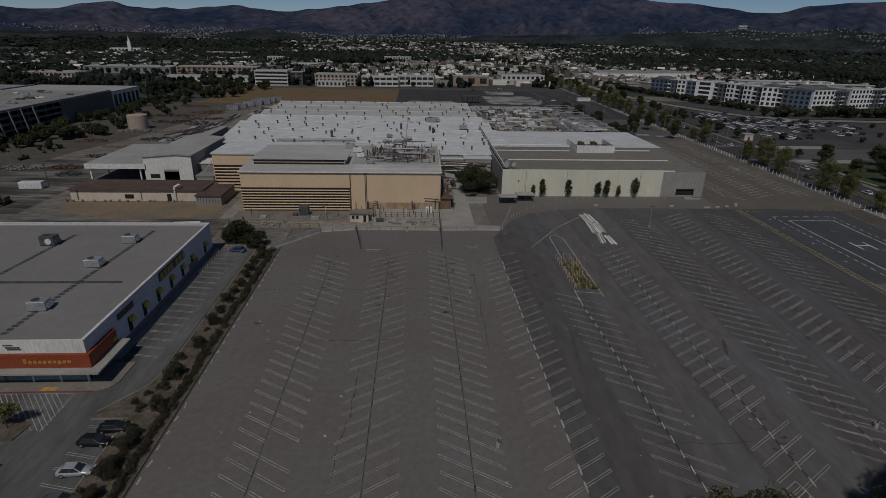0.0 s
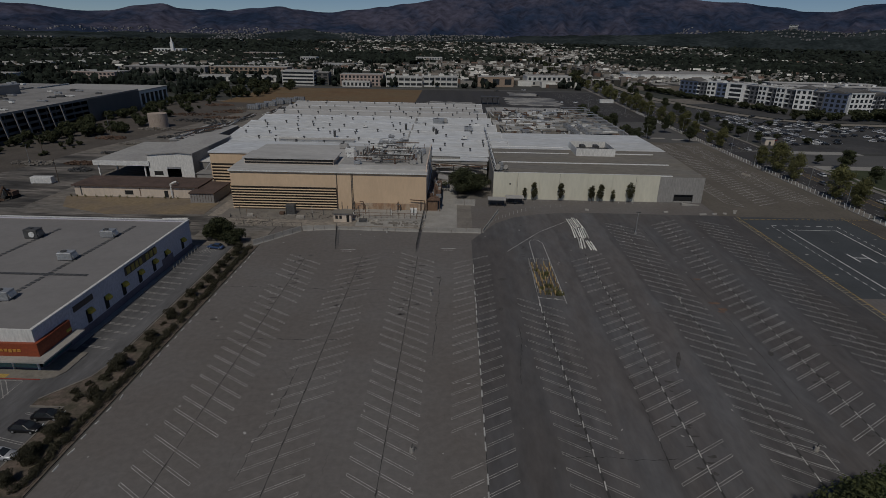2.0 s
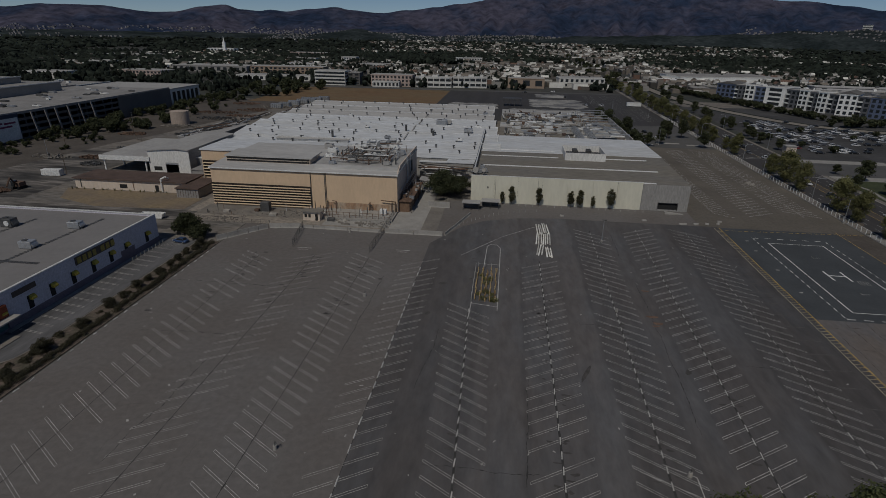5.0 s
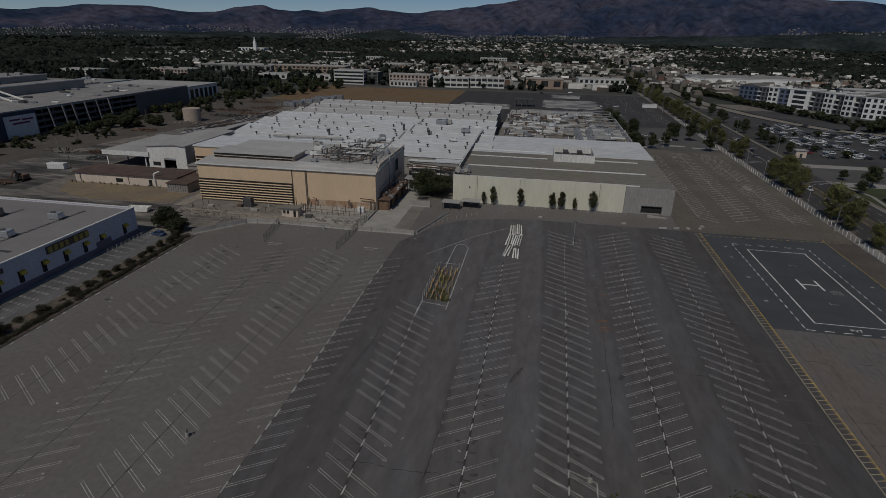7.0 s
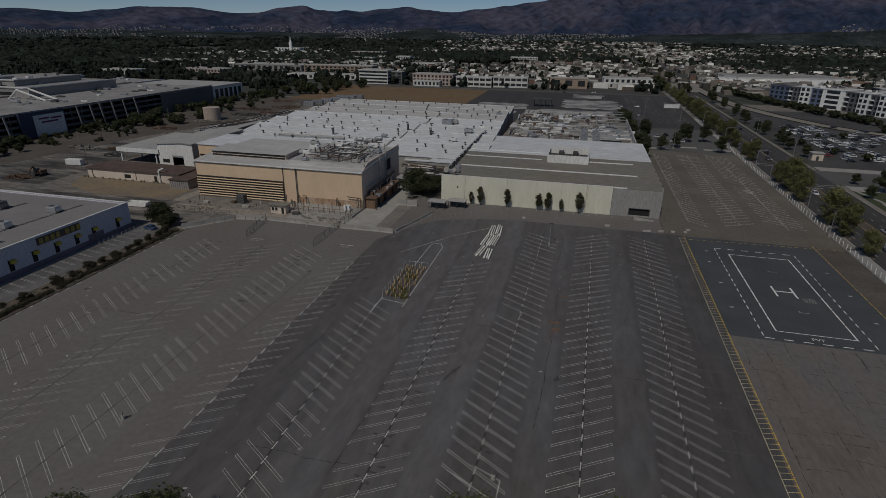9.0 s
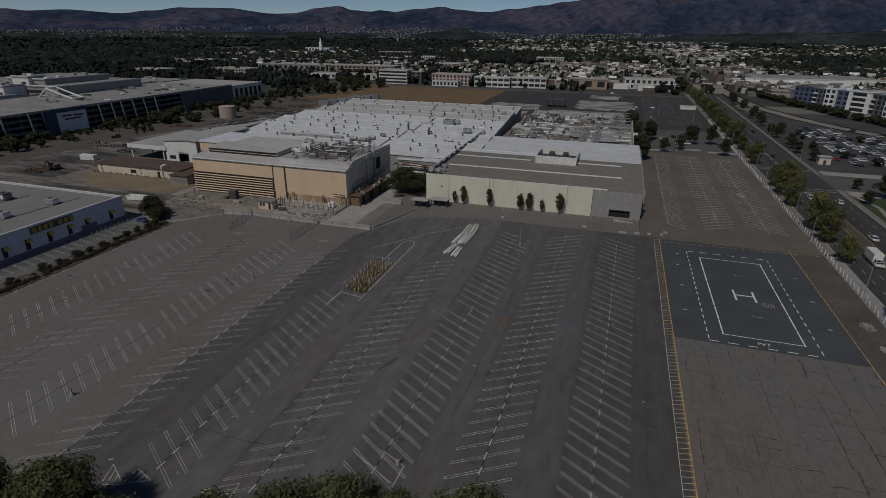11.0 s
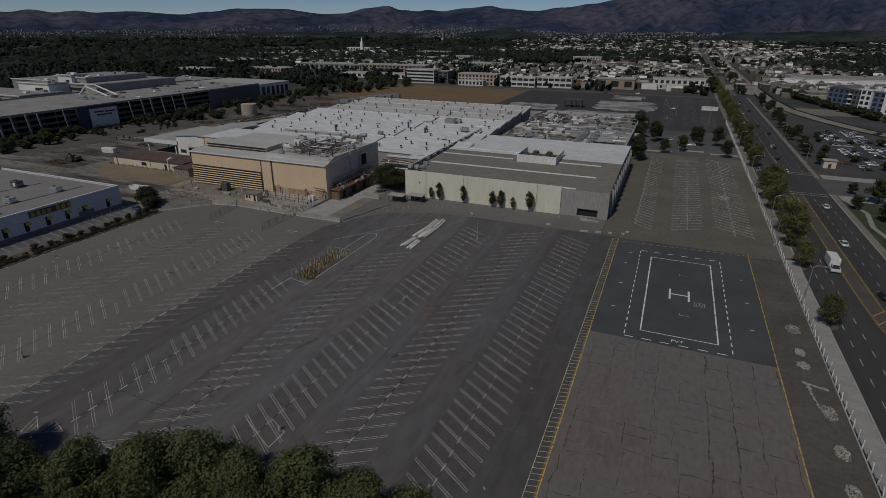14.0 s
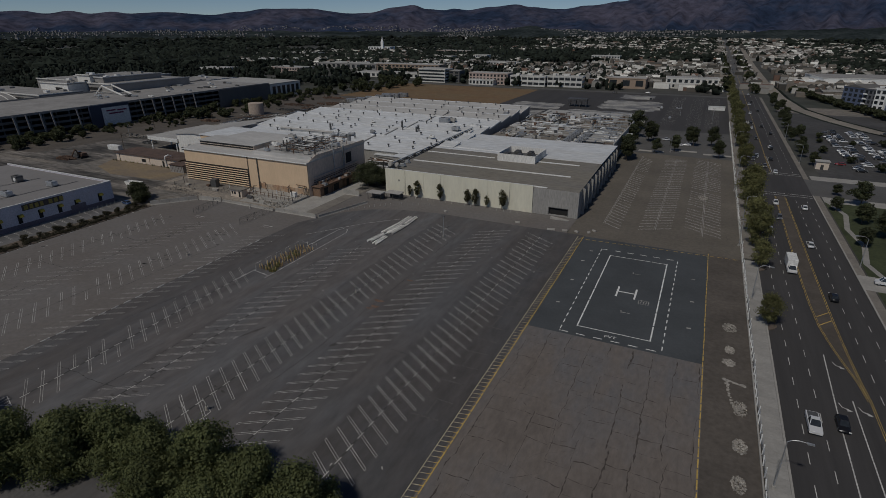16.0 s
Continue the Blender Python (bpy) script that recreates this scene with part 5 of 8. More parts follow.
# stubs of foundation walls on the dock floor
rs = random.Random(17)
for k in range(22):
    x, y = rs.uniform(-13.5, 5.5), rs.choice([165.9, 166.8, 168.0, 169.2, 170.4])
    o = thing("foundation_stub", (x, y, 0.1), "low broken concrete foundation wall on the dock floor", "foundation", "foundations", rs.choice([0, 0, 90, 2, -3]))
    ln = rs.uniform(0.8, 3.6)
    b = bmesh.new()
    for q in range(max(2, int(ln / 0.7))):
        box(b, q * 0.7, q * 0.7 + 0.72, -0.18 + rs.uniform(-0.04, 0.04), 0.18, 0, rs.uniform(0.25, 0.75))
    part("wall", b, rs.choice(["concrete", "concrete_old", "rubble"]), o)
rs = random.Random(4)
for i in range(26):
    x, y = (rs.uniform(-21, 7), rs.choice([172.6, 175.2, 178.5])) if i < 18 else (rs.uniform(-58, -26), rs.uniform(171, 178))
    o = thing("pipe_stub", (x, y, 0.8 if i < 18 else 0.12), "upright cut pipe stub on the concrete dock", "pipe stub", "pipe stubs")
    b = bmesh.new()
    h = rs.uniform(0.8, 3.4)
    tube(b, (0, 0, -0.05), (0, 0, h), rs.uniform(0.07, 0.16), 6)
    part("pipe", b, rs.choice(["dark_steel", "rust", "white_metal"]), o)
    if i % 3 == 0:
        b = bmesh.new()
        tube(b, (0, 0, h), (rs.choice([-1, 1]) * 1.2, 0, h), 0.1, 6)
        part("elbow", b, "rust", o)
for x, y, sx, sy, sz, mt in ((-37.2, 176, 3.0, 2.2, 3.4, "dark_steel"), (-40, 175, 1.6, 1.4, 1.0, "rust"), (-12, 169.5, 2.5, 1.3, 1.2, "dark_steel"), (4.0, 176.5, 2.2, 1.6, 2.0, "white_metal"), (-50, 173, 2.0, 1.2, 0.8, "rubble"), (-33, 172, 2.6, 1.4, 0.8, "rubble")):
    o = thing("scrap_cabinet", (x, y, 0.12 if y < 180 and x < -23 else 0.8 if y > 172 else 0.04), "weathered steel equipment cabinet standing in the yard", "cabinet", "yard cabinets")
    b = bmesh.new()
    box(b, -sx / 2, sx / 2, -sy / 2, sy / 2, 0.1, sz)
    bmesh.ops.bevel(b, geom=b.edges[:], offset=0.08, segments=1, affect="EDGES")
    part("casing", b, mt, o)
    b = bmesh.new()
    box(b, -sx / 2 - 0.1, sx / 2 + 0.1, -sy / 2 - 0.1, sy / 2 + 0.1, 0, 0.1)
    part("plinth", b, "concrete", o)


def barrier_wall(p, q, count, h=1.5):
    """Concrete barrier panels end to end."""
    p, q = Vector(p), Vector(q)
    d = (q - p) / count
    ang = math.degrees(math.atan2(d.y, d.x))
    wl = thing("barrier_wall", (p.x, p.y, 0.04), "pale concrete barrier panels along the lot edge", "barrier", "barriers", ang)
    b = bmesh.new()
    prism(b, [(-0.28, 0), (0.28, 0), (0.12, 0.35), (0.1, h), (-0.1, h), (-0.12, 0.35)], "x", 0.06, d.length - 0.06)
    me = to_mesh("barrier_panel", b, "concrete")
    for i in range(count):
        same_part("barrier_panel", me, wl, pose(d.length * i, 0, 0, rs.uniform(-1.5, 1.5), 0, rs.uniform(-1.2, 1.2)))


barrier_wall((-40, 146.8), (-29.4, 159.6), 5, 1.7)
barrier_wall((-29.2, 160.0), (-19.2, 161.8), 3, 1.6)
barrier_wall((-19, 162.0), (6.8, 161.4), 7, 1.0)
barrier_wall((7.8, 161.4), (26, 161.6), 4, 1.5)
barrier_wall((26.6, 162.0), (33.0, 184), 5, 1.0)
barrier_wall((17.3, 190.2), (25.2, 190.4), 2, 2.2)


def mesh_fence(p, q, h, label, posts):
    p, q = Vector(p), Vector(q)
    d = q - p
    f = thing("chain_link_fence", (p.x, p.y, 0.04), label, "fence", "fences", math.degrees(math.atan2(d.y, d.x)))
    for i in range(posts + 1):
        b = bmesh.new()
        tube(b, (d.length * i / posts, 0, 0), (d.length * i / posts, 0, h), 0.05, 6)
        part("post", b, "dark_steel", f)
    b = bmesh.new()
    tube(b, (0, 0, h - 0.05), (d.length, 0, h - 0.05), 0.03, 5)
    k = int(d.length / 0.45)
    for i in range(k):
        for s in (0, 1):
            x0, x1 = d.length * (i + s) / k, d.length * (i + 1 - s) / k
            tube(b, (x0, 0, 0.05), (x1, 0, h - 0.08), 0.012, 3)
    part("mesh", b, "dark_steel", f)


mesh_fence((-16.0, 145.8), (-18.8, 161.6), 2.4, "sagging dark chain-link fence across the lot edge", 6)
mesh_fence((7.0, 144.6), (7.4, 180.6), 2.4, "dark chain-link fence running up to the factory", 10)
mesh_fence((-58, 163.8), (-30, 162.2), 1.8, "low chain-link fence at the yard edge", 9)


# loose concrete blocks where the drive meets the lots
rs = random.Random(24)
for x, y, ln in ((104.2, 185.2, 2.6), (108.6, 186.0, 1.8), (112.4, 186.6, 1.2), (116.2, 187.4, 1.0), (117.5, 189.8, 1.3), (92.0, 187.0, 1.6), (64.5, 187.4, 1.4)):
    o = thing("loose_block", (x, y, 0.04), "pale loose concrete block beside the drive", "block", "loose blocks", rs.uniform(-30, 30))
    b = bmesh.new()
    prism(b, [(-0.4, 0), (0.4, 0), (0.28, 0.55), (-0.28, 0.55)], "x", -ln / 2, ln / 2)
    bmesh.ops.bevel(b, geom=b.edges[:], offset=0.06, segments=1, affect="EDGES")
    part("body", b, "concrete", o)


# stakes round the drive and the warehouse front
b = bmesh.new()
tube(b, (0, 0, 0), (0, 0, 1.0), 0.07, 6, 0.05)
stake = to_mesh("bollard", b, "paint")
pts = [(27.2, 165), (29.3, 170), (32.5, 175.5), (36.5, 180), (41, 184), (46, 187.5), (52, 190), (58, 191.5)]
spots = [(ax + (bx - ax) * f, ay + (by - ay) * f) for (ax, ay), (bx, by) in zip(pts, pts[1:]) for f in (0, 0.33, 0.66)] + [(34 + 2.6 * k, 196.9) for k in range(24)]
for x, y in spots:
    o = new("bollard", stake)
    o.matrix_basis = pose(x, y, 0.04, rs.uniform(-4, 4), rs.uniform(-4, 4), 0)
    tagged(o, "thin pale stake standing beside the drive", "bollard", "bollards")


# ---- west side: low office, sheds, tank, garage ----
low = thing("low_office", (-121.0, 191.6, 0), "low cream building with a rusty brown flat roof", "building")
b = bmesh.new()
box(b, 0, 45.5, 0, 12.5, 0, 3.9)
part("wall", b, "cream_pink", low)
b = bmesh.new()
box(b, -0.5, 46, -0.7, 13, 3.9, 4.3)
part("roof", b, "brown_roof", low)
for x0, x1, z0, z1, mt in ((33.0, 34.4, 0.1, 2.6, "dark"), (18.5, 21.5, 0.9, 2.4, "dark"), (2.2, 2.6, 0.3, 3.6, "dark_steel"), (24.0, 24.3, 0.3, 3.4, "rust")):
    b = bmesh.new()
    box(b, x0, x1, -0.08, 0, z0, z1)
    part("door" if mt == "dark" and z0 < 0.5 else "fitting", b, mt, low)
b = bmesh.new()
for p, q in (((36, -0.4, 0.2), (36, -0.4, 5.2)), ((36, -0.4, 5.2), (37.4, 0.4, 5.9)), ((37.4, 0.4, 5.9), (37.4, 2.0, 5.0))):
    tube(b, p, q, 0.35, 8)
part("flue", b, "white_metal", low, "bent pale flue pipe")
b = bmesh.new()
prism(b, [(-124, 191), (-117, 178.5), (-98, 171.5), (-66, 173.5), (-66, 186), (-76, 190.6)], "z", 0, 0.09)
setting("ground_verge_strip", b, "sand", "strip of bare sandy soil before a low building")
br = thing("brown_shed", (-76.0, 186.0, 0.04), "small weathered brown flat-roofed shed", "shed")
b = bmesh.new()
box(b, 0, 8.5, 0, 15, 0, 3.4)
part("wall", b, "mall_wall", br)
b = bmesh.new()
box(b, -0.3, 8.9, -0.4, 15.4, 3.4, 3.75)
part("roof", b, "brown_roof", br)
for k in range(8):
    b = bmesh.new()
    box(b, 0.5 + k, 0.62 + k, -0.06, 0.0, 0.3, 3.2)
    part("batten", b, "brown_roof", br)
rs = random.Random(6)
for k in range(14):
    o = thing("weed_clump", (-122 + k * 3.1 + rs.uniform(-1, 1), 190.0, 0.09), "dry weed clump at a wall foot", "weed", "weeds")
    b = bmesh.new()
    for j in range(14):
        a = rs.uniform(0, 6.28)
        tube(b, (0, 0, 0), (0.5 * math.cos(a), 0.4 * math.sin(a), rs.uniform(0.5, 1.1)), 0.09, 3, 0.02)
    tagged(part("stems", b, "leaf_dry", o), kind="stuff")

can = thing("open_canopy", (-129.4, 217.0, 0.04), "open pale flat-roofed canopy on white columns", "canopy")
b = bmesh.new()
box(b, 0, 23, 0, 40, 5.4, 7.2)
part("roof", b, "pale_roof", can)
b = bmesh.new()
box(b, 0, 23, -0.15, -0.02, 5.3, 7.3)
part("fascia", b, "white_metal", can)
for x in (1.5, 20.5):
    for y in (1, 13, 26, 38):
        b = bmesh.new()
        box(b, x - 0.25, x + 0.25, y - 0.25, y + 0.25, 0, 5.4)
        part("column", b, "white_metal", can)
b = bmesh.new()
box(b, 2, 21, 28, 38, 0.0, 4.6)
part("back_store", b, "dark_steel", can, "dark enclosure under the canopy")
ws = thing("white_shed", (-107.0, 217.5, 0.04), "white sheet-clad gabled shed with an open roller door", "shed")
for x0, x1, y0, y1, z0 in ((0, 7.4, 0, 0.4, 0), (13.2, 18.5, 0, 0.4, 0), (7.4, 13.2, 0, 0.4, 5.0), (0, 18.5, 40, 40.4, 0)):
    b = bmesh.new()
    box(b, x0, x1, y0, y1, z0, 7.8)
    part("wall", b, "white_wall", ws)
b = bmesh.new()
prism(b, [(0, 7.8), (18.5, 7.8), (18.5, 10.6), (13.0, 11.0), (0, 9.9)], "y", 0, 0.4)
part("wall", b, "white_wall", ws)
b = bmesh.new()
box(b, 0, 0.4, 0.4, 40, 0, 9.8)
part("wall", b, "white_wall", ws)
# Side wall takes a darker grey, its shade put into the colour.
b = bmesh.new()
box(b, 18.1, 18.5, 0.4, 40, 0, 10.4)
part("wall", b, "mall_wall", ws, "side cladding in darker grey, shade put into the colour")
b = bmesh.new()
prism(b, [(-0.4, 9.8), (13.0, 10.9), (18.9, 10.4), (18.9, 10.8), (13.0, 11.3), (-0.4, 10.2)], "y", -0.5, 40.5)
part("roof", b, "pale_roof", ws)
# Near-black sheet painted as the shed's unlit inside, behind the roller door.
b = bmesh.new()
box(b, 0.4, 18.1, 10, 10.2, 0, 9)
part("inner_screen", b, "dark", ws)
b = bmesh.new()
box(b, 7.4, 13.2, 0.1, 0.25, 4.2, 5.0)
part("roller_door", b, "steel", ws, "half-raised roller door")
b = bmesh.new()
box(b, 2.0, 5.6, -0.05, 0, 1.5, 3.2)
part("window", b, "dark", ws)
for i in range(5):
    b = bmesh.new()
    tube(b, (19.5 + i * 0.1, 1 + 5 * i, 0.2), (26.0, 3 + 5 * i, 8.5 - i), 0.18, 6)
    part("conveyor_leg", b, "steel", ws)
for x0, x1, y0, y1, h, mt in ((-88.5, -80, 223, 232, 6.2, "white_wall"), (-86, -79.5, 214, 221, 3.2, "mall_wall"), (-118, -101, 258, 300, 8.2, "pale_roof"), (-112, -98, 300, 352, 7.4, "concrete_old"), (-106, -97, 352, 398, 6.4, "pale_roof")):
    o = thing("annex", (x0, y0, 0.04), "pale flat-roofed annex beside the plant", "annex", "annexes")
    b = bmesh.new()
    box(b, 0, x1 - x0, 0, y1 - y0, 0, h)
    part("wall", b, "mall_wall", o)
    b = bmesh.new()
    box(b, -0.3, x1 - x0 + 0.3, -0.3, y1 - y0 + 0.3, h, h + 0.35)
    part("roof", b, mt, o)
cv = thing("conveyor", (-117.5, 262, 8.6), "dark dismantled conveyor truss lying on a roof", "conveyor")
for i in range(3):
    b = bmesh.new()
    for s in (0, 1.6):
        for z in (0.3, 1.8):
            tube(b, (i * 2.0, i * 7 + s, z), (11 + i, 18 + i * 8 + s, z), 0.16, 5)
    for k in range(9):
        tube(b, (i * 2.0 + k * 1.1, i * 7 + k * 2.0, 0.3), (i * 2.0 + k * 1.1 + 0.7, i * 7 + k * 2.0 + 1.5, 1.8), 0.1, 4)
    part("truss", b, ["dark_steel", "rust", "dark_steel"][i], cv)
tk = thing("storage_tank", (-166.0, 339.0, 0.033), "large pale pinkish-beige cylindrical storage tank", "tank")
b = bmesh.new()
tube(b, (0, 0, 0), (0, 0, 8.4), 5.5, 40)
part("shell", b, "tank_paint", tk)
b = bmesh.new()
tube(b, (0, 0, 8.4), (0, 0, 8.9), 5.55, 40, 0.5)
part("roof", b, "tank_paint", tk)
b = bmesh.new()
for z in (2.1, 4.2, 6.3):
    tube(b, (0, 0, z), (0, 0, z + 0.06), 5.54, 40)
part("weld_ring", b, "tank_paint", tk)

# pipe runs and ducts along the western roofs
rs = random.Random(88)
for k in range(9):
    y, z = 262 + k * 15.0, 8.55 if k < 3 else 7.75 if k < 6 else 6.75
    x = -114.5 if k < 3 else -110.0 if k < 6 else -104.5
    o = thing("roof_pipe_run", (x, y, z), "grey pipe run on low trestles across a flat roof", "pipework", "roof pipe runs", rs.uniform(-4, 10))
    for q in range(4):
        b = bmesh.new()
        zz = 0.7 + 0.35 * (q % 2)
        tube(b, (q * 1.3, -5 + rs.uniform(-2, 1), zz), (q * 1.3 + 0.6, 6 + rs.uniform(-1, 2), zz), rs.uniform(0.12, 0.3), 6)
        part("pipe", b, rs.choice(["steel", "dark_steel", "rust", "white_metal"]), o)
    for q in (-4.0, 0.0, 4.0):
        b = bmesh.new()
        box(b, -0.3, 4.9, q, q + 0.15, -0.05, 0.5)
        part("trestle", b, "dark_steel", o)
# debris and containers in the yard
rs = random.Random(41)


def heap(at, rx, ry, rz, count, size, label, material="rubble", name="rubble_heap", group="rubble heaps"):
    o = thing(name, at, label, "rubble", group)
    b = bmesh.new()
    for i in range(count):
        a, r = rs.uniform(0, 6.283), math.sqrt(rs.random())
        x, y = rx * r * math.cos(a), ry * r * math.sin(a)
        z = rz * (1 - r * r) * rs.uniform(0.2, 1.0)
        s = size * rs.uniform(0.4, 1.3)
        m = pose(x, y, z + s * 0.2, rs.uniform(0, 90), rs.uniform(0, 90), rs.uniform(0, 90))
        vs = box(b, -s / 2, s / 2, -s / 3, s / 3, -s / 4, s / 4)
        for v in vs:
            v.co = m @ (v.co * rs.uniform(0.7, 1.2))
            v.co.z = max(v.co.z, -0.02)
    tagged(part("rubble", b, material, o), kind="stuff")
    return o


for x, y, s in ((157.1, 140, 2.6), (157, 130, 2.0), (156.7, 124.8, 1.7), (158.3, 109.7, 2.3), (158, 99.3, 1.7), (157.6, 90.4, 1.8), (149, 246, 3.2)):
    heap((x, y, 0.04), s * rs.uniform(0.45, 0.75), s * rs.uniform(0.7, 1.1), 0.22, 220, 0.27, "low heap of broken pale concrete on the verge")
o = thing("gravel_strip", (156.0, 118.0, 0.04), "thin bent strip of pale gravel on the verge", "gravel", "gravel strips")
b = bmesh.new()
for p, q in (((0.0, 0.2), (3.2, -0.5)), ((0.2, 0.0), (1.1, -7.4)), ((2.8, -0.3), (3.4, -0.7)), ((-0.3, 0.4), (0.6, 0.0))):
    for k in range(60):
        f = rs.random()
        x, y, s = p[0] + (q[0] - p[0]) * f + rs.gauss(0, 0.13), p[1] + (q[1] - p[1]) * f + rs.gauss(0, 0.13), rs.uniform(0.08, 0.2)
        box(b, x - s, x + s, y - s * 0.8, y + s * 0.8, -0.005, s * 0.5)
tagged(part("gravel", b, "rubble", o), kind="stuff")
for x, y, sx, sy, mt in ((-172, 300, 9, 4, "rust"), (-160, 330, 14, 5, "concrete_old"), (-168, 392, 16, 6, "rust"), (-150, 410, 12, 8, "rust"), (-140, 430, 14, 7, "concrete_old"), (-152, 366, 18, 6, "dark_steel"), (-138, 306, 12, 4, "dark_steel"), (-136, 330, 14, 3, "concrete_old"), (-132, 356, 14, 3, "dark_steel"), (-140, 380, 16, 4, "rust"), (-126, 300, 7, 2, "concrete_old"), (-146, 262, 9, 2, "dark_steel"), (-150, 285, 10, 2, "concrete_old"), (-147, 182, 6, 3, "rust"), (-171, 238, 10, 4, "concrete_old"), (-150, 240, 8, 3, "rust"), (-143, 228, 5, 3, "dark_steel"), (-128, 345, 10, 8, "concrete_old"), (-120, 385, 10, 8, "dark_steel"), (-172, 445, 12, 6, "rust")):
    heap((x, y, 0.03), sx, sy, 0.9, 130, 1.0, "scattered heap of demolition scrap on bare earth", mt)
for x, y, rx, ry in ((-46, 171.5, 11, 3.5), (-30, 174, 7, 4), (-12, 172, 9, 3), (2, 170, 5, 4), (-50, 166.5, 8, 2)):
    heap((x, y, 0.12), rx, ry, 0.08, 60, 0.42, "scattered broken concrete before the process building", "concrete_old")
for i, (x, y) in enumerate(((-142, 424), (-139, 434), (-136, 445), (-133, 456), (-128, 462), (-126, 472), (-122, 480), (-134, 470))):
    o = thing("equipment_crate", (x, y, 0.03), "blue-grey steel equipment skid stored in the yard", "container", "equipment skids", rs.uniform(-8, 8))
    b = bmesh.new()
    box(b, 0, 9, 0, 4, 0.3, 3.6)
    part("body", b, "steel", o)
    for k in range(6):
        b = bmesh.new()
        box(b, 0.4 + k * 1.55, 0.6 + k * 1.55, -0.1, 0, 0.2, 3.7)
        part("rib", b, "dark_steel", o)
for x, y, tr in ((-144.0, 207.0, 4),):
    o = thing("white_container", (x, y, 0.05), "small white box container on bare ground", "container", "containers", tr)
    b = bmesh.new()
    box(b, -4, 4, -1.3, 1.3, 0.15, 2.7)
    bmesh.ops.bevel(b, geom=b.edges[:], offset=0.05, segments=1, affect="EDGES")
    part("body", b, "white_metal", o)
    for k in range(9):
        b = bmesh.new()
        box(b, -3.8 + k * 0.93, -3.5 + k * 0.93, -1.36, -1.3, 0.3, 2.5)
        part("rib", b, "white_metal", o)
ex = thing("excavator", (-141.0, 187.0, 0.03), "dark brown tracked excavator with folded arm", "excavator")
b = bmesh.new()
box(b, -1.6, 1.6, -1.4, 1.6, 1.1, 2.6)
part("body", b, "rust", ex)
b = bmesh.new()
box(b, -1.5, -0.2, -1.8, 0.0, 1.2, 3.3)
part("cab", b, "glass", ex)
for s in (-1.2, 1.2):
    b = bmesh.new()
    prism(b, [(-2.2, 0.3), (-1.7, 0), (1.7, 0), (2.2, 0.3), (2.0, 0.9), (-2.0, 0.9)], "x", s - 0.35, s + 0.35)
    part("track", b, "rubber", ex)
for p, q in (((0.4, -1.4, 2.0), (0.4, -3.4, 5.0)), ((0.4, -3.4, 5.0), (0.4, -5.6, 2.2))):
    b = bmesh.new()
    tube(b, p, q, 0.32, 6)
    part("arm", b, "rust", ex)

# timber utility poles in the yard
for x, y in ((-173.7, 302.7), (-186.2, 265.0), (-139.1, 208.7), (-176.9, 482.9), (-174.3, 435.8)):
    o = thing("utility_pole", (x, y, 0.03), "weathered timber utility pole with a crossarm", "utility pole", "utility poles")
    b = bmesh.new()
    tube(b, (0, 0, -0.05), (0.05, 0, 9.5), 0.17, 7, 0.11)
    part("pole", b, "bark", o)
    b = bmesh.new()
    box(b, -0.09, 0.09, -1.2, 1.2, 8.7, 8.85)
    part("crossarm", b, "bark", o)

# parking garage with open decks and slanted fins
gx0 = -217.0
gar = thing("parking_garage", (gx0, 150, 0), "long concrete parking garage with dark open decks and pale fins", "parking garage")
L = 262.0
for z in (0.0, 3.4, 6.8, 10.2):
    b = bmesh.new()
    box(b, -78, 0, 0, L, z, z + 0.45)
    part("deck", b, "garage_conc", gar)
    b = bmesh.new()
    box(b, -0.3, 0.02, 0, L, z + 0.45, z + 1.35)
    part("spandrel", b, "garage_conc", gar)
b = bmesh.new()
box(b, -78, 0.0, 0, L, 13.6, 14.0)
part("roof_deck", b, "mall_roof", gar)
b = bmesh.new()
box(b, -0.4, 0.1, 0, L, 14.0, 15.0)
box(b, -78, -77.6, 0, L, 14.0, 15.0)
part("parapet", b, "mall_wall", gar)
# Near-black sheet inside the decks stands in for their shaded depth.
b = bmesh.new()
box(b, -14.2, -14, 0, L, 0, 13.6)
part("inner_wall", b, "dark", gar, "near-black sheet painted as the shaded depth of the decks")
b = bmesh.new()
box(b, -0.7, -0.2, -0.25, 0.25, 0, 13.8)
col = to_mesh("column", b, "garage_conc")
for k in range(34):
    same_part("column", col, gar, pose(0, 4 + k * 7.7, 0))
b = bmesh.new()
prism(b, [(0.1, 14.2), (0.7, 14.2), (2.6, 2.0), (2.2, 2.0)], "y", -0.45, 0.45)
fin = to_mesh("fin", b, "mall_wall")
for y in (198.5, 205.5, 213.5, 220, 235.4, 281, 290.6, 298, 307.5, 317, 327):
    same_part("fin", fin, gar, pose(0, y - 150, 0))
b = bmesh.new()
box(b, 0.05, 0.5, 352 - 150, L, 0.0, 14.2)
part("end_wall", b, "garage_conc", gar, "blank dark concrete end wall")
b = bmesh.new()
box(b, 0.05, 1.5, 243 - 150, 271 - 150, 0.5, 14.6)
part("sign_panel", b, "navy", gar, "dark navy sign wall")
b = bmesh.new()
box(b, 1.5, 1.7, 251 - 150, 270.3 - 150, 1.2, 12.6)
part("billboard", b, "white_metal", gar, "pale billboard")
for k, (z, y0, y1) in enumerate(((10.6, 254, 260.5), (10.3, 261.5, 268.5), (8.6, 255.5, 266))):
    b = bmesh.new()
    box(b, 1.7, 1.78, y0 - 150, y1 - 150, z - 0.55, z + 0.35)
    part("lettering_bar", b, "sign_plum", gar, "purple-red lettering bar")
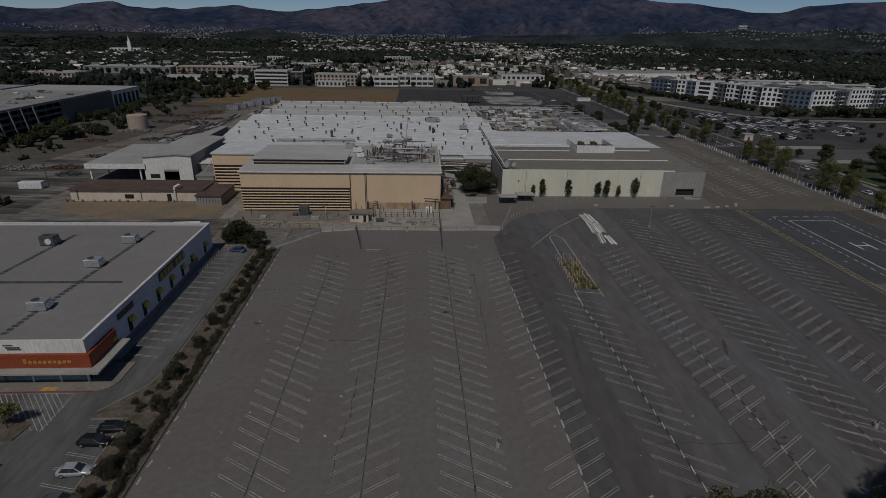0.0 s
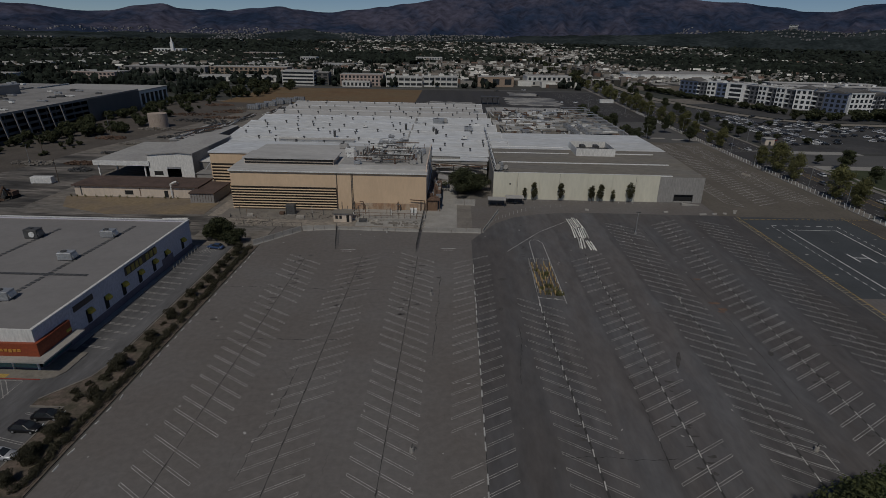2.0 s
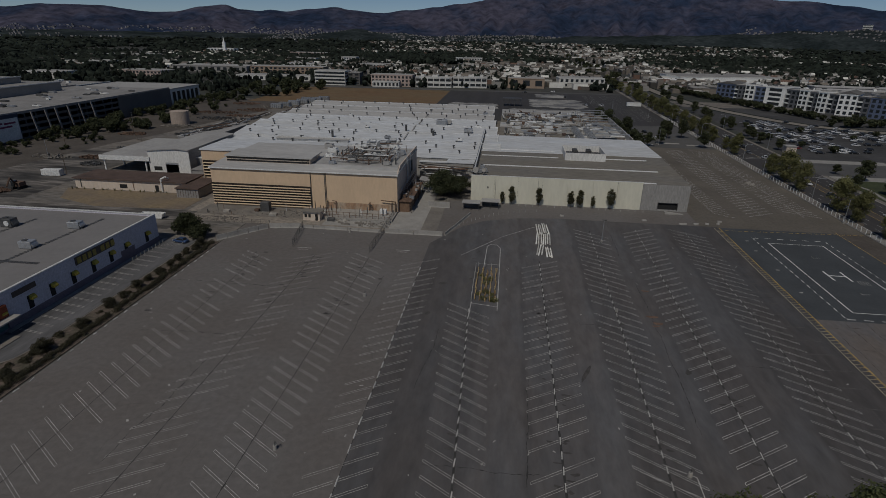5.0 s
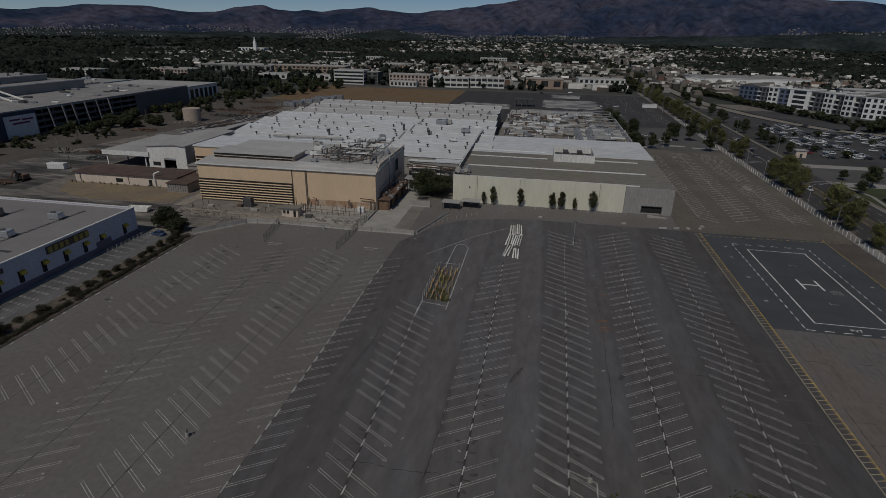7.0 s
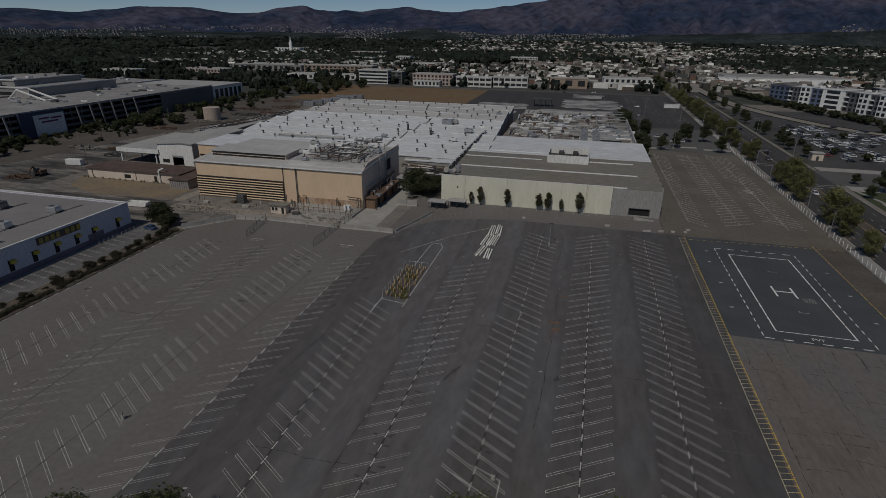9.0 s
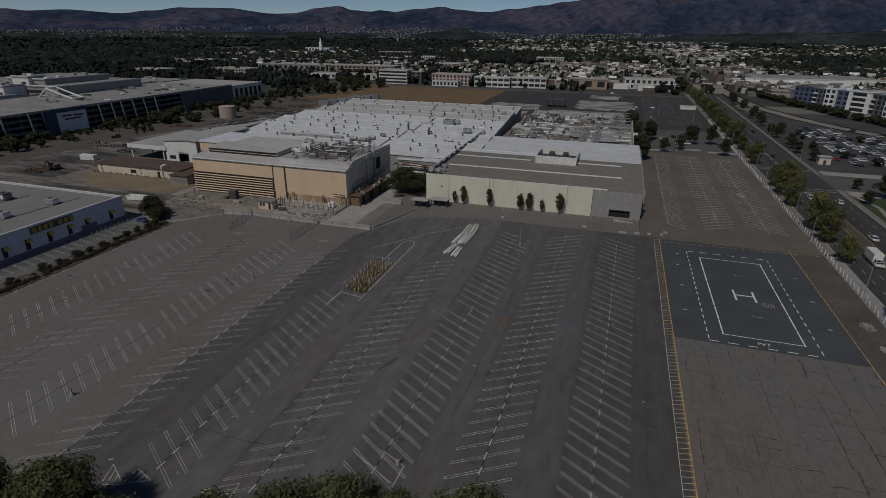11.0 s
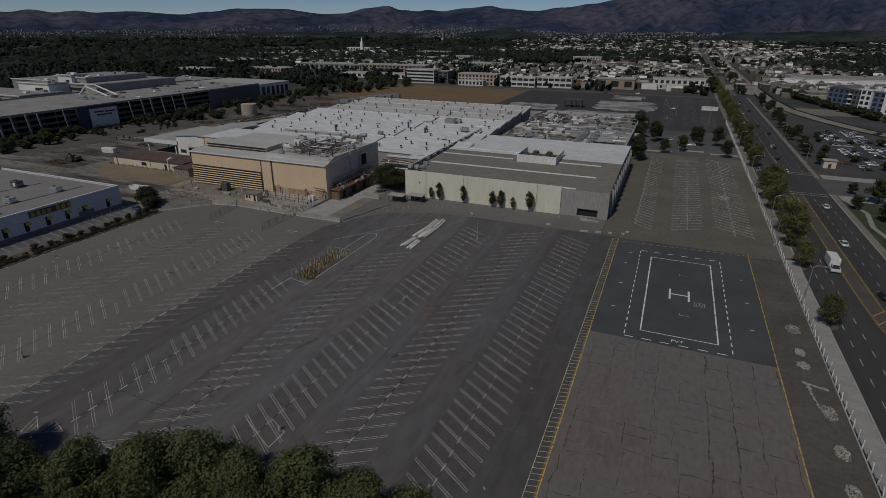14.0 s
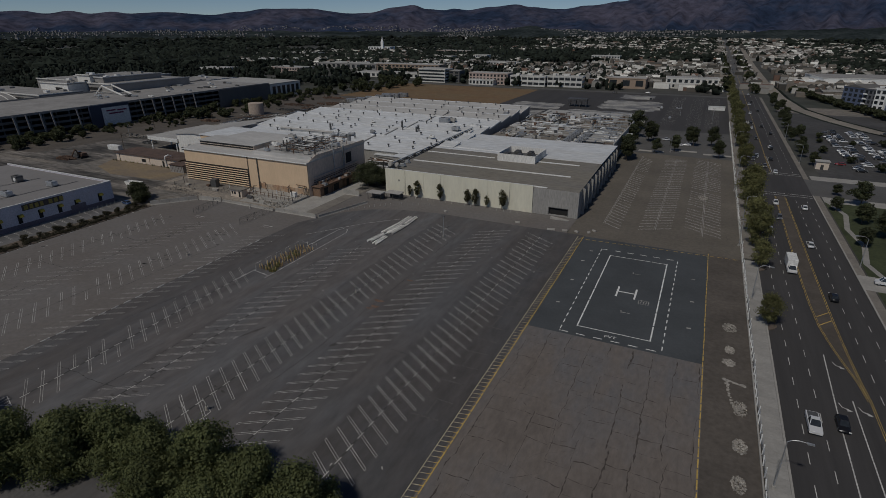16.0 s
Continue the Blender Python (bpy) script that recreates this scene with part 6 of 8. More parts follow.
for k in range(26):
    roof_unit((gx0 - rs.uniform(6, 70), 150 + rs.uniform(120, 255), 14.0), (rs.uniform(2, 6), rs.uniform(1.5, 3), rs.uniform(0.7, 1.5)), 0, "pale roof plant on the garage roof", material=rs.choice(["steel", "dark_steel", "white_metal"]))
wing = thing("garage_wing", (-232, 414, 0), "pale end wing with tall dark window bays", "building")
b = bmesh.new()
box(b, -60, 14, 0, 42, 0, 13.0)
part("wall", b, "white_wall", wing)
for k in range(6):
    b = bmesh.new()
    box(b, 14.0, 14.15, 3 + k * 6.5, 7 + k * 6.5, 3, 11)
    part("window", b, "glass", wing)
b = bmesh.new()
box(b, -60.5, 14.5, -0.5, 42.5, 13.0, 13.6)
part("roof", b, "pale_roof", wing)
for x0, x1, y0, y1, h, wl in ((-345, -280, 306, 380, 19.4, "mall_wall"), (-334, -298, 312, 366, 23.4, "mall_wall"), (-326, -310, 309, 322, 25.0, "white_wall"), (-345, -310, 290, 306, 20.0, "white_wall"), (-420, -352, 330, 420, 17, "mall_wall"), (-400, -300, 262, 294, 14.6, "mall_wall"), (-345, -296, 400, 452, 13, "mall_wall")):
    o = thing("mall_block", (x0, y0, 0), "pale flat-roofed shopping mall block", "shopping mall", "mall blocks")
    b = bmesh.new()
    box(b, 0, x1 - x0, 0, y1 - y0, 0, h)
    part("wall", b, wl, o)
    b = bmesh.new()
    box(b, -0.5, x1 - x0 + 0.5, -0.5, y1 - y0 + 0.5, h, h + 0.6)
    part("roof", b, "mall_roof", o)
    b = bmesh.new()
    box(b, x1 - x0 + 0.02, x1 - x0 + 0.5, -0.5, y1 - y0 + 0.5, h + 0.6, h + 1.2)
    box(b, -0.5, x1 - x0 + 0.02, -0.5, -0.1, h + 0.6, h + 1.2)
    part("parapet", b, "white_wall", o)
    b = bmesh.new()
    box(b, (x1 - x0) * 0.55, (x1 - x0) * 0.8, -0.15, 0, h * 0.78, h * 0.88)
    part("sign_bar", b, "dark", o)
    for k in range(5):
        b = bmesh.new()
        ux, uy = rs.uniform(3, x1 - x0 - 6), rs.uniform(3, y1 - y0 - 6)
        box(b, ux, ux + rs.uniform(2, 5), uy, uy + rs.uniform(2, 4), h + 0.6, h + rs.uniform(1.4, 2.4))
        part("roof_housing", b, rs.choice(["steel", "mall_wall", "white_metal"]), o)
vault = thing("vaulted_roof", (-345, 224, 10.0), "pale barrel-vaulted mall roof with white ribs", "roof")
b = bmesh.new()
prism(b, [(26 * math.cos(a), 6.5 * math.sin(a)) for a in [math.pi * k / 16 for k in range(17)]], "y", 0, 34)
part("shell", b, "mall_roof", vault)
for k in range(7):
    b = bmesh.new()
    pts = [(26.15 * math.cos(math.pi * j / 16), 5.4 * k + 0.4, 6.65 * math.sin(math.pi * j / 16)) for j in range(17)]
    for p, q in zip(pts, pts[1:]):
        tube(b, p, q, 0.35, 5)
    part("rib", b, "white_wall", vault)
fr = thing("skylight_frame", (-256, 296, 14.1), "white triangular skylight frame on the mall roof", "skylight")
for p, q in (((0, 0, 0), (-22, 0, 6)), ((-22, 0, 6), (-30, 0, 0)), ((0, 8, 0), (-22, 8, 6)), ((-22, 0, 6), (-22, 8, 6)), ((-30, 0, 0), (-30, 8, 0)), ((0, 0, 0), (0, 8, 0))):
    b = bmesh.new()
    tube(b, p, q, 0.6, 5)
    part("beam", b, "white_wall", fr)

# ---- the shop ----
SX, SY0, SY1, SZ = -56.0, 84.4, 143.9, 8.3
shop = thing("shop_building", (SX, SY0, 0), "big blue-grey shop with flat grey roof and orange entrance", "shop")
L = SY1 - SY0
b = bmesh.new()
box(b, -0.4, 0, 7.8, L, 1.7, SZ)
box(b, -0.4, 0, 0, 7.8, 5.9, SZ)
part("wall", b, "blue_wall", shop)
b = bmesh.new()
box(b, -0.38, 0.06, 7.8, L, 0, 1.7)
part("wall_base", b, "blue_base", shop, "dark plum base course")
b = bmesh.new()
box(b, -66, -0.4, L - 0.4, L, 0, SZ)
part("wall", b, "blue_wall", shop)
b = bmesh.new()
box(b, -66, -0.4, 0.4, L - 0.4, SZ - 0.9, SZ - 0.5)
part("roof", b, "store_roof", shop)
b = bmesh.new()
box(b, -0.45, 0.12, 0, L + 0.1, SZ, SZ + 0.18)
box(b, -66, -0.45, L - 0.5, L + 0.1, SZ, SZ + 0.18)
part("coping", b, "white_metal", shop)
b = bmesh.new()
box(b, -66, 0.0, -0.3, 0.0, 5.9, SZ + 0.1)
part("front_band", b, "white_wall", shop, "white band above the entrance")
b = bmesh.new()
box(b, -66, 0.7, -0.9, -0.3, 3.3, 5.9)
part("fascia", b, "orange", shop, "orange entrance fascia")
b = bmesh.new()
box(b, 0.02, 0.7, -0.3, 7.8, 3.3, 5.9)
part("fascia", b, "orange", shop, "orange fascia round the corner")
b = bmesh.new()
box(b, -66, 2.6, -2.6, -0.92, 3.05, 3.35)
box(b, 0.72, 2.6, -0.92, 8.6, 3.05, 3.35)
part("canopy", b, "concrete", shop, "thin pale entrance canopy")
for k in range(14):
    b = bmesh.new()
    x = -65 + k * 4.6
    box(b, x, x + 4.3, -0.2, -0.1, 0.5, 3.0)
    part("shop_window", b, "teal_glass", shop)
    b = bmesh.new()
    box(b, x + 4.3, x + 4.6, -0.3, 0.0, 0, 3.5)
    part("mullion", b, "orange" if k % 4 == 2 else "white_metal", shop)
b = bmesh.new()
box(b, -66, 0, -0.05, 0.0, 0, 0.5)
box(b, -0.3, 0.02, 0, 7.8, 0, 0.5)
part("plinth", b, "blue_base", shop)
b = bmesh.new()
box(b, -0.2, -0.1, 0.2, 7.6, 0.5, 3.5)
part("shop_window", b, "teal_glass", shop)
for k in range(10):
    b = bmesh.new()
    box(b, -10.2 + k * 0.8, -9.6 + k * 0.8, -1.0, -0.9, 4.3 - (0.15 if k % 3 == 1 else 0), 4.8 if k else 5.1)
    part("sign_bar", b, "sign_amber", shop, "small amber sign bar")
for x0, x1, z0, z1 in ((-13.2, -11.6, 7.35, 7.55), (-12.9, -10.6, 6.9, 7.15), (-12.7, -10.4, 6.55, 6.8)):
    b = bmesh.new()
    box(b, x0, x1, -0.36, -0.3, z0, z1)
    part("sign_bar", b, "sign_brown", shop, "small dark sign bar on white")
AWN = [91.2, 98.6, 104.6, 111.0, 117.6, 124.0, 130.0, 138.8]
for y in AWN:
    yy = y - SY0
    b = bmesh.new()
    box(b, 0.0, 0.05, yy - 0.85, yy + 0.45, 1.9, 4.9)
    wi = part("window", b, "dark", shop, "tall dark window panel")
    b = bmesh.new()
    prism(b, [(0.05, 4.9), (0.05, 4.0), (0.3, 3.85), (0.85, 3.95), (0.8, 4.35), (0.45, 4.75)], "y", yy - 0.4, yy + 0.9)
    part("awning", b, "yellow", shop, "small yellow half-round awning")
b = bmesh.new()
box(b, 0.0, 0.12, 94.6 - SY0, 100.6 - SY0, 6.1, 7.3)
part("sign_panel", b, "sign_brown", shop)
b = bmesh.new()
box(b, 0.0, 0.14, 112.2 - SY0, 125.6 - SY0, 5.8, 7.8)
part("sign_board", b, "sign_brown", shop, "dark brown sign board")
y = 112.6
for k, wd in enumerate((1.5, 1.4, 1.4, 1.3, 0, 1.5, 1.5, 1.6)):
    if wd:
        b = bmesh.new()
        box(b, 0.14, 0.3, y + 0.15 - SY0, y + wd - 0.15 - SY0, 6.1, 7.5)
        part("sign_block", b, "sign_olive", shop, "tall dull yellow sign block")
    y += (wd or 0.9) + 0.3
for y, wd in ((127.5, 5.5),):
    b = bmesh.new()
    box(b, 0.0, 0.08, y - SY0, y + wd - SY0, 0.1, 3.2)
    part("loading_door", b, "blue_base", shop)
for k in range(9):
    o = thing("post_bollard", (-54.2, 129.0 + 1.7 * k, 0.03), "short white steel bollard by a shop wall", "bollard", "shop bollards")
    b = bmesh.new()
    tube(b, (0, 0, 0), (0, 0, 1.0), 0.11, 8)
    part("post", b, "concrete", o)
wb = thing("white_skip", (-70.5, 163.0, 0.05), "long white open steel skip behind the shop", "skip", "skips", 6)
b = bmesh.new()
prism(b, [(-3.9, 1.7), (-3.3, 0.25), (3.3, 0.25), (3.9, 1.7), (3.7, 1.7), (3.2, 0.4), (-3.2, 0.4), (-3.7, 1.7)], "y", -1.2, 1.2)
part("body", b, "white_metal", wb)
for y in (-1.25, 1.15):
    b = bmesh.new()
    prism(b, [(-3.9, 1.75), (-3.3, 0.2), (3.3, 0.2), (3.9, 1.75)], "y", y, y + 0.1)
    part("side_plate", b, "white_metal", wb)
for x in (-2.5, 0, 2.5):
    b = bmesh.new()
    box(b, x - 0.1, x + 0.1, -1.1, 1.1, -0.02, 0.25)
    part("skid", b, "dark_steel", wb)
# rooftop of the shop: units and dark walkway pads
for x, y in ((-70.6, 96.4), (-71.4, 116.4), (-70.6, 131.2), (-90.0, 102.0)):
    roof_unit((x, y, SZ - 0.5), (3.2, 2.3, 1.9), 4, "pale rooftop air unit on the shop roof", material="steel")
o = roof_unit((-88.8, 129.5, SZ - 0.5), (3.4, 2.4, 2.4), 0, "dark rooftop unit with a round white fan", material="dark_steel")
b = bmesh.new()
tube(b, (0.4, -1.35, 1.2), (0.4, -1.2, 1.2), 0.75, 14)
part("fan", b, "white_metal", o)
pads = thing("walkway_pads", (-67.5, 83.5, SZ - 0.48), "dark rubber walkway pads laid across the shop roof", "roof pads")
b = bmesh.new()
box(b, -0.5, 0.5, -0.42, 0.42, 0, 0.05)
pad = to_mesh("pad", b, "dark_steel")
for k in range(42):
    same_part("pad", pad, pads, pose(-3.6 + 0.061 * k, 4 + 1.25 * k, 0, 0, 0, 4))
for k in range(27):
    same_part("pad", pad, pads, pose(-22 + 1.25 * k * 0.85, 24.5 + 0.1 * k * 0, 0, 0, 0, 90))
for k in range(29):
    same_part("pad", pad, pads, pose(-22 + 0.098 * k, 18 + 1.22 * k, 0, 0, 0, 4))
b = bmesh.new()
prism(b, [(-122, 81.4), (-54.6, 81.4), (-52.4, 82.2), (-51.6, 84.0), (-51.6, 90), (-56, 90), (-56, 84.0), (-122, 84.0)], "z", 0.03, 0.18)
setting("pavement_shop_walk", b, "concrete_old", "pale concrete walk round the shop entrance")
b = bmesh.new()
box(b, -56, -54.8, 91, 146, 0.03, 0.17)
setting("pavement_shop_side_walk", b, "walk", "narrow concrete walk along the shop wall")
b = bmesh.new()
box(b, -122, -54.6, 81.28, 81.4, 0.031, 0.17)
setting("pavement_red_kerb", b, "red_kerb", "red-painted kerb before the shop entrance")
b = bmesh.new()
box(b, -63.5, -60.9, 81.5, 82.6, 0.181, 0.186)
setting("marking_kerb_ramp", b, "paint_yellow", "yellow tactile kerb ramp")
b = bmesh.new()
for k in range(17):
    strip(b, (-54.4, 92.5 + k * 2.9), (-48.4, 91.5 + k * 2.9), 0.11, 0.05)
    strip(b, (-54.4, 92.9 + k * 2.9), (-48.4, 91.9 + k * 2.9), 0.11, 0.05)
for k in range(16):
    x1 = -66.0 + k * 0.92
    f = min(1.0, (-57.0 - x1 + 8.2) / 8.2)
    strip(b, (x1 - 8.2, 80.9), (x1 - 8.2 + 8.2 * f, 80.9 - 9.2 * f), 0.14, 0.05)
strip(b, (-57.3, 80.9), (-57.3, 71.4), 0.13, 0.056)
strip(b, (-76, 80.9), (-57.3, 80.9), 0.13, 0.06)
for k in range(5):
    for o2 in (0, 0.4):
        strip(b, (-50.6, 60.8 + 2.9 * k + o2), (-44.6, 59.4 + 2.9 * k + o2), 0.11, 0.05)
for k in range(4):
    strip(b, (-75, 62 + 2.9 * k), (-63, 62 + 2.9 * k), 0.11, 0.05)
for k in range(5):
    strip(b, (-53.5 + k * 0.9, 140.5), (-51.5 + k * 0.9, 144.5), 0.13, 0.05)
setting("marking_shop_stalls", b, "paint_faint", "white stall lines and hatching beside the shop", fix=False)
b = bmesh.new()
prism(b, [(-45.4, 56), (-39.0, 56), (-39.0, 146), (-44.9, 146), (-44.9, 88), (-46.2, 82.5), (-51.0, 76), (-51.0, 74.2), (-45.4, 74.2)], "z", 0, 0.2)
setting("pavement_hedge_bed", b, "mulch", "concrete-kerbed planting bed between two car parks")
b = bmesh.new()
prism(b, [(-45.1, 56.3), (-39.3, 56.3), (-39.3, 145.7), (-44.6, 145.7), (-44.6, 88), (-45.9, 82.3), (-50.6, 75.9), (-50.6, 74.5), (-45.1, 74.5)], "z", 0.2, 0.24)
setting("ground_hedge_mulch", b, "mulch", "brown mulch in the planting bed")
kerb("pavement_lot_edge_kerb", -38.98, -38.6, 56, 146, 0.16, "mulch", "dirty kerb at the lot edge")
b = bmesh.new()
for x0, x1, y0, y1 in ((-45.6, -45.35, 56, 74.2), (-51.0, -45.6, 74.0, 74.25), (-45.15, -44.85, 88, 146)):
    box(b, x0, x1, y0, y1, 0, 0.27)
prism(b, [(-51.1, 76.0), (-50.85, 75.9), (-46.05, 82.4), (-44.85, 88.0), (-45.15, 88.0), (-46.35, 82.6)], "z", 0, 0.27)
setting("pavement_bed_kerb", b, "concrete_old", "pale concrete kerb along the planting bed")
edge_row = thing("edge_stop_row", (-37.9, 58.0, 0.04), "broken pale concrete wheel stops along a hedge", "wheel stops")
rs = random.Random(52)
for i in range(27):
    if rs.random() < 0.85:
        same_part("wheel_stop", me_stop, edge_row, pose(rs.uniform(-0.15, 0.15), 3.2 * i, 0, 0, 0, rs.uniform(-12, 12)) @ Matrix.Diagonal((0.8, rs.uniform(0.35, 0.7), 0.8, 1)))
b = bmesh.new()
prism(b, [(-66.5, 69.5), (-60.0, 69.5), (-59.5, 73), (-61.5, 74.5), (-66.5, 74.0)], "z", 0.03, 0.18)
setting("pavement_tree_island", b, "mulch", "planted kerbed island in the shop car park")


# ---- plants ----
def leaf_mesh(name, seed, blobs, count, leaf, material, flat_bottom=None, loose=0.0):
    """Many small leaves gathered in clumps. blobs: (x, y, z, radius, squash)."""
    g = np.random.RandomState(seed)
    wts = np.array([r * r for _, _, _, r, _ in blobs])
    pick = g.choice(len(blobs), count, p=wts / wts.sum())
    bl = np.array(blobs)
    d = g.normal(size=(count, 3))
    d /= np.linalg.norm(d, axis=1)[:, None]
    rad = bl[pick, 3] * (0.55 - 0.2 * loose + (0.5 + 0.45 * loose) * g.random_sample(count) ** 0.6)
    wob = 1 + 0.22 * np.sin(d[:, 0] * 5 + pick) * np.cos(d[:, 1] * 4 + pick * 2)
    c = bl[pick, :3] + d * (rad * wob)[:, None] * np.stack([np.ones(count), np.ones(count), bl[pick, 4]], 1)
    if flat_bottom is not None:
        c[:, 2] = np.maximum(c[:, 2], flat_bottom + g.random_sample(count) * leaf)
    u = g.normal(size=(count, 3))
    n_ = d + (0.7 if loose < 0.9 else 0.38) * g.normal(size=(count, 3))
    u -= n_ * (np.sum(u * n_, 1) / np.sum(n_ * n_, 1))[:, None]
    u /= np.linalg.norm(u, axis=1)[:, None]
    w = np.cross(n_, u)
    w /= np.linalg.norm(w, axis=1)[:, None]
    s = leaf * (0.6 + 0.8 * g.random_sample(count))
    u, w = u * s[:, None], w * (s * 0.6)[:, None]
    v = np.stack([c - u, c + w, c + u, c - w], 1).reshape(-1, 3)
    me = bpy.data.meshes.new(name)
    me.from_pydata(v.tolist(), [], np.arange(count * 4).reshape(-1, 4).tolist())
    me.materials.append(M[material])
    return me


def crown_blobs(rs, rx, zc, rz, k, size, wild=False):
    out = []
    for i in range(k):
        a, r, h = rs.uniform(0, 6.283), math.sqrt(rs.random()), rs.uniform(-1, 1)
        f = math.sqrt(max(0.05, 1 - h * h))
        out.append((rx * r * f * math.cos(a) * 0.85, rx * r * f * math.sin(a) * 0.85, zc + rz * h * 0.85, size * (rs.uniform(0.35, 1.5) if wild else rs.uniform(0.7, 1.25)), rs.uniform(0.7, 1.0)))
    if wild:
        out = [(x * (1.12 - 0.42 * (z - zc) / rz), y * (1.12 - 0.42 * (z - zc) / rz), z, r, q) for x, y, z, r, q in out]
        out = [(x * (1 + 0.45 * math.sin(z * 1.7 + y)), y * (1 + 0.35 * math.cos(z * 1.3 + x)), z, r, q) for x, y, z, r, q in out]
    return out


def make_tree(name, seed, height, rx, trunk, blobs_n, blob, count, leaf, material, label, group, base=0.3, category="tree", loose=0.0):
    rs = random.Random(seed)
    o = new(name)
    tagged(o, label, category, group)
    zc, rz = height * (1 + base) / 2, height * (1 - base) / 2
    blobs = crown_blobs(rs, rx, zc, rz, blobs_n, blob, loose > 0.9)
    b = bmesh.new()
    bend = [Vector((0, 0, -0.1)), Vector((rs.uniform(-0.2, 0.2), rs.uniform(-0.2, 0.2), height * base * 0.6)), Vector((rs.uniform(-0.4, 0.4), rs.uniform(-0.4, 0.4), height * 0.6))]
    tube(b, bend[0], bend[1], trunk, 7, trunk * 0.75)
    tube(b, bend[1], bend[2], trunk * 0.75, 7, trunk * 0.35)
    for bx, by, bz, br, _ in blobs[:9]:
        st = bend[1].lerp(bend[2], rs.uniform(0.1, 0.8))
        tube(b, st, (bx, by, bz), trunk * 0.35, 5, trunk * 0.1)
    part("trunk", b, "bark", o)
    ob = new("crown", leaf_mesh("crown", seed, blobs, count, leaf, material, loose=loose))
    ob.parent = o
    return o


def plant_all(proto, spots):
    """Sets the first at its spot and copies of it at the others: (x, y, z, scale, turn, stretch)."""
    for i, (x, y, z, s, a, k) in enumerate(spots):
        m = pose(x, y, z, 0, 0, a) @ Matrix.Diagonal((s, s, s * k, 1))
        if i:
            copy_thing(proto, m)
    x, y, z, s, a, k = spots[0]
    proto.matrix_basis = pose(x, y, z, 0, 0, a) @ Matrix.Diagonal((s, s, s * k, 1))


# slim ragged trees against the warehouse wall
wall_a = make_tree("wall_tree", 1, 7.2, 1.25, 0.12, 46, 0.48, 3600, 0.13, "leaf_wall", "narrow ragged dark green tree against a cream wall", "wall trees", 0.12, loose=0.88)
plant_all(wall_a, [(47.0, 198.2, 0.04, 1.0, 10, 1.0), (56.9, 198.2, 0.04, 0.95, 80, 1.03), (71.6, 198.2, 0.04, 1.05, 200, 0.92), (43.6, 198.3, 0.04, 0.65, 140, 1.05)])
wall_b = make_tree("wall_tree", 2, 7.9, 1.4, 0.14, 50, 0.5, 4000, 0.13, "leaf_wall", "narrow ragged dark green tree against a cream wall", "wall trees", 0.14, loose=0.88)
plant_all(wall_b, [(82.4, 198.1, 0.04, 1.0, 0, 1.0), (68.4, 198.2, 0.04, 0.9, 120, 0.9), (76.2, 198.2, 0.04, 0.62, 60, 1.0)])
# leafy tree in the passage, bush clump at the hedge end
big = make_tree("passage_tree", 3, 11.0, 5.2, 0.3, 60, 1.4, 22000, 0.2, "leaf_dark", "broad dark green tree filling a factory passage", "yard trees", 0.16, loose=1.2)
plant_all(big, [(20.6, 205.0, 0.1, 1.2, 0, 0.72), (26.0, 208.5, 0.1, 0.85, 120, 0.72)])
clump = make_tree("hedge_tree", 4, 6.2, 4.2, 0.2, 26, 1.6, 5200, 0.3, "leaf_dark", "dense dark green shrub tree at the hedge end", "shrub trees", 0.08)
plant_all(clump, [(-50.2, 150.0, 0.04, 1.0, 0, 1.0), (-45.0, 147.5, 0.2, 0.75, 90, 0.85), (-53.5, 152.0, 0.04, 0.6, 30, 1.1)])
isl = make_tree("island_tree", 8, 5.0, 2.2, 0.12, 16, 0.9, 1100, 0.22, "leaf_dry", "small thin yellowing tree on a car park island", "island trees", 0.3)
plant_all(isl, [(-62.5, 72.3, 0.18, 1.0, 0, 1.0)])

# clipped round shrubs and the dark hedge
sh = make_tree("round_shrub", 5, 2.7, 1.55, 0.08, 26, 0.6, 4200, 0.11, "hedge", "rounded dark olive shrub in a mulched bed", "round shrubs", 0.0, "shrub")
spots = []
rs = random.Random(12)
for y, s in ((58.0, 1.2), (62.1, 1.5), (64.0, 1.0), (67.5, 1.35), (69.9, 1.1), (76.3, 1.35), (85.2, 1.75), (95.2, 1.3), (104.0, 1.35), (108.5, 0.9), (113.8, 1.4), (118.0, 1.1), (121.8, 1.2), (126.5, 1.0), (130.7, 1.3), (135.5, 1.1), (139.0, 1.3), (142.5, 1.4)):
    spots.append((-42.1 + rs.uniform(-0.5, 0.5), y, 0.2, s * 0.66, rs.uniform(0, 360), rs.uniform(0.78, 0.95)))
plant_all(sh, spots)
rs = random.Random(44)
cover = make_tree("ground_cover", 6, 0.75, 1.5, 0.05, 14, 0.5, 900, 0.12, "hedge", "low spreading brown-green ground cover in a planting bed", "ground cover", 0.0, "shrub")
plant_all(cover, [(-44.0 + rs.uniform(-0.4, 1.4) - (2.0 if 76 < y < 82 else 0), y + rs.uniform(-0.6, 0.6), 0.22, rs.uniform(0.55, 1.0), rs.uniform(0, 360), rs.uniform(0.7, 1.1)) for y in (57.5, 60, 65.5, 68.8, 72.5, 76.8, 78.4, 80.2, 82, 84.6, 88, 91.5, 97.5, 101, 106.5, 111, 116, 124, 128.8, 133)])
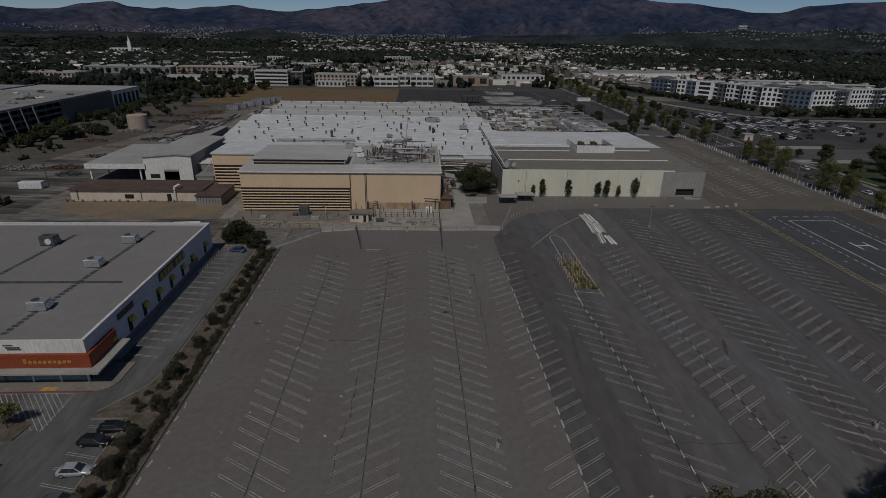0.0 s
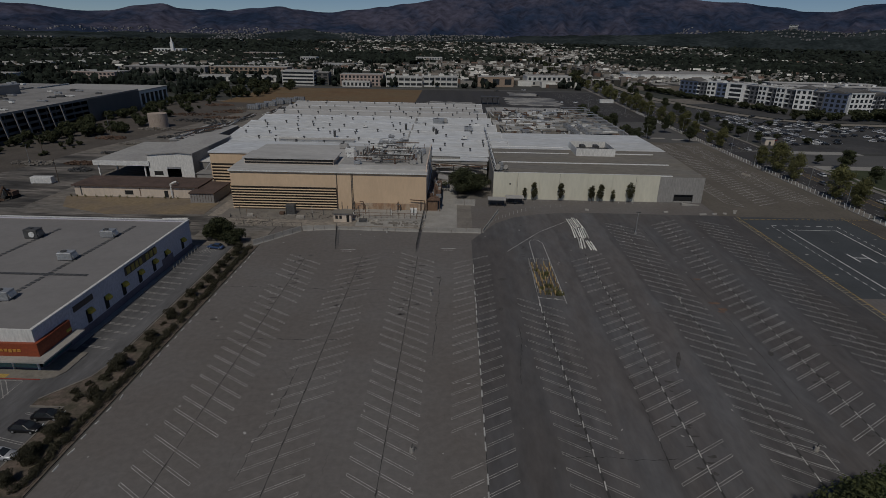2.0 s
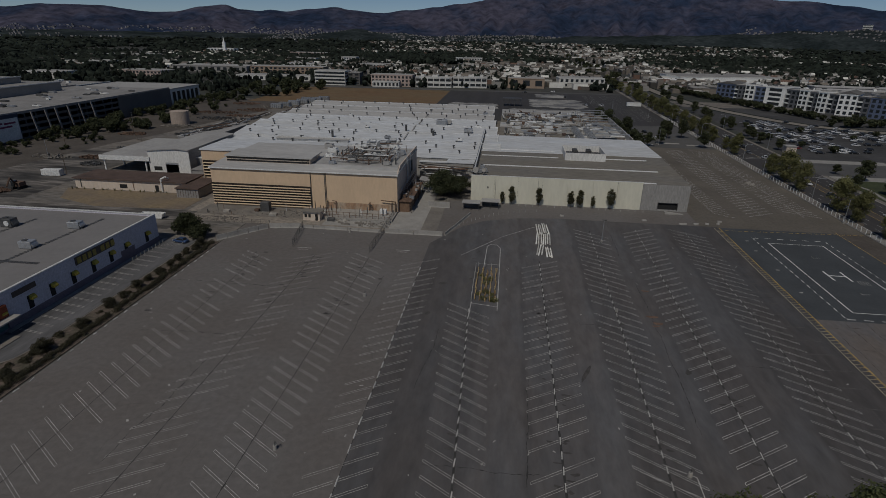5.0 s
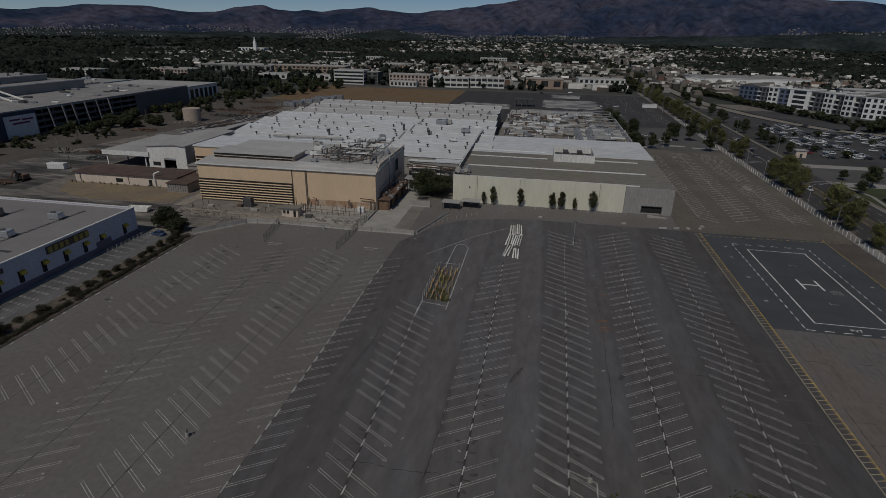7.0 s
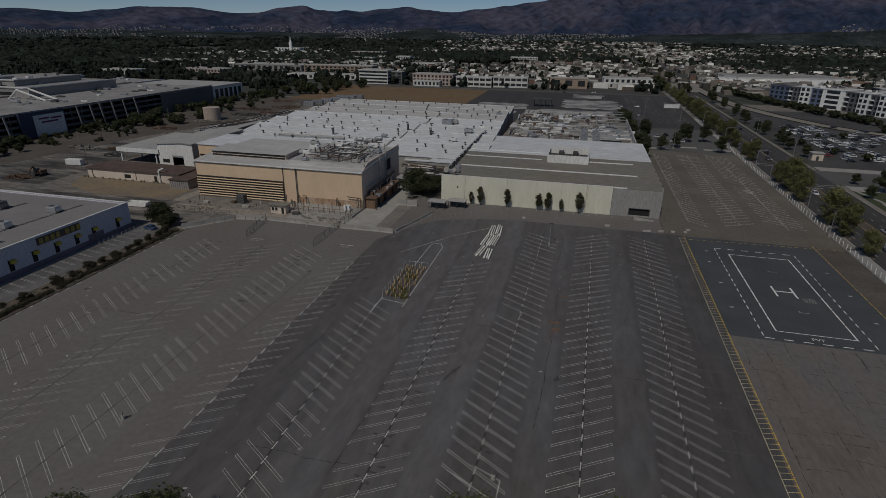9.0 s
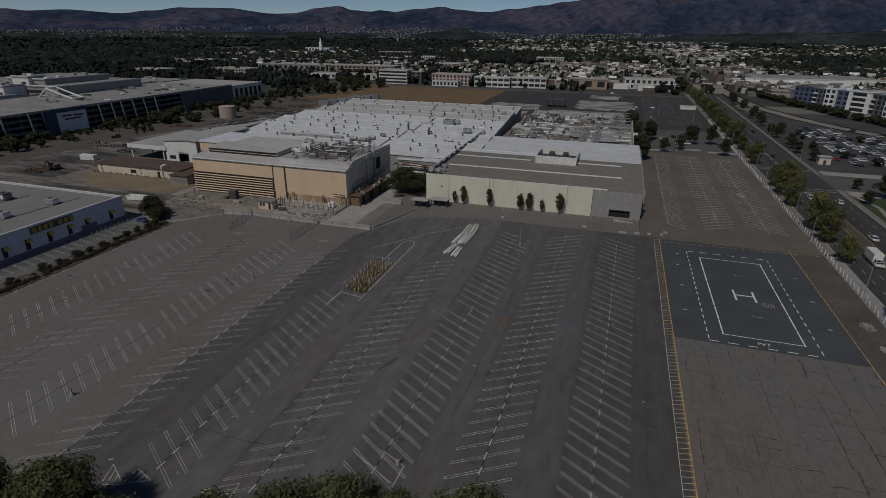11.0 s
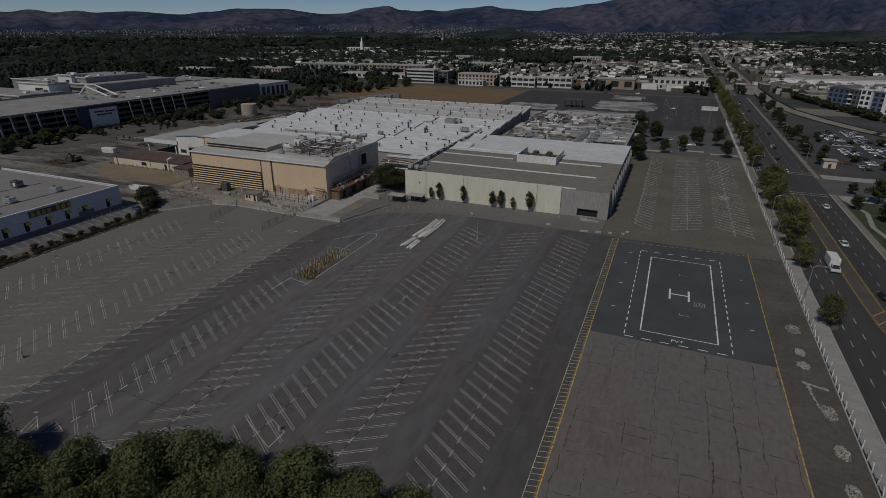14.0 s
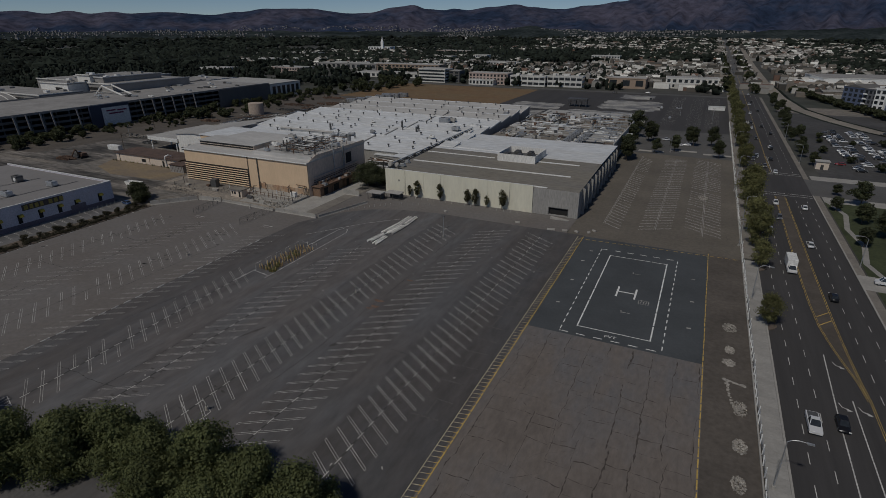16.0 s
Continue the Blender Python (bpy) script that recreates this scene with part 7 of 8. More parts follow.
for y0, y1 in ((56.5, 101), (101.6, 145)):
    o = new("hedge")
    tagged(o, "low dark dense hedge along a kerb", "hedge", "hedges")
    o.location = (-39.9, y0, 0.22)
    n_ = int((y1 - y0) / 0.8)
    blobs = [(rs.uniform(-0.5, 0.35), (k + 0.5) * 0.8, 0.42 + rs.uniform(-0.08, 0.08), 0.68 * rs.uniform(0.85, 1.15), 0.75) for k in range(n_)]
    ob = new("foliage", leaf_mesh("foliage", 50 + int(y0), blobs, n_ * 200, 0.12, "hedge", 0.0))
    ob.parent = o
    b = bmesh.new()
    for k in range(n_):
        tube(b, (0, (k + 0.5) * 0.8, -0.05), (0, (k + 0.5) * 0.8, 0.6), 0.05, 4)
    part("stems", b, "bark", o)

# large trees at the southern edge
fg_a = make_tree("edge_tree", 11, 9.9, 4.5, 0.3, 90, 1.15, 31000, 0.19, "leaf", "large full olive-green tree at the lot edge", "edge trees", 0.05, loose=1.9)
fg_b = make_tree("edge_tree", 12, 9.5, 4.4, 0.28, 84, 1.1, 30000, 0.19, "leaf", "large full olive-green tree at the lot edge", "edge trees", 0.05, loose=1.9)
plant_all(fg_a, [(27.5, 42.0, 0.05, 1.0, 0, 1.02), (48.0, 42.5, 0.05, 1.05, 130, 0.96), (66.5, 50.0, 0.05, 1.1, 250, 0.98), (79.5, 54.0, 0.05, 1.0, 60, 0.95), (96.0, 56.5, 0.05, 1.0, 20, 0.95)])
plant_all(fg_b, [(37.0, 44.0, 0.05, 1.2, 0, 0.99), (58.5, 46.0, 0.05, 1.0, 90, 1.04), (72.4, 54.2, 0.05, 1.1, 200, 1.00), (87.4, 55.4, 0.05, 1.15, 40, 1.02), (104.5, 57.0, 0.05, 1.05, 150, 0.95), (111.5, 55.0, 0.05, 0.9, 150, 0.89), (83.5, 50.5, 0.05, 1.0, 300, 0.87), (92.0, 51.5, 0.05, 0.95, 10, 0.87)])

# avenue trees and island trees
av = make_tree("avenue_tree", 21, 10.4, 3.1, 0.22, 54, 0.95, 4600, 0.25, "leaf_dry", "tall thin yellow-green street tree beside a sidewalk", "avenue trees", 0.12, loose=1.6)
rs = random.Random(3)
AVENUE = ((146, 0.78, 0.9), (181, 0.85, 0.9), (197, 1.10, 1.0), (208.5, 1.32, 0.95), (237, 1.15, 1.0), (252, 1.42, 0.92), (266, 0.90, 1.0), (309, 1.09, 1.0), (323, 0.67, 1.0), (345, 0.92, 1.0), (362, 1.26, 1.0), (385, 0.92, 1.0), (404, 1.05, 1.0), (430, 1.09, 1.0), (448, 1.01, 1.0), (464, 1.30, 1.0), (482, 1.01, 1.0), (500, 1.09, 1.0), (530, 1.09, 0.9), (548, 1.26, 1.0), (565, 1.09, 0.9), (600, 1.09, 0.9), (640, 1.09, 0.9), (690, 1.18, 0.9), (740, 1.18, 0.9))
plant_all(av, [(165.0 + rs.uniform(-0.3, 0.5), y, 0.1, s, rs.uniform(0, 360), k) for y, s, k in AVENUE])
for y, s, k in AVENUE[:12]:
    b = bmesh.new()
    prism(b, [(164.9, y - 3.4), (166.0, y - 2.6), (166.7, y - 1.2), (166.7, y + 1.2), (166.0, y + 2.6), (164.9, y + 3.4)], "z", 0, 0.17)
    setting("pavement_tree_well", b, "mulch", "kerbed tree well bulging into the avenue")
dk = make_tree("lot_tree", 22, 10.0, 2.9, 0.2, 34, 0.9, 3000, 0.3, "leaf_dark", "dark green tree with a bare trunk in a car park", "lot trees", 0.28, loose=1.2)
plant_all(dk, [(x, y, 0.05, s, rs.uniform(0, 360), k) for x, y, s, k in ((123.7, 324.8, 0.85, 0.95), (132.8, 333, 0.95, 0.95), (138.9, 353.2, 1, 1.1), (141.5, 352, 0.9, 1.2), (150.6, 355.2, 1.05, 1.1), (154.3, 324.6, 0.95, 1), (117.1, 355.4, 1.15, 1.05), (119.5, 361, 0.9, 1.1), (112.5, 300, 1.2, 0.95), (110.8, 308, 1.3, 0.95), (107, 366, 1.5, 1), (110, 342, 1.2, 1), (106, 395, 1.4, 0.9),
      (197, 272.8, 0.6, 0.8), (203, 261, 1.2, 0.8), (193.5, 249, 0.7, 0.8), (199, 236, 1, 0.75), (195, 211, 0.8, 0.8), (203, 222, 1.2, 0.8), (195.5, 328, 0.79, 0.85), (193.5, 347, 0.83, 0.85), (194.5, 360, 0.79, 0.8), (196, 372, 0.86, 0.8), (193, 394, 0.86, 0.9), (191.8, 405, 0.79, 0.9), (199, 410, 0.94, 0.8), (193.5, 440, 0.86, 0.9), (196, 456, 1.01, 0.8), (194, 477, 0.79, 1), (199, 492, 1.01, 0.8), (195, 520, 0.86, 1), (200, 540, 1.01, 0.8), (195, 562, 0.94, 1), (198, 590, 1.08, 0.8), (215, 240, 1.2, 0.85), (224, 225, 1.3, 0.85), (212, 200, 1.1, 0.85), (225, 255, 1.2, 0.85), (236, 245, 1.3, 0.85), (262, 262, 1.4, 0.85), (285, 258, 1.4, 0.85))])
# dark tree belts beyond the yard and round the car park
bt = make_tree("belt_tree", 23, 10.0, 4.6, 0.25, 18, 2.0, 640, 0.98, "leaf_dark", "dark green tree in a belt round the site", "belt trees", 0.15)
spots = []
rs = random.Random(14)
for k in range(190):
    y = rs.uniform(165, 478)
    d = rs.random() ** 1.6 * (22 if y < 250 else 38)
    spots.append((-213 + d, y, 0.02, rs.uniform(0.25, 0.68) * (0.5 if 236 < y < 276 else 1.0), rs.uniform(0, 360), rs.uniform(0.65, 1.15)))
for k in range(30):
    spots.append((rs.uniform(-215, -150), rs.uniform(480, 600), 0.02, rs.uniform(0.5, 1.0), rs.uniform(0, 360), rs.uniform(0.8, 1.2)))
HEDGE_LINE = [(222, 692), (236, 608), (251, 553), (266, 500), (280, 462), (303, 438)]
for (x0, y0), (x1, y1) in zip(HEDGE_LINE, HEDGE_LINE[1:]):
    n_ = int(math.hypot(x1 - x0, y1 - y0) / 5.0)
    for k in range(n_):
        f = k / n_
        spots.append((x0 + (x1 - x0) * f + rs.uniform(-2.5, 2.5), y0 + (y1 - y0) * f, 0.02, rs.uniform(0.5, 0.85), rs.uniform(0, 360), 0.8))
for k in range(26):
    spots.append((275 + 6.0 * k + rs.uniform(-3, 3), 428 + rs.uniform(-6, 4), 0.02, rs.uniform(0.6, 1.1), rs.uniform(0, 360), 0.85))
for k in range(12):
    spots.append((rs.uniform(200, 330), rs.uniform(310, 420), 0.02, rs.uniform(0.3, 0.5), rs.uniform(0, 360), 0.9))
for k in range(26):
    y = 655 + 900 * (k / 25) ** 1.4
    for x in (161.5, 186.5):
        spots.append((x + rs.uniform(-1.5, 1.5), y + rs.uniform(-6, 6), 0.02, rs.uniform(0.55, 1.0), rs.uniform(0, 360), rs.uniform(0.9, 1.4)))
plant_all(bt, spots)
b = bmesh.new()
for x0, x1, y in ((115, 128, 327), (131, 144, 334), (147, 160.5, 330)):
    box(b, x0, x1, y, y + 3.0, 0.03, 0.2)
setting("pavement_islands", b, "concrete", "kerbed concrete tree islands")


# ---- vehicles ----
def make_car(paint, label, kind="car", L=4.6, W=1.8, H=1.45, group="parked cars"):
    o = new("car" if kind == "car" else kind)
    tagged(o, label, "car" if kind == "car" else kind.replace("_", " "), group)
    h, hw = L / 2, W / 2
    b = bmesh.new()
    prof = [(-h, 0.35), (-h + 0.1, 0.25), (h - 0.1, 0.25), (h, 0.4), (h - 0.05, 0.72), (h - 1.1, 0.88), (-h + 0.75, 0.92), (-h, 0.85)]
    if kind == "pickup_truck":
        prof = [(-h, 0.4), (h, 0.4), (h, 0.95), (h - 1.3, 1.1), (-h, 1.1)]
    if kind in ("van", "box_truck"):
        prof = [(-h, 0.45), (h, 0.45), (h, 1.0), (h - 0.9, 1.25), (-h, 1.25)]
    if kind == "car":
        rings = []
        for f, w, zb, zt in ((-1.0, 0.72, 0.42, 0.70), (-0.97, 0.86, 0.30, 0.86), (-0.86, 0.95, 0.24, 0.93), (-0.6, 1.0, 0.22, 0.95), (0.0, 1.0, 0.22, 0.93), (0.42, 1.0, 0.22, 0.90), (0.7, 0.97, 0.24, 0.82), (0.9, 0.9, 0.27, 0.73), (0.975, 0.78, 0.33, 0.64), (1.0, 0.6, 0.40, 0.56)):
            zm = zb + (zt - zb) * 0.62
            rings.append([b.verts.new((x * hw * w, f * h, z)) for x, z in ((-0.88, zb), (-1.0, zb + 0.1 * (zt - zb)), (-1.0, zm), (-0.86, zt), (0.86, zt), (1.0, zm), (1.0, zb + 0.1 * (zt - zb)), (0.88, zb))])
        for p, q in zip(rings, rings[1:]):
            for i in range(8):
                b.faces.new((p[i], p[(i + 1) % 8], q[(i + 1) % 8], q[i]))
        b.faces.new(rings[0][::-1])
        b.faces.new(rings[-1])
        bmesh.ops.recalc_face_normals(b, faces=b.faces[:])
        for f in b.faces:
            f.smooth = True
    else:
        prism(b, prof, "x", -hw, hw)
        bmesh.ops.bevel(b, geom=[e for e in b.edges if e.calc_length() > 1.2], offset=0.07, segments=2, affect="EDGES")
    part("body", b, paint, o)
    b = bmesh.new()
    cab = [(-h + 0.45, 0.88), (-h + 1.0, H), (h - 2.0, H), (h - 1.15, 0.86)]
    if kind == "pickup_truck":
        cab = [(-0.5, 1.08), (-0.3, H), (h - 2.2, H), (h - 1.35, 1.05)]
    if kind == "van":
        cab = [(-h + 0.02, 1.2), (-h + 0.1, H), (h - 1.6, H), (h - 0.9, 1.2)]
    if kind == "box_truck":
        cab = [(h - 2.2, 1.2), (h - 2.2, 2.1), (h - 1.2, 2.1), (h - 0.6, 1.2)]
    lo, hi = [cab[0], cab[3]], [cab[1], cab[2]]
    low = [b.verts.new((x * hw * 0.9, lo[i][0], lo[i][1])) for i, x in ((0, -1), (0, 1), (1, 1), (1, -1))]
    top = [b.verts.new((x * hw * 0.7, hi[i][0], hi[i][1])) for i, x in ((0, -1), (0, 1), (1, 1), (1, -1))]
    for i in range(4):
        b.faces.new((low[i], low[(i + 1) % 4], top[(i + 1) % 4], top[i]))
    b.faces.new(top)
    corners = [(Vector(p.co), Vector(q.co)) for p, q in zip(low, top)]
    part("cabin_glass", b, "glass", o)
    b = bmesh.new()
    zt = cab[1][1]
    box(b, -hw * 0.71, hw * 0.71, cab[1][0] + 0.02, cab[2][0] - 0.02, zt - 0.03, zt + 0.05)
    bmesh.ops.bevel(b, geom=b.edges[:], offset=0.03, segments=1, affect="EDGES")
    for p, q in corners:
        tube(b, p, q, 0.055, 5)
    part("cabin_roof", b, paint, o)
    if kind == "box_truck":
        b = bmesh.new()
        box(b, -hw * 1.08, hw * 1.08, -h - 0.3, h - 2.4, 1.0, H)
        bmesh.ops.bevel(b, geom=b.edges[:], offset=0.05, segments=1, affect="EDGES")
        part("cargo_box", b, "white_metal", o)
    if kind == "pickup_truck":
        b = bmesh.new()
        box(b, -hw * 0.82, hw * 0.82, -h + 0.15, -0.7, 1.1, 1.115)
        part("bed", b, "dark_steel", o)
    b = bmesh.new()
    tube(b, (-0.11, 0, 0), (0.11, 0, 0), 0.33, 12)
    tyre = to_mesh("wheel", b, "rubber")
    b = bmesh.new()
    tube(b, (-0.125, 0, 0), (0.125, 0, 0), 0.2, 8)
    rim = to_mesh("rim", b, "steel")
    for sx in (-1, 1):
        for sy in (-h + 0.85, h - 0.9):
            same_part("rim", rim, same_part("wheel", tyre, o, pose(sx * (hw - 0.1), sy, 0.33)), pose(0, 0, 0))
    for sx in (-1, 1):
        b = bmesh.new()
        box(b, sx * hw * 0.75 - 0.2, sx * hw * 0.75 + 0.2, h - 0.08, h + 0.02, 0.55, 0.7)
        part("headlight", b, "white_metal", o)
    return o


protos = [make_car(PAINTS[i], lab) for i, lab in enumerate(("white parked car", "silver sedan parked on asphalt", "black car parked on asphalt", "dark grey parked car", "dark red parked car", "dark blue parked car"))]
for p, lab in zip(protos, ("white car standing on an asphalt car park", "silver sedan standing on an asphalt car park", "black car standing on an asphalt car park", "dark grey car standing on an asphalt car park", "dark red car standing on an asphalt car park", "dark blue car standing on an asphalt car park")):
    p["label"] = lab
park = [[] for _ in protos]
park[1].append((-47.0, 62.9, 0.03, -88))
park[2] += [(-47.6, 68.7, 0.03, -92), (-46.2, 71.6, 0.03, -86)]
park[3] += [(-60.5, 63.6, 0.03, -90), (-46.0, 57.6, 0.03, -90)]
park[5].append((-49.5, 144.0, 0.03, 80))
rs = random.Random(19)
for row in range(7):
    for k in range(28):
        if rs.random() < (0.95 if row < 2 else 0.72 if row < 5 else 0.4):
            x = 217.0 + row * 14.0 + rs.uniform(-0.4, 0.4)
            if 322 + k * 4.4 + row * 3 > 438 - max(0.0, x - 245) * 0.75:
                continue
            for dx in (-2.7, 2.7):
                if rs.random() < 0.62:
                    park[rs.choice([0, 0, 0, 0, 1, 1, 2, 2, 2, 3, 3])].append((x + dx, 322 + k * 4.4 + rs.uniform(-0.3, 0.3) + row * 3, 0.03, rs.choice([88, -90])))
for x, y, a in ((112, 505, 10), (125, 508, 80), (122, 452, 0), (134, 350, 90), (138, 352, 90), (126, 364, 90), (132, 372, 20), (98, 560, 0), (90, 610, 90), (60, 598, 90)):
    park[rs.choice([0, 1, 2])].append((x, y, 0.3 if x < 112 else 0.04, a))
# traffic standing on the avenue
for k in range(22):
    y = 300 + 1200 * rs.random() ** 1.6
    x, a = rs.choice([(169.0, 180), (172.3, 180), (174.6, 180), (178.2, 0), (180.0, 0)])
    park[rs.choice([0, 0, 1, 2, 2, 3])].append((x, y, 0.03, a))
for i, x, y, a in ((0, 180.2, 205, 0), (0, 183.4, 247, 0), (2, 180.6, 166.5, 0), (2, 173.9, 112.2, 180), (0, 174.3, 250, 180), (3, 174.0, 231, 180), (2, 180.5, 362, 0), (2, 183.4, 411, 0), (0, 173.9, 430, 180), (2, 171.6, 335, 180), (3, 170.2, 329, 180), (0, 176, 501, 180), (1, 170.0, 214.9, 180), (0, 177.5, 560, 180), (2, 182, 520, 0), (1, 180, 640, 0)):
    park[i].append((x, y, 0.03, a))
for i, p in enumerate(protos):
    park[i] = park[i] or [(208.0, 330.0 + i, 0.03, 90)]
    for j, (x, y, z, a) in enumerate(park[i]):
        if j:
            copy_thing(p, pose(x, y, z, 0, 0, a))
    x, y, z, a = park[i][0]
    p.matrix_basis = pose(x, y, z, 0, 0, a)
pk = make_car(PAINTS[0], "white pickup truck with an open bed on the avenue", "pickup_truck", 5.7, 1.95, 1.85, "traffic")
pk.matrix_basis = pose(169.4, 110.2, 0.03, 0, 0, 180)
tr = make_car(PAINTS[0], "white box truck with a tall cargo body on the avenue", "box_truck", 8.2, 2.3, 3.4, "traffic")
tr.matrix_basis = pose(172.9, 183.0, 0.03, 0, 0, 180)
vn = make_car(PAINTS[0], "white passenger van standing on a driveway", "van", 5.4, 1.95, 2.1, "traffic")
vn.matrix_basis = pose(194.5, 181.0, 0.15, 0, 0, 84)
b = bmesh.new()
box(b, 189.0, 204, 176, 186, 0.0, 0.152)
setting("pavement_driveway", b, "walk", "pale concrete driveway off the avenue")
b = bmesh.new()
pts = [(192.5, 262), (196, 245), (193.6, 228), (195.5, 212), (193.0, 196), (195, 187)]
for p, q in zip(pts, pts[1:]):
    strip(b, p, q, 1.6, 0.05)
setting("pavement_garden_path", b, "walk", "curving pale garden path across a lawn", fix=False)

# ---- avenue edge: sidewalk slabs, fence, lamps ----
b = bmesh.new()
box(b, -1.62, 1.62, -1.49, 1.49, -0.15, 0)
slab_me = to_mesh("slab", b, "walk")
walkw = thing("sidewalk", (162.9, 0, 0.15), "pale concrete sidewalk slabs beside the avenue", "sidewalk")
walkw["kind"] = "structure"
for k in range(10, 62):
    if k * 3.0 < 186:
        same_part("slab", slab_me, walkw, pose(0, k * 3.0, 0))
b = bmesh.new()
box(b, 161.3, 164.55, -200, 28.4, 0, 0.15)
setting("pavement_sidewalk_south", b, "walk", "pale concrete sidewalk beside the avenue")
fence = thing("timber_fence", (161.1, 60, 0.04), "leaning white-posted mesh fence beside the sidewalk", "fence")
b = bmesh.new()
box(b, -0.09, 0.09, -0.09, 0.09, 0, 1.9)
post = to_mesh("post", b, "paint_bright")
rs = random.Random(8)
for k in range(150):
    same_part("post", post, fence, pose(rs.uniform(-0.1, 0.1), k * 2.6, 0, rs.uniform(-3, 3), rs.uniform(-12, 4), 0))
for z in (0.5, 1.2, 1.75):
    b = bmesh.new()
    tube(b, (0, 0, z), (0, 389, z), 0.025, 4)
    part("rail", b, "steel", fence)
b = bmesh.new()
box(b, -0.35, -0.1, 0, 389, 0, 0.25)
part("footing", b, "concrete", fence)


def street_lamp(x, y, side=1):
    o = thing("street_lamp", (x, y, 0.15), "grey steel street lamp with a curved arm", "street lamp", "street lamps")
    b = bmesh.new()
    tube(b, (0, 0, -0.1), (0, 0, 8.6), 0.13, 8, 0.08)
    part("pole", b, "steel", o)
    b = bmesh.new()
    pr = [(0, 0, 8.5), (0.5 * side, 0, 9.0), (1.4 * side, 0, 9.2), (2.5 * side, 0, 9.15)]
    for p, q in zip(pr, pr[1:]):
        tube(b, p, q, 0.06, 6)
    part("arm", b, "steel", o)
    b = bmesh.new()
    box(b, min(2.3 * side, 3.2 * side), max(2.3 * side, 3.2 * side), -0.18, 0.18, 9.02, 9.2)
    part("lamp_head", b, "steel", o)
    b = bmesh.new()
    tube(b, (0, 0, -0.12), (0, 0, 0.35), 0.28, 8)
    part("base", b, "concrete", o)


for y in (92, 158, 222, 290, 356, 422):
    street_lamp(162.2, y)
for y in (128, 192, 330, 400):
    street_lamp(190.6, y, -1)
hut = thing("lot_hut", (198.5, 322, 0.03), "small beige hut at the edge of a car park", "hut")
b = bmesh.new()
box(b, -2.6, 2.6, -2, 2, 0, 3.6)
part("wall", b, "cream_pink", hut)
b = bmesh.new()
box(b, -3.0, 3.0, -2.4, 2.4, 3.6, 3.9)
part("roof", b, "pale_roof", hut)
b = bmesh.new()
box(b, -0.6, 0.6, -2.06, -2.0, 0, 2.2)
part("door", b, "dark_steel", hut)
# lamp poles of the lots
for x, y, h in ((74.5, 164.2, 7.0), (131, 330, 9.0), (160.3, 196, 8.5), (128, 470, 10), (150, 440, 10), (-170, 235, 9), (-187, 322, 9), (160.4, 262, 8.5)):
    o = thing("lot_lamp_pole", (x, y, 0.04), "pale steel car park lamp pole on a concrete base", "lamp pole", "lot lamps")
    b = bmesh.new()
    tube(b, (0, 0, 0.5), (0, 0, h), 0.1, 8, 0.07)
    part("pole", b, "steel", o)
    b = bmesh.new()
    tube(b, (0, 0, -0.02), (0, 0, 0.6), 0.32, 10)
    part("base", b, "concrete", o)
    b = bmesh.new()
    box(b, -0.7, 0.7, -0.16, 0.16, h, h + 0.16)
    part("lamp_head", b, "dark_steel", o)
# broken lamp bases boxed in white paint
for x, y in ((71.2, 119.0), (11.9, 66.5), (72.9, 69.3), (12.5, 118.0), (-3.0, 160.0)):
    o = thing("lamp_base", (x, y, 0.05), "broken concrete lamp base with a stub and a fallen bracket", "lamp base", "lamp bases")
    b = bmesh.new()
    tube(b, (0, 0, -0.02), (0, 0, 0.75), 0.34, 10, 0.3)
    part("plinth", b, "concrete", o)
    b = bmesh.new()
    tube(b, (0, 0, 0.7), (0.1, 0.05, 1.5), 0.08, 6)
    tube(b, (0.1, 0.05, 1.5), (0.5, -0.3, 1.3), 0.06, 6)
    part("stub", b, "dark_steel", o)

# ---- stored poles and the rusty pen ----
for gx, gy, n_, ln, ang in ((57.0, 172.6, 6, 8.5, 92), (56.9, 163.4, 7, 8.8, 87), (55.5, 154.0, 3, 8.2, 84), (58.0, 152.4, 3, 7.0, 92)):
    o = thing("pole_stack", (gx, gy, 0.05), "stack of fat white-painted poles lying on asphalt", "pole stack", "pole stacks", ang)
    rs = random.Random(int(gy))
    for k in range(n_):
        b = bmesh.new()
        z = 0.3
        y = (k - (n_ - 1) / 2) * 0.66 + rs.uniform(-0.1, 0.1)
        u_, v_ = rs.uniform(-0.7, 0.7), rs.uniform(-0.12, 0.12)
        tube(b, (-ln / 2 + u_, y - v_, z), (ln / 2 + u_, y + v_, z), 0.23, 9, 0.19)
        part("pole", b, "pole_paint", o)
    for x in (-ln * 0.3, ln * 0.3):
        b = bmesh.new()
        box(b, x - 0.12, x + 0.12, -n_ * 0.36, n_ * 0.36, -0.01, 0.1)
        part("bearer", b, "bark", o)
rs = random.Random(61)
b = bmesh.new()
tube(b, (0, 0, 0), (0, 0, 1.05), 0.11, 6)
post_me = to_mesh("post", b, "yellow_rail")
b = bmesh.new()
tube(b, (0, 0, 1.05), (0, 0, 1.2), 0.13, 6)
cap_me = to_mesh("cap", b, "ladder_paint")
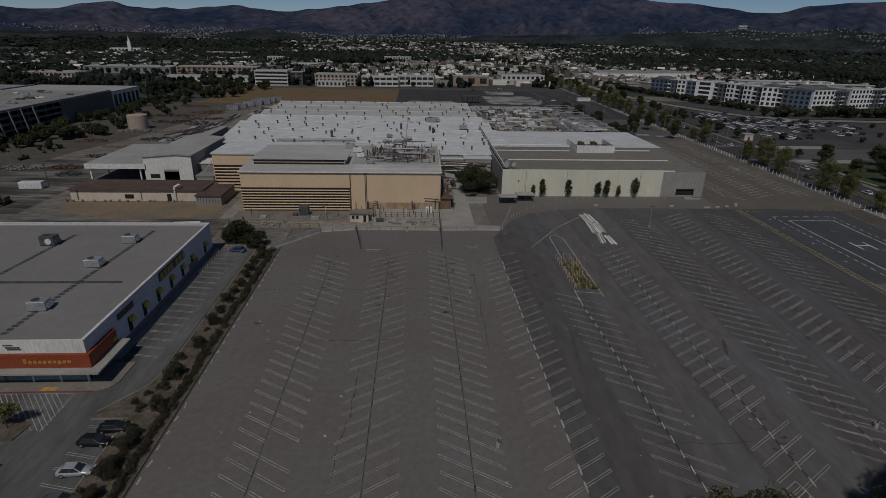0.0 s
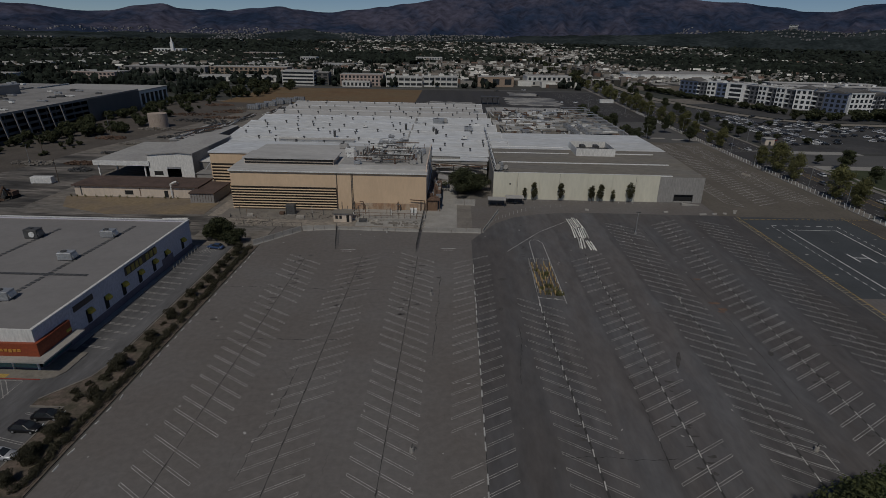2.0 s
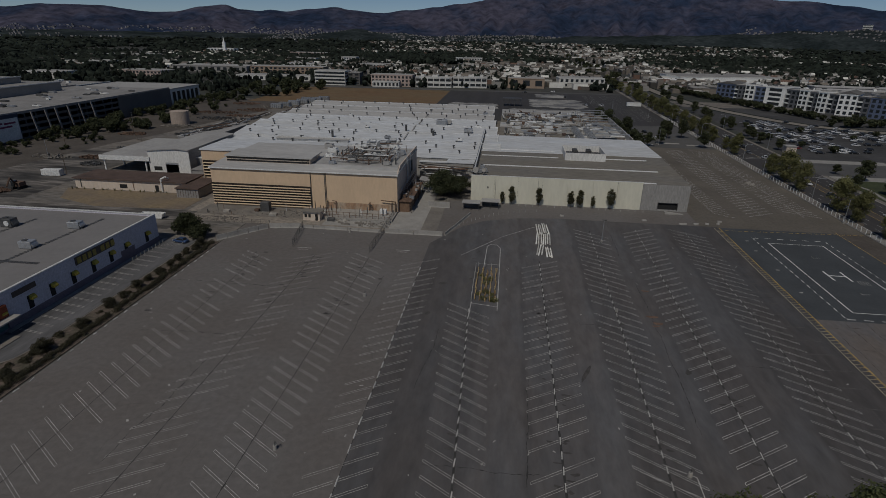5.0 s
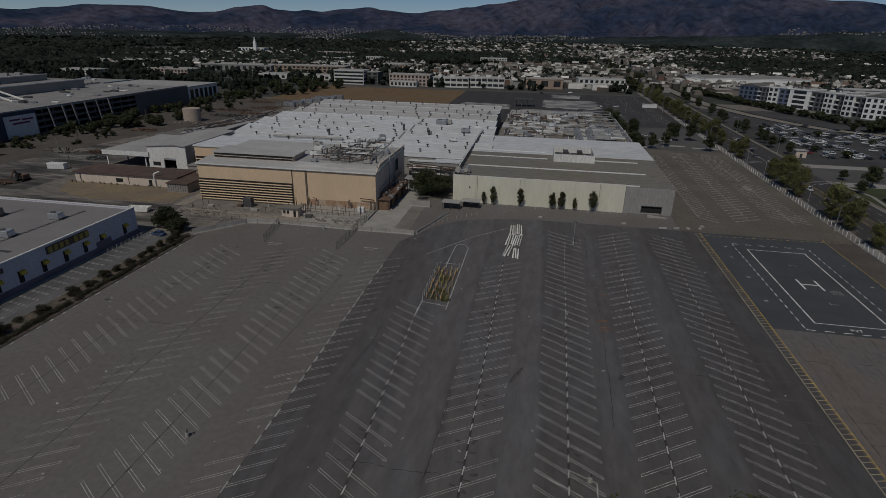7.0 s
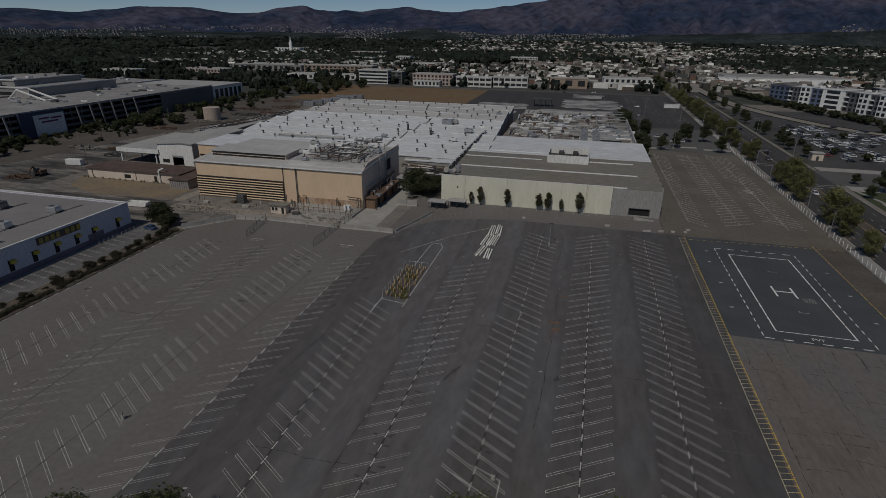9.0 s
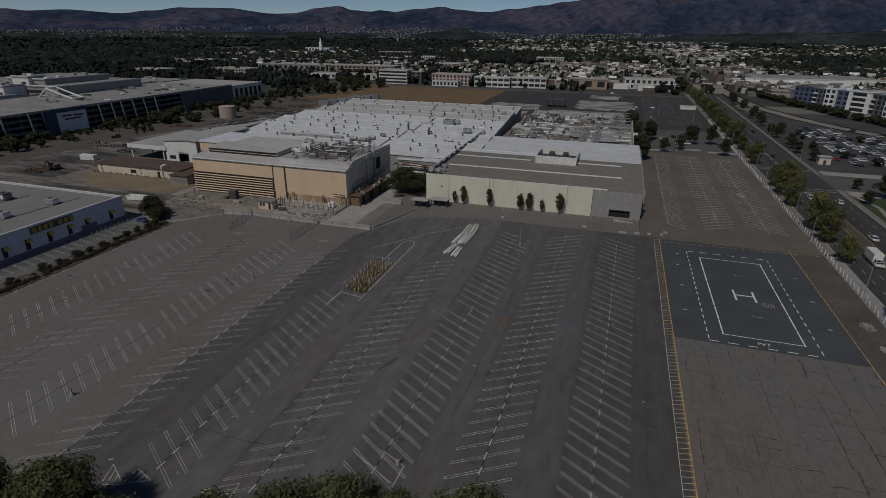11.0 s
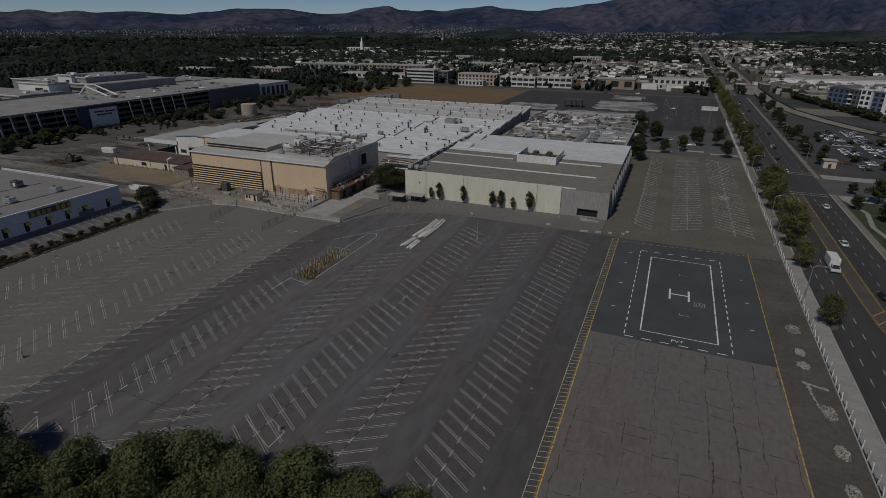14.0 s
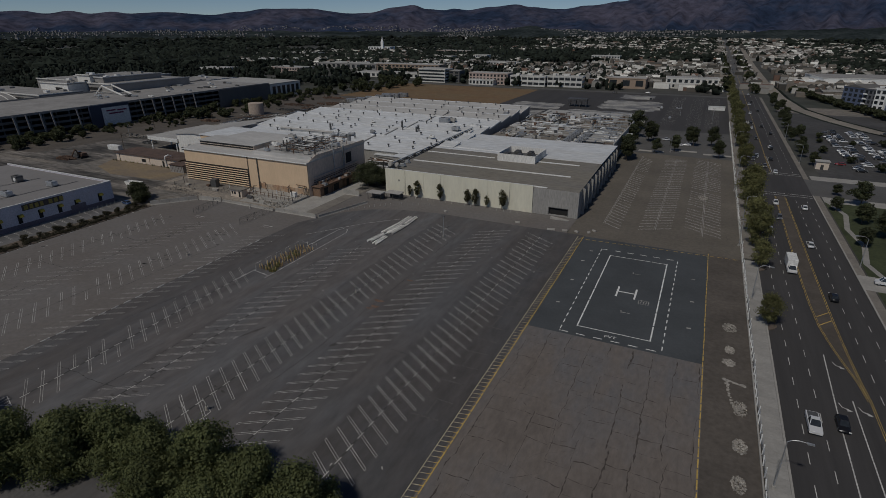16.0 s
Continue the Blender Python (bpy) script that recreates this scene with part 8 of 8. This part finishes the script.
for k in range(5):
    x = 38.6 + k * 1.15
    o = thing("post_row", (x, 119.8, 0.05), "row of rusty yellow steel posts in a storage pen", "posts", "post rows")
    for i in range(17):
        if rs.random() < 0.86:
            m_ = pose(rs.uniform(-0.15, 0.15), i * 1.1 + rs.uniform(-0.2, 0.2), 0, rs.uniform(-8, 8), rs.uniform(-8, 8)) @ Matrix.Diagonal((1, 1, rs.uniform(0.6, 1.3), 1))
            same_part("post", post_me, o, m_)
            if i % 2 == k % 2:
                same_part("cap", cap_me, o, m_)
    b = bmesh.new()
    tube(b, (0, -0.4, 0.35), (0, 17.9, 0.35), 0.06, 5)
    part("rail", b, "rust", o)
west = thing("pen_rail", (37.8, 119.2, 0.05), "pale steel rail of hoops fencing a storage pen", "rail", "pen rails", 90)
for k in range(10):
    b = bmesh.new()
    tube(b, (k * 2.1, 0, 0), (k * 2.1, 0, 1.7), 0.06, 6)
    part("post", b, "paint", west)
    if k % 2 == 0 and k < 9:
        b = bmesh.new()
        tube(b, (k * 2.1, 0, 1.65), (k * 2.1 + 2.1, 0, 1.65), 0.045, 6)
        part("rail", b, "paint", west)
north = thing("pen_rail", (38.4, 139.0, 0.05), "pale steel rail of hoops fencing a storage pen", "rail", "pen rails", 0)
for k in range(4):
    b = bmesh.new()
    tube(b, (k * 1.75, 0, 0), (k * 1.75, 0, 1.5), 0.06, 6)
    part("post", b, "paint", north)
b = bmesh.new()
tube(b, (0, 0, 1.2), (5.25, 0, 1.2), 0.04, 6)
part("rail", b, "paint", north)
for k in range(14):
    x, y = rs.uniform(38.4, 43.4), 120 + 17 * rs.random() ** 1.9
    o = thing("pen_weed", (x, y, 0.05), "olive weed growing through the stored posts", "weed", "pen weeds")
    ob = new("leaves", leaf_mesh("leaves", 300 + k, [(0, 0, 0.3, rs.uniform(0.45, 1.0), 0.7)], 200, 0.13, "leaf_dry", 0.0))
    ob.parent = o


# ---- blocks beyond the site ----
def block(name, at, turn, w, d, h, floors, wall, label, category, bays, group="", band=False, balcony=False, glass="glass", side=True):
    """A storeyed building: walls, roof, parapet and real windows on the front (and flank)."""
    o = thing(name, at, label, category, group, turn)
    b = bmesh.new()
    box(b, 0, w, 0, d, 0, h)
    part("wall", b, wall, o)
    b = bmesh.new()
    box(b, -0.3, w + 0.3, -0.3, d + 0.3, h, h + 0.9)
    part("parapet", b, wall, o)
    b = bmesh.new()
    box(b, 0.3, w - 0.3, 0.3, d - 0.3, h + 0.9, h + 0.95)
    part("roof", b, "pale_roof", o)
    fh = h / floors
    if band:
        for f in range(floors):
            b = bmesh.new()
            box(b, 0.6, w - 0.6, -0.12, 0.0, f * fh + fh * 0.35, f * fh + fh * 0.85)
            part("window", b, glass, o)
            if side:
                for sx in (-0.12, w):
                    b = bmesh.new()
                    box(b, sx, sx + 0.12, 0.6, d - 0.6, f * fh + fh * 0.35, f * fh + fh * 0.85)
                    part("window", b, glass, o)
        if floors < 3:
            for k in range(1, int(w / 6)):
                b = bmesh.new()
                box(b, w * k / int(w / 6) - 0.5, w * k / int(w / 6) + 0.5, -0.2, 0.0, 0, h)
                part("pier", b, wall, o)
            for fx, fw in ((0.12, 0.1), (0.45, 0.16), (0.8, 0.08)):
                b = bmesh.new()
                box(b, w * fx, w * (fx + fw), d * 0.3, d * 0.6, h + 0.9, h + 2.9)
                part("roof_housing", b, wall, o)
        return o
    pw = w / bays
    b = bmesh.new()
    box(b, 0, pw * (0.56 if bays > 2 else 0.62), -0.1, 0, 0, fh * 0.62)
    wm = to_mesh("window", b, glass)
    for f in range(floors):
        for k in range(bays):
            same_part("window", wm, o, pose(pw * (k + (0.25 if bays > 2 else 0.2)), 0, f * fh + fh * 0.25))
    if side:
        n_ = max(2, int(d / pw))
        for f in range(floors):
            for k in range(n_):
                same_part("window", wm, o, pose(0, d - (d / n_) * (k + 0.25), f * fh + fh * 0.25, 0, 0, -90))
    if balcony:
        b = bmesh.new()
        box(b, 0, pw * 0.9, -1.4, 0, 0, 0.2)
        box(b, 0, pw * 0.9, -1.4, -1.3, 0.2, 1.1)
        bmb = to_mesh("balcony", b, "apt_white")
        for f in range(1, floors):
            for k in range(0, bays, 3):
                same_part("balcony", bmb, o, pose(pw * (k + 0.05), 0, f * fh))
    return o


# apartments: stepped bays of white, blue and grey along a bending front
rs = random.Random(71)
APT = {"apt_white": "white stucco apartment block with dark windows", "apt_blue": "blue clad apartment block with dark windows", "apt_grey": "mid-grey clad apartment block with dark windows"}
FRONT = [(247, 588), (259, 574), (266, 566), (272, 560), (279, 553), (290, 539), (296, 526), (300, 519), (304, 511), (308, 504), (312, 497), (322, 489), (327, 481), (338, 468), (360, 473), (383, 483), (406, 488), (430, 492)]
STYLE = ["blue gable", "grey", "white", "blue", "white blank", "grey", "white", "grey", "white", "grey", "white gable", "grey", "blue gable", "white gable", "grey low", "white", "grey"]
for (ax, ay), (bx, by), style in zip(FRONT, FRONT[1:], STYLE):
    ln, ang = math.hypot(bx - ax, by - ay), math.degrees(math.atan2(by - ay, bx - ax))
    wl = "apt_" + style.split()[0]
    push = 2.2 if wl == "apt_white" else 0.0
    px, py = ax + push * math.sin(radians(ang)), ay - push * math.cos(radians(ang))
    h_ = 13.6 if "low" in style else (16.2 if wl == "apt_white" else 15.0)
    bays_n = 1 if "blank" in style else max(2, round(ln / 4.2))
    o = block("apartment_block", (px, py, 0), ang, ln - 0.2, 21 + push, h_, 4, wl, APT[wl], "apartment block", bays_n, "apartments", balcony=(wl == "apt_grey"), side=False)
    if "gable" in style or "low" in style:
        b = bmesh.new()
        prism(b, [(-0.6, h_ + 0.9), (ln + 0.4, h_ + 0.9), (ln / 2, h_ + 3.2)], "y", -0.5, 21 + push)
        part("gable_roof", b, "garage_conc", o, "grey pitched roof")
    else:
        for q in range(2):
            b = bmesh.new()
            u_, v_ = ln * rs.uniform(0.15, 0.5), rs.uniform(5, 15)
            box(b, u_, u_ + rs.uniform(2, 3.5), v_, v_ + rs.uniform(2, 4), h_ + 0.9, h_ + rs.uniform(1.8, 2.8))
            part("roof_housing", b, rs.choice(["apt_white", "apt_grey", "pale_roof"]), o)
for x0, y0, x1, y1, h_ in ((322, 548, 420, 566, 14.6), (330, 574, 430, 590, 15.2), (352, 512, 425, 528, 14.2), (372, 530, 440, 541, 16.0)):
    o = thing("apartment_hall", (x0, y0, 0), "long pale flat-roofed wing behind the apartments", "apartment block", "apartments", rs.uniform(-8, -3))
    b = bmesh.new()
    box(b, 0, x1 - x0, 0, y1 - y0, 0, h_)
    part("wall", b, "apt_grey", o)
    b = bmesh.new()
    box(b, -0.3, x1 - x0 + 0.3, -0.3, y1 - y0 + 0.3, h_, h_ + 0.8)
    part("roof", b, "dull_roof", o)
    for k in range(6):
        b = bmesh.new()
        u_, v_ = rs.uniform(2, x1 - x0 - 6), rs.uniform(2, y1 - y0 - 5)
        box(b, u_, u_ + rs.uniform(2, 4), v_, v_ + rs.uniform(1.5, 3), h_ + 0.8, h_ + rs.uniform(1.6, 2.8))
        part("roof_housing", b, rs.choice(["apt_white", "pale_roof", "dark_steel"]), o)

block("office_tower", (-174, 622, 0), 0, 35, 22, 14.6, 4, "office_white", "white office block with dark window bands", "office", 1, "offices", band=True)
block("office_wing", (-139, 632, 0), 0, 14, 16, 12.5, 4, "garage_conc", "dark grey stair wing beside a white office", "office", 2, "offices", side=False)
block("office_building", (-111, 628, 0), 0, 47, 20, 11.6, 3, "pink_stucco", "faded pink three-storey office with dark windows", "office", 11, "offices")
block("office_annex", (-107, 618, 0), 0, 30, 9, 5.2, 1, "office_white", "low white annex before a pink office", "office", 7, "offices", side=False)
block("office_building", (-60, 627, 0), 0, 40, 18, 10.2, 2, "office_white", "white low office with wide dark glazing", "office", 1, "offices", band=True)
block("office_building", (-19, 633, 0), 3, 38, 18, 10.6, 2, "office_white", "white low office with wide dark glazing", "office", 1, "offices", band=True)
block("storage_block", (42, 650, 0), 0, 41, 22, 9.8, 1, "brick_tan", "brown low block with a blank front", "warehouse", 3, "offices", side=False)
block("office_building", (101, 672, 0), 4, 52, 26, 10.0, 2, "office_white", "white two-storey block with a glazed front", "office", 9, "offices", side=False)
block("brown_warehouse", (-300, 730, 0), 3, 98, 30, 10.5, 3, "brick_tan", "long brown three-storey block among trees", "building", 16, "far blocks", side=False)
block("flat_warehouse", (-284, 655, 0), 4, 96, 26, 5.0, 1, "office_white", "long low white flat-roofed store", "warehouse", 14, "far blocks", side=False)
block("long_warehouse", (-430, 760, 0), 0, 110, 40, 7.5, 1, "mall_wall", "long grey warehouse with a pale roof edge", "warehouse", 12, "far blocks")
hall_w = thing("white_warehouse", (254, 738, 0), "long white warehouse with a blank wall", "warehouse", "far blocks", 10)
b = bmesh.new()
box(b, 0, 128, 0, 60, 0, 10.4)
part("wall", b, "apt_white", hall_w)
b = bmesh.new()
box(b, -0.3, 128.3, -0.3, 60.3, 10.4, 11.2)
part("parapet", b, "office_white", hall_w)
b = bmesh.new()
box(b, 0.5, 127.5, 0.5, 59.5, 11.2, 11.25)
part("roof", b, "mall_roof", hall_w)
for x in (42, 60, 96, 100):
    b = bmesh.new()
    box(b, x, x + 1.6, -0.1, 0, 4.5, 6.5)
    part("window", b, "glass", hall_w)
b = bmesh.new()
box(b, -22, 0, 4, 40, 0, 7.5)
part("loading_wing", b, "apt_white", hall_w)
for k in range(5):
    b = bmesh.new()
    box(b, -20 + 4 * k, -17.4 + 4 * k, 3.9, 4.0, 0.3, 3.8)
    part("dock_door", b, "dark_steel", hall_w)
hall = block("church_hall", (-640, 1240, 0), 6, 60, 30, 13.0, 2, "apt_white", "white hall with a tall narrow tower", "hall", 8, "far blocks")
b = bmesh.new()
box(b, 38, 44, -6, 0, 0, 27)
tube(b, (41, -3, 27), (41, -3, 38), 2.4, 6, 0.2)
part("tower", b, "apt_white", hall)
block("distant_tower", (1925, 3420, 60), -28, 44, 26, 64, 8, "office_white", "lone pale slab tower far off", "tower", 1, "far blocks", band=True, side=False)
for x, y, w_, d_, h_ in ((-440, 660, 60, 30, 7), (-520, 600, 50, 30, 7), (-300, 850, 70, 30, 8), (-190, 880, 50, 30, 8), (-620, 790, 70, 40, 8), (-250, 980, 26, 20, 13), (-700, 980, 90, 40, 9), (-430, 1200, 80, 30, 10), (-60, 1090, 50, 24, 11), (-480, 900, 60, 26, 7), (-360, 1010, 54, 22, 8)):
    block("far_block", (x, y, 0), rs.uniform(-5, 5), w_, d_, h_, 2 if h_ < 10 else 3, rs.choice(["office_white", "mall_wall", "pink_stucco", "office_white"]), "pale far commercial block among trees", "building", max(6, int(w_ / 5)), "far blocks", side=False)


# ---- suburb, woods and hills ----
def scatter(count, r0, r1, seed, keep):
    """Places spread over the valley ahead, evenly over the ground's view angle."""
    g = random.Random(seed)
    out = []
    while len(out) < count:
        az = radians(g.uniform(-74, 52))
        r = 1.0 / g.uniform(1.0 / r1, 1.0 / r0)
        x, y = 70 + r * math.sin(az), r * math.cos(az)
        if keep(x, y):
            out.append((x, y, g))
    return out


def open_ground(x, y):
    if 163 < x < (205 if y < 640 else 184) and y < 3800:
        return False
    if -225 < x < 330 and y < 625:
        return False
    if abs(x - 206) < 13 and y < 1900:
        return False
    if 190 < x < 470 and 255 < y < 640:
        return False
    if -480 < x < -215 and 120 < y < 480:
        return False
    return True


def far_woods(name, count, r0, r1, seed, size, tall, detail=1):
    g = np.random.RandomState(seed)
    pts = scatter(count, r0, r1, seed, lambda x, y: open_ground(x, y) and noise.noise(Vector((x * 0.0035, y * 0.0035, 3.1))) > -0.32 and (not (140 < x < 250 + 0.05 * y and 640 < y < 3000) or noise.noise(Vector((x * 0.05, y * 0.05, 2.0))) > 0.22) and (y > 780 or abs(x) > 420 or noise.noise(Vector((x * 0.03, y * 0.03, 8.0))) > (0.28 if 90 < x < 340 else 0.05)))
    balls = []
    for level in (1, 2):
        ico = bmesh.new()
        bmesh.ops.create_icosphere(ico, subdivisions=level, radius=1.0)
        ico.faces.ensure_lookup_table()
        balls.append((np.array([v.co[:] for v in ico.verts]), np.array([[v.index for v in f.verts] for f in ico.faces])))
        ico.free()
    vs, fs, base = [], [], 0
    for x, y, _ in pts:
        r = math.hypot(x - 70, y)
        s = size * (0.6 + 0.8 * g.random_sample()) * (1 + r / 2600.0)
        hgt = tall * (0.7 + 0.7 * g.random_sample()) * (1 + r / 6000.0)
        clumps = 3 if r < 760 else 2 if r < 1100 and detail > 1 else 1
        iv, ifc = balls[1 if r < 560 else 0]
        for k in range(clumps):
            c = 0.62 if clumps > 1 else 1.0
            off = (g.random_sample(3) - 0.5) * np.array([s, s, hgt * 0.4]) * (1.25 if clumps > 1 else 0.0)
            jit = 1 + 0.5 * (g.random_sample((len(iv), 1)) - 0.5) * 2
            v = iv * jit * np.array([s * c * (0.8 + 0.5 * g.random_sample()), s * c * (0.8 + 0.5 * g.random_sample()), hgt * 0.5 * c]) + np.array([x, y, hgt * 0.45]) + off
            vs.append(v)
            fs.append(ifc + base)
            base += len(iv)
    me = bpy.data.meshes.new(name)
    me.from_pydata(np.concatenate(vs).tolist(), [], np.concatenate(fs).tolist())
    me.materials.append(M["far_tree"])
    return tagged(new(name, me), "dark green woods and garden trees across the valley", "woods", "", "stuff")


far_woods("suburb_trees", 9500, 480, 1600, 5, 2.9, 8.0, 2)
far_woods("valley_woods", 16000, 1000, 4400, 6, 4.6, 7.6)


def far_houses(name, count, r0, r1, seed, w0, w1, material, thr, strip=False):
    g = random.Random(seed)
    vs, fs = [], []
    for x, y, _ in scatter(count, r0, r1, seed, lambda x, y: open_ground(x, y) and noise.noise(Vector((x * 0.0025, y * 0.0025, 9.0))) > (9.0 if x < -100 and y < 780 and not strip else 0.0) + thr + (max(0.0, -x - 0.16 * y, (x - 240 - 0.12 * y) * 0.6) * 0.0012) and (not strip or (abs(x - 180) < 90 + 0.09 * y or (x > 180 and x < 620 and y < 1500)))):
        w, d, h = g.uniform(w0, w1), g.uniform(w0, w1) * 0.6, g.uniform(3.5, 6.0) if strip else g.uniform(4.2, 7.6)
        a = radians(g.choice([0, 90]) + g.uniform(-4, 4))
        ca, sa = math.cos(a), math.sin(a)
        k = len(vs)
        top = h * 1.02 if strip else h * 1.35
        loc = [(-w / 2, -d / 2, 0), (w / 2, -d / 2, 0), (w / 2, d / 2, 0), (-w / 2, d / 2, 0), (-w / 2, -d / 2, h), (w / 2, -d / 2, h), (w / 2, d / 2, h), (-w / 2, d / 2, h), (-w / 2, 0, top), (w / 2, 0, top)]
        loc += [loc[i] for i in (4, 5, 6, 7, 8, 9)]
        vs += [(x + p * ca - q * sa, y + p * sa + q * ca, r) for p, q, r in loc]
        fs += [tuple(k + i for i in f) for f in ((0, 1, 5, 4), (1, 2, 6, 9, 5), (2, 3, 7, 6), (3, 0, 4, 8, 7), (10, 11, 15, 14), (12, 13, 14, 15))]
    me = bpy.data.meshes.new(name)
    me.from_pydata(vs, [], fs)
    me.materials.append(M[material])
    return tagged(new(name, me), "pale gabled houses and sheds scattered among trees", "houses", "", "stuff")


far_houses("suburb_houses", 3000, 700, 1900, 15, 6.0, 12.0, "far_house", -0.3)
far_houses("valley_houses", 5200, 1300, 4300, 16, 8, 17, "far_house", -0.16)
far_houses("shop_strip", 900, 660, 3600, 17, 10, 32, "far_house", -1.0, strip=True)

# pale concrete flood channel that leaves the avenue and bends east
b = bmesh.new()
CHANNEL = [(238, 3760), (214, 1900), (204, 1100), (203, 800), (206, 624), (212, 546), (227, 491), (243, 452), (258, 427), (292, 406), (430, 398)]
for p, q in zip(CHANNEL, CHANNEL[1:]):
    strip(b, p, q, 10.0, 0.075)
setting("pavement_channel", b, "channel", "pale concrete flood channel beside the avenue", fix=False)
b = bmesh.new()
for p, q in zip(CHANNEL[3:], CHANNEL[4:]):
    d = (Vector(q) - Vector(p)).normalized()
    nrm = Vector((d.y, -d.x)) * 6.5
    for s in (-1, 1):
        strip(b, (p[0] + nrm.x * s, p[1] + nrm.y * s), (q[0] + nrm.x * s, q[1] + nrm.y * s), 3.0, 0.06)
setting("ground_channel_bank", b, "far_tree", "dark weedy banks of the flood channel", fix=False)


PROFILE = [(-80, 1.0), (-62, 1.05), (-60, 1.16), (-58.6, 0.97), (-56.9, 1.16), (-55.5, 0.96), (-53.9, 1.15), (-52.5, 1.03), (-49.7, 1.15), (-46, 0.95), (-43.7, 1.2), (-41, 1.5), (-37.3, 1.53), (-33.2, 1.12), (-31.5, 1.18), (-29.3, 1.65), (-27.2, 1.9),
           (-25.9, 1.52), (-24.2, 1.42), (-23.3, 1.56), (-22, 1.42), (-19.6, 1.72), (-17.3, 1.92), (-16, 1.68), (-13.1, 1.48), (-10.5, 1.78), (-7.8, 2.1), (-5.7, 2.4), (-2, 2.9), (3, 3.3), (10, 3.5), (18, 3.2), (24, 2.75), (27.4, 2.35), (29.7, 2.0), (31.4, 1.98), (33.7, 2.5), (36.8, 2.75), (45, 2.8), (60, 2.4)]
RISES = [(-80, -0.5), (-45, -0.42), (-30, -0.5), (-21, -0.5), (-18, -0.3), (-15, -0.14), (-11.5, -0.3), (-8, -0.5), (0, -0.38), (10, -0.2), (20, 0.15), (27, 0.45), (40, 0.6), (60, 0.4)]


def height_at(table, az):
    for (a0, e0), (a1, e1) in zip(table, table[1:]):
        if a0 <= az <= a1:
            f = (az - a0) / (a1 - a0)
            f = f * f * (3 - 2 * f)
            return e0 + (e1 - e0) * f
    return table[-1][1]


def ridge(name, r0, r1, table, seed, material, label, steps, hump=False):
    """A belt of hills with spurs and gullies whose crest follows the skyline's angles."""
    vs, fs = [], []
    az_n = 420
    for j in range(steps + 1):
        f = j / steps
        r = r0 + (r1 - r0) * f
        for i in range(az_n + 1):
            az = -78 + 136 * i / az_n
            x, y = 70 + r * math.sin(radians(az)), r * math.cos(radians(az))
            crest = 60 + (r0 + (r1 - r0) * (0.6 if hump else 1.0)) * math.tan(radians(height_at(table, az)))
            spur = abs(noise.fractal(Vector((az * 0.42, r * 0.0013, seed)), 0.9, 2.1, 5))
            n2 = noise.fractal(Vector((x * 0.005, y * 0.005, seed + 4)), 0.9, 2.1, 5)
            if hump:
                h = crest * math.sin(math.pi * min(1.0, f * 0.83)) ** 0.8 * (1 + 0.25 * n2) - 3
            else:
                h = crest * (f ** 1.25) * (1 - 0.85 * (1 - f) * min(1.0, spur * 1.6)) + 16 * n2 * f * (1 - 0.75 * f) - 3
            vs.append((x, y, max(-3.0, h) if j else -3.0))
    for j in range(steps):
        for i in range(az_n):
            k = j * (az_n + 1) + i
            fs.append((k, k + 1, k + az_n + 2, k + az_n + 1))
    me = bpy.data.meshes.new(name)
    me.from_pydata(vs, [], fs)
    me.materials.append(M[material])
    for p in me.polygons:
        p.use_smooth = True
    tagged(new(name, me), label, "hills", "", "structure")
    return vs, az_n + 1


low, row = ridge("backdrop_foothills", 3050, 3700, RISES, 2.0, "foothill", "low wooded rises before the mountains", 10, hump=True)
high, row = ridge("backdrop_mountains", 3720, 4800, PROFILE, 7.0, "hill", "mountain range on the horizon, haze painted into its blue and rust-brown", 30)

# pale houses on the rises and lower slopes, thickest in patches
g = random.Random(29)
vs, fs = [], []
while len(vs) < 8 * 2600:
    src, r0_, r1_ = (low, 1, 6) if g.random() < 0.4 else (high, 1, 14)
    x, y, z = src[g.randrange(row * r0_, row * r1_)]
    if z < 4 or noise.noise(Vector((x * 0.0016, y * 0.0016, 5.0))) < 0.02 + (0.12 if x > 300 else 0):
        continue
    x, y = x + g.uniform(-14, 14), y + g.uniform(-12, 12)
    w, h, k = g.uniform(1.8, 4.2) * (1.5 if src is high else 1.0), g.uniform(1.5, 4.0), len(vs)
    vs += [(x + i * w, y + j * w, z + l) for l in (-12, h + 2) for i, j in ((-1, -1), (1, -1), (1, 1), (-1, 1))]
    fs += [tuple(k + i for i in f) for f in ((0, 1, 5, 4), (1, 2, 6, 5), (2, 3, 7, 6), (3, 0, 4, 7), (4, 5, 6, 7))]
me = bpy.data.meshes.new("hill_houses")
me.from_pydata(vs, [], fs)
me.materials.append(M["hill_house"])
tagged(new("hill_houses", me), "pale houses on the lower hill slopes, greyed in colour for haze", "houses", "", "stuff")
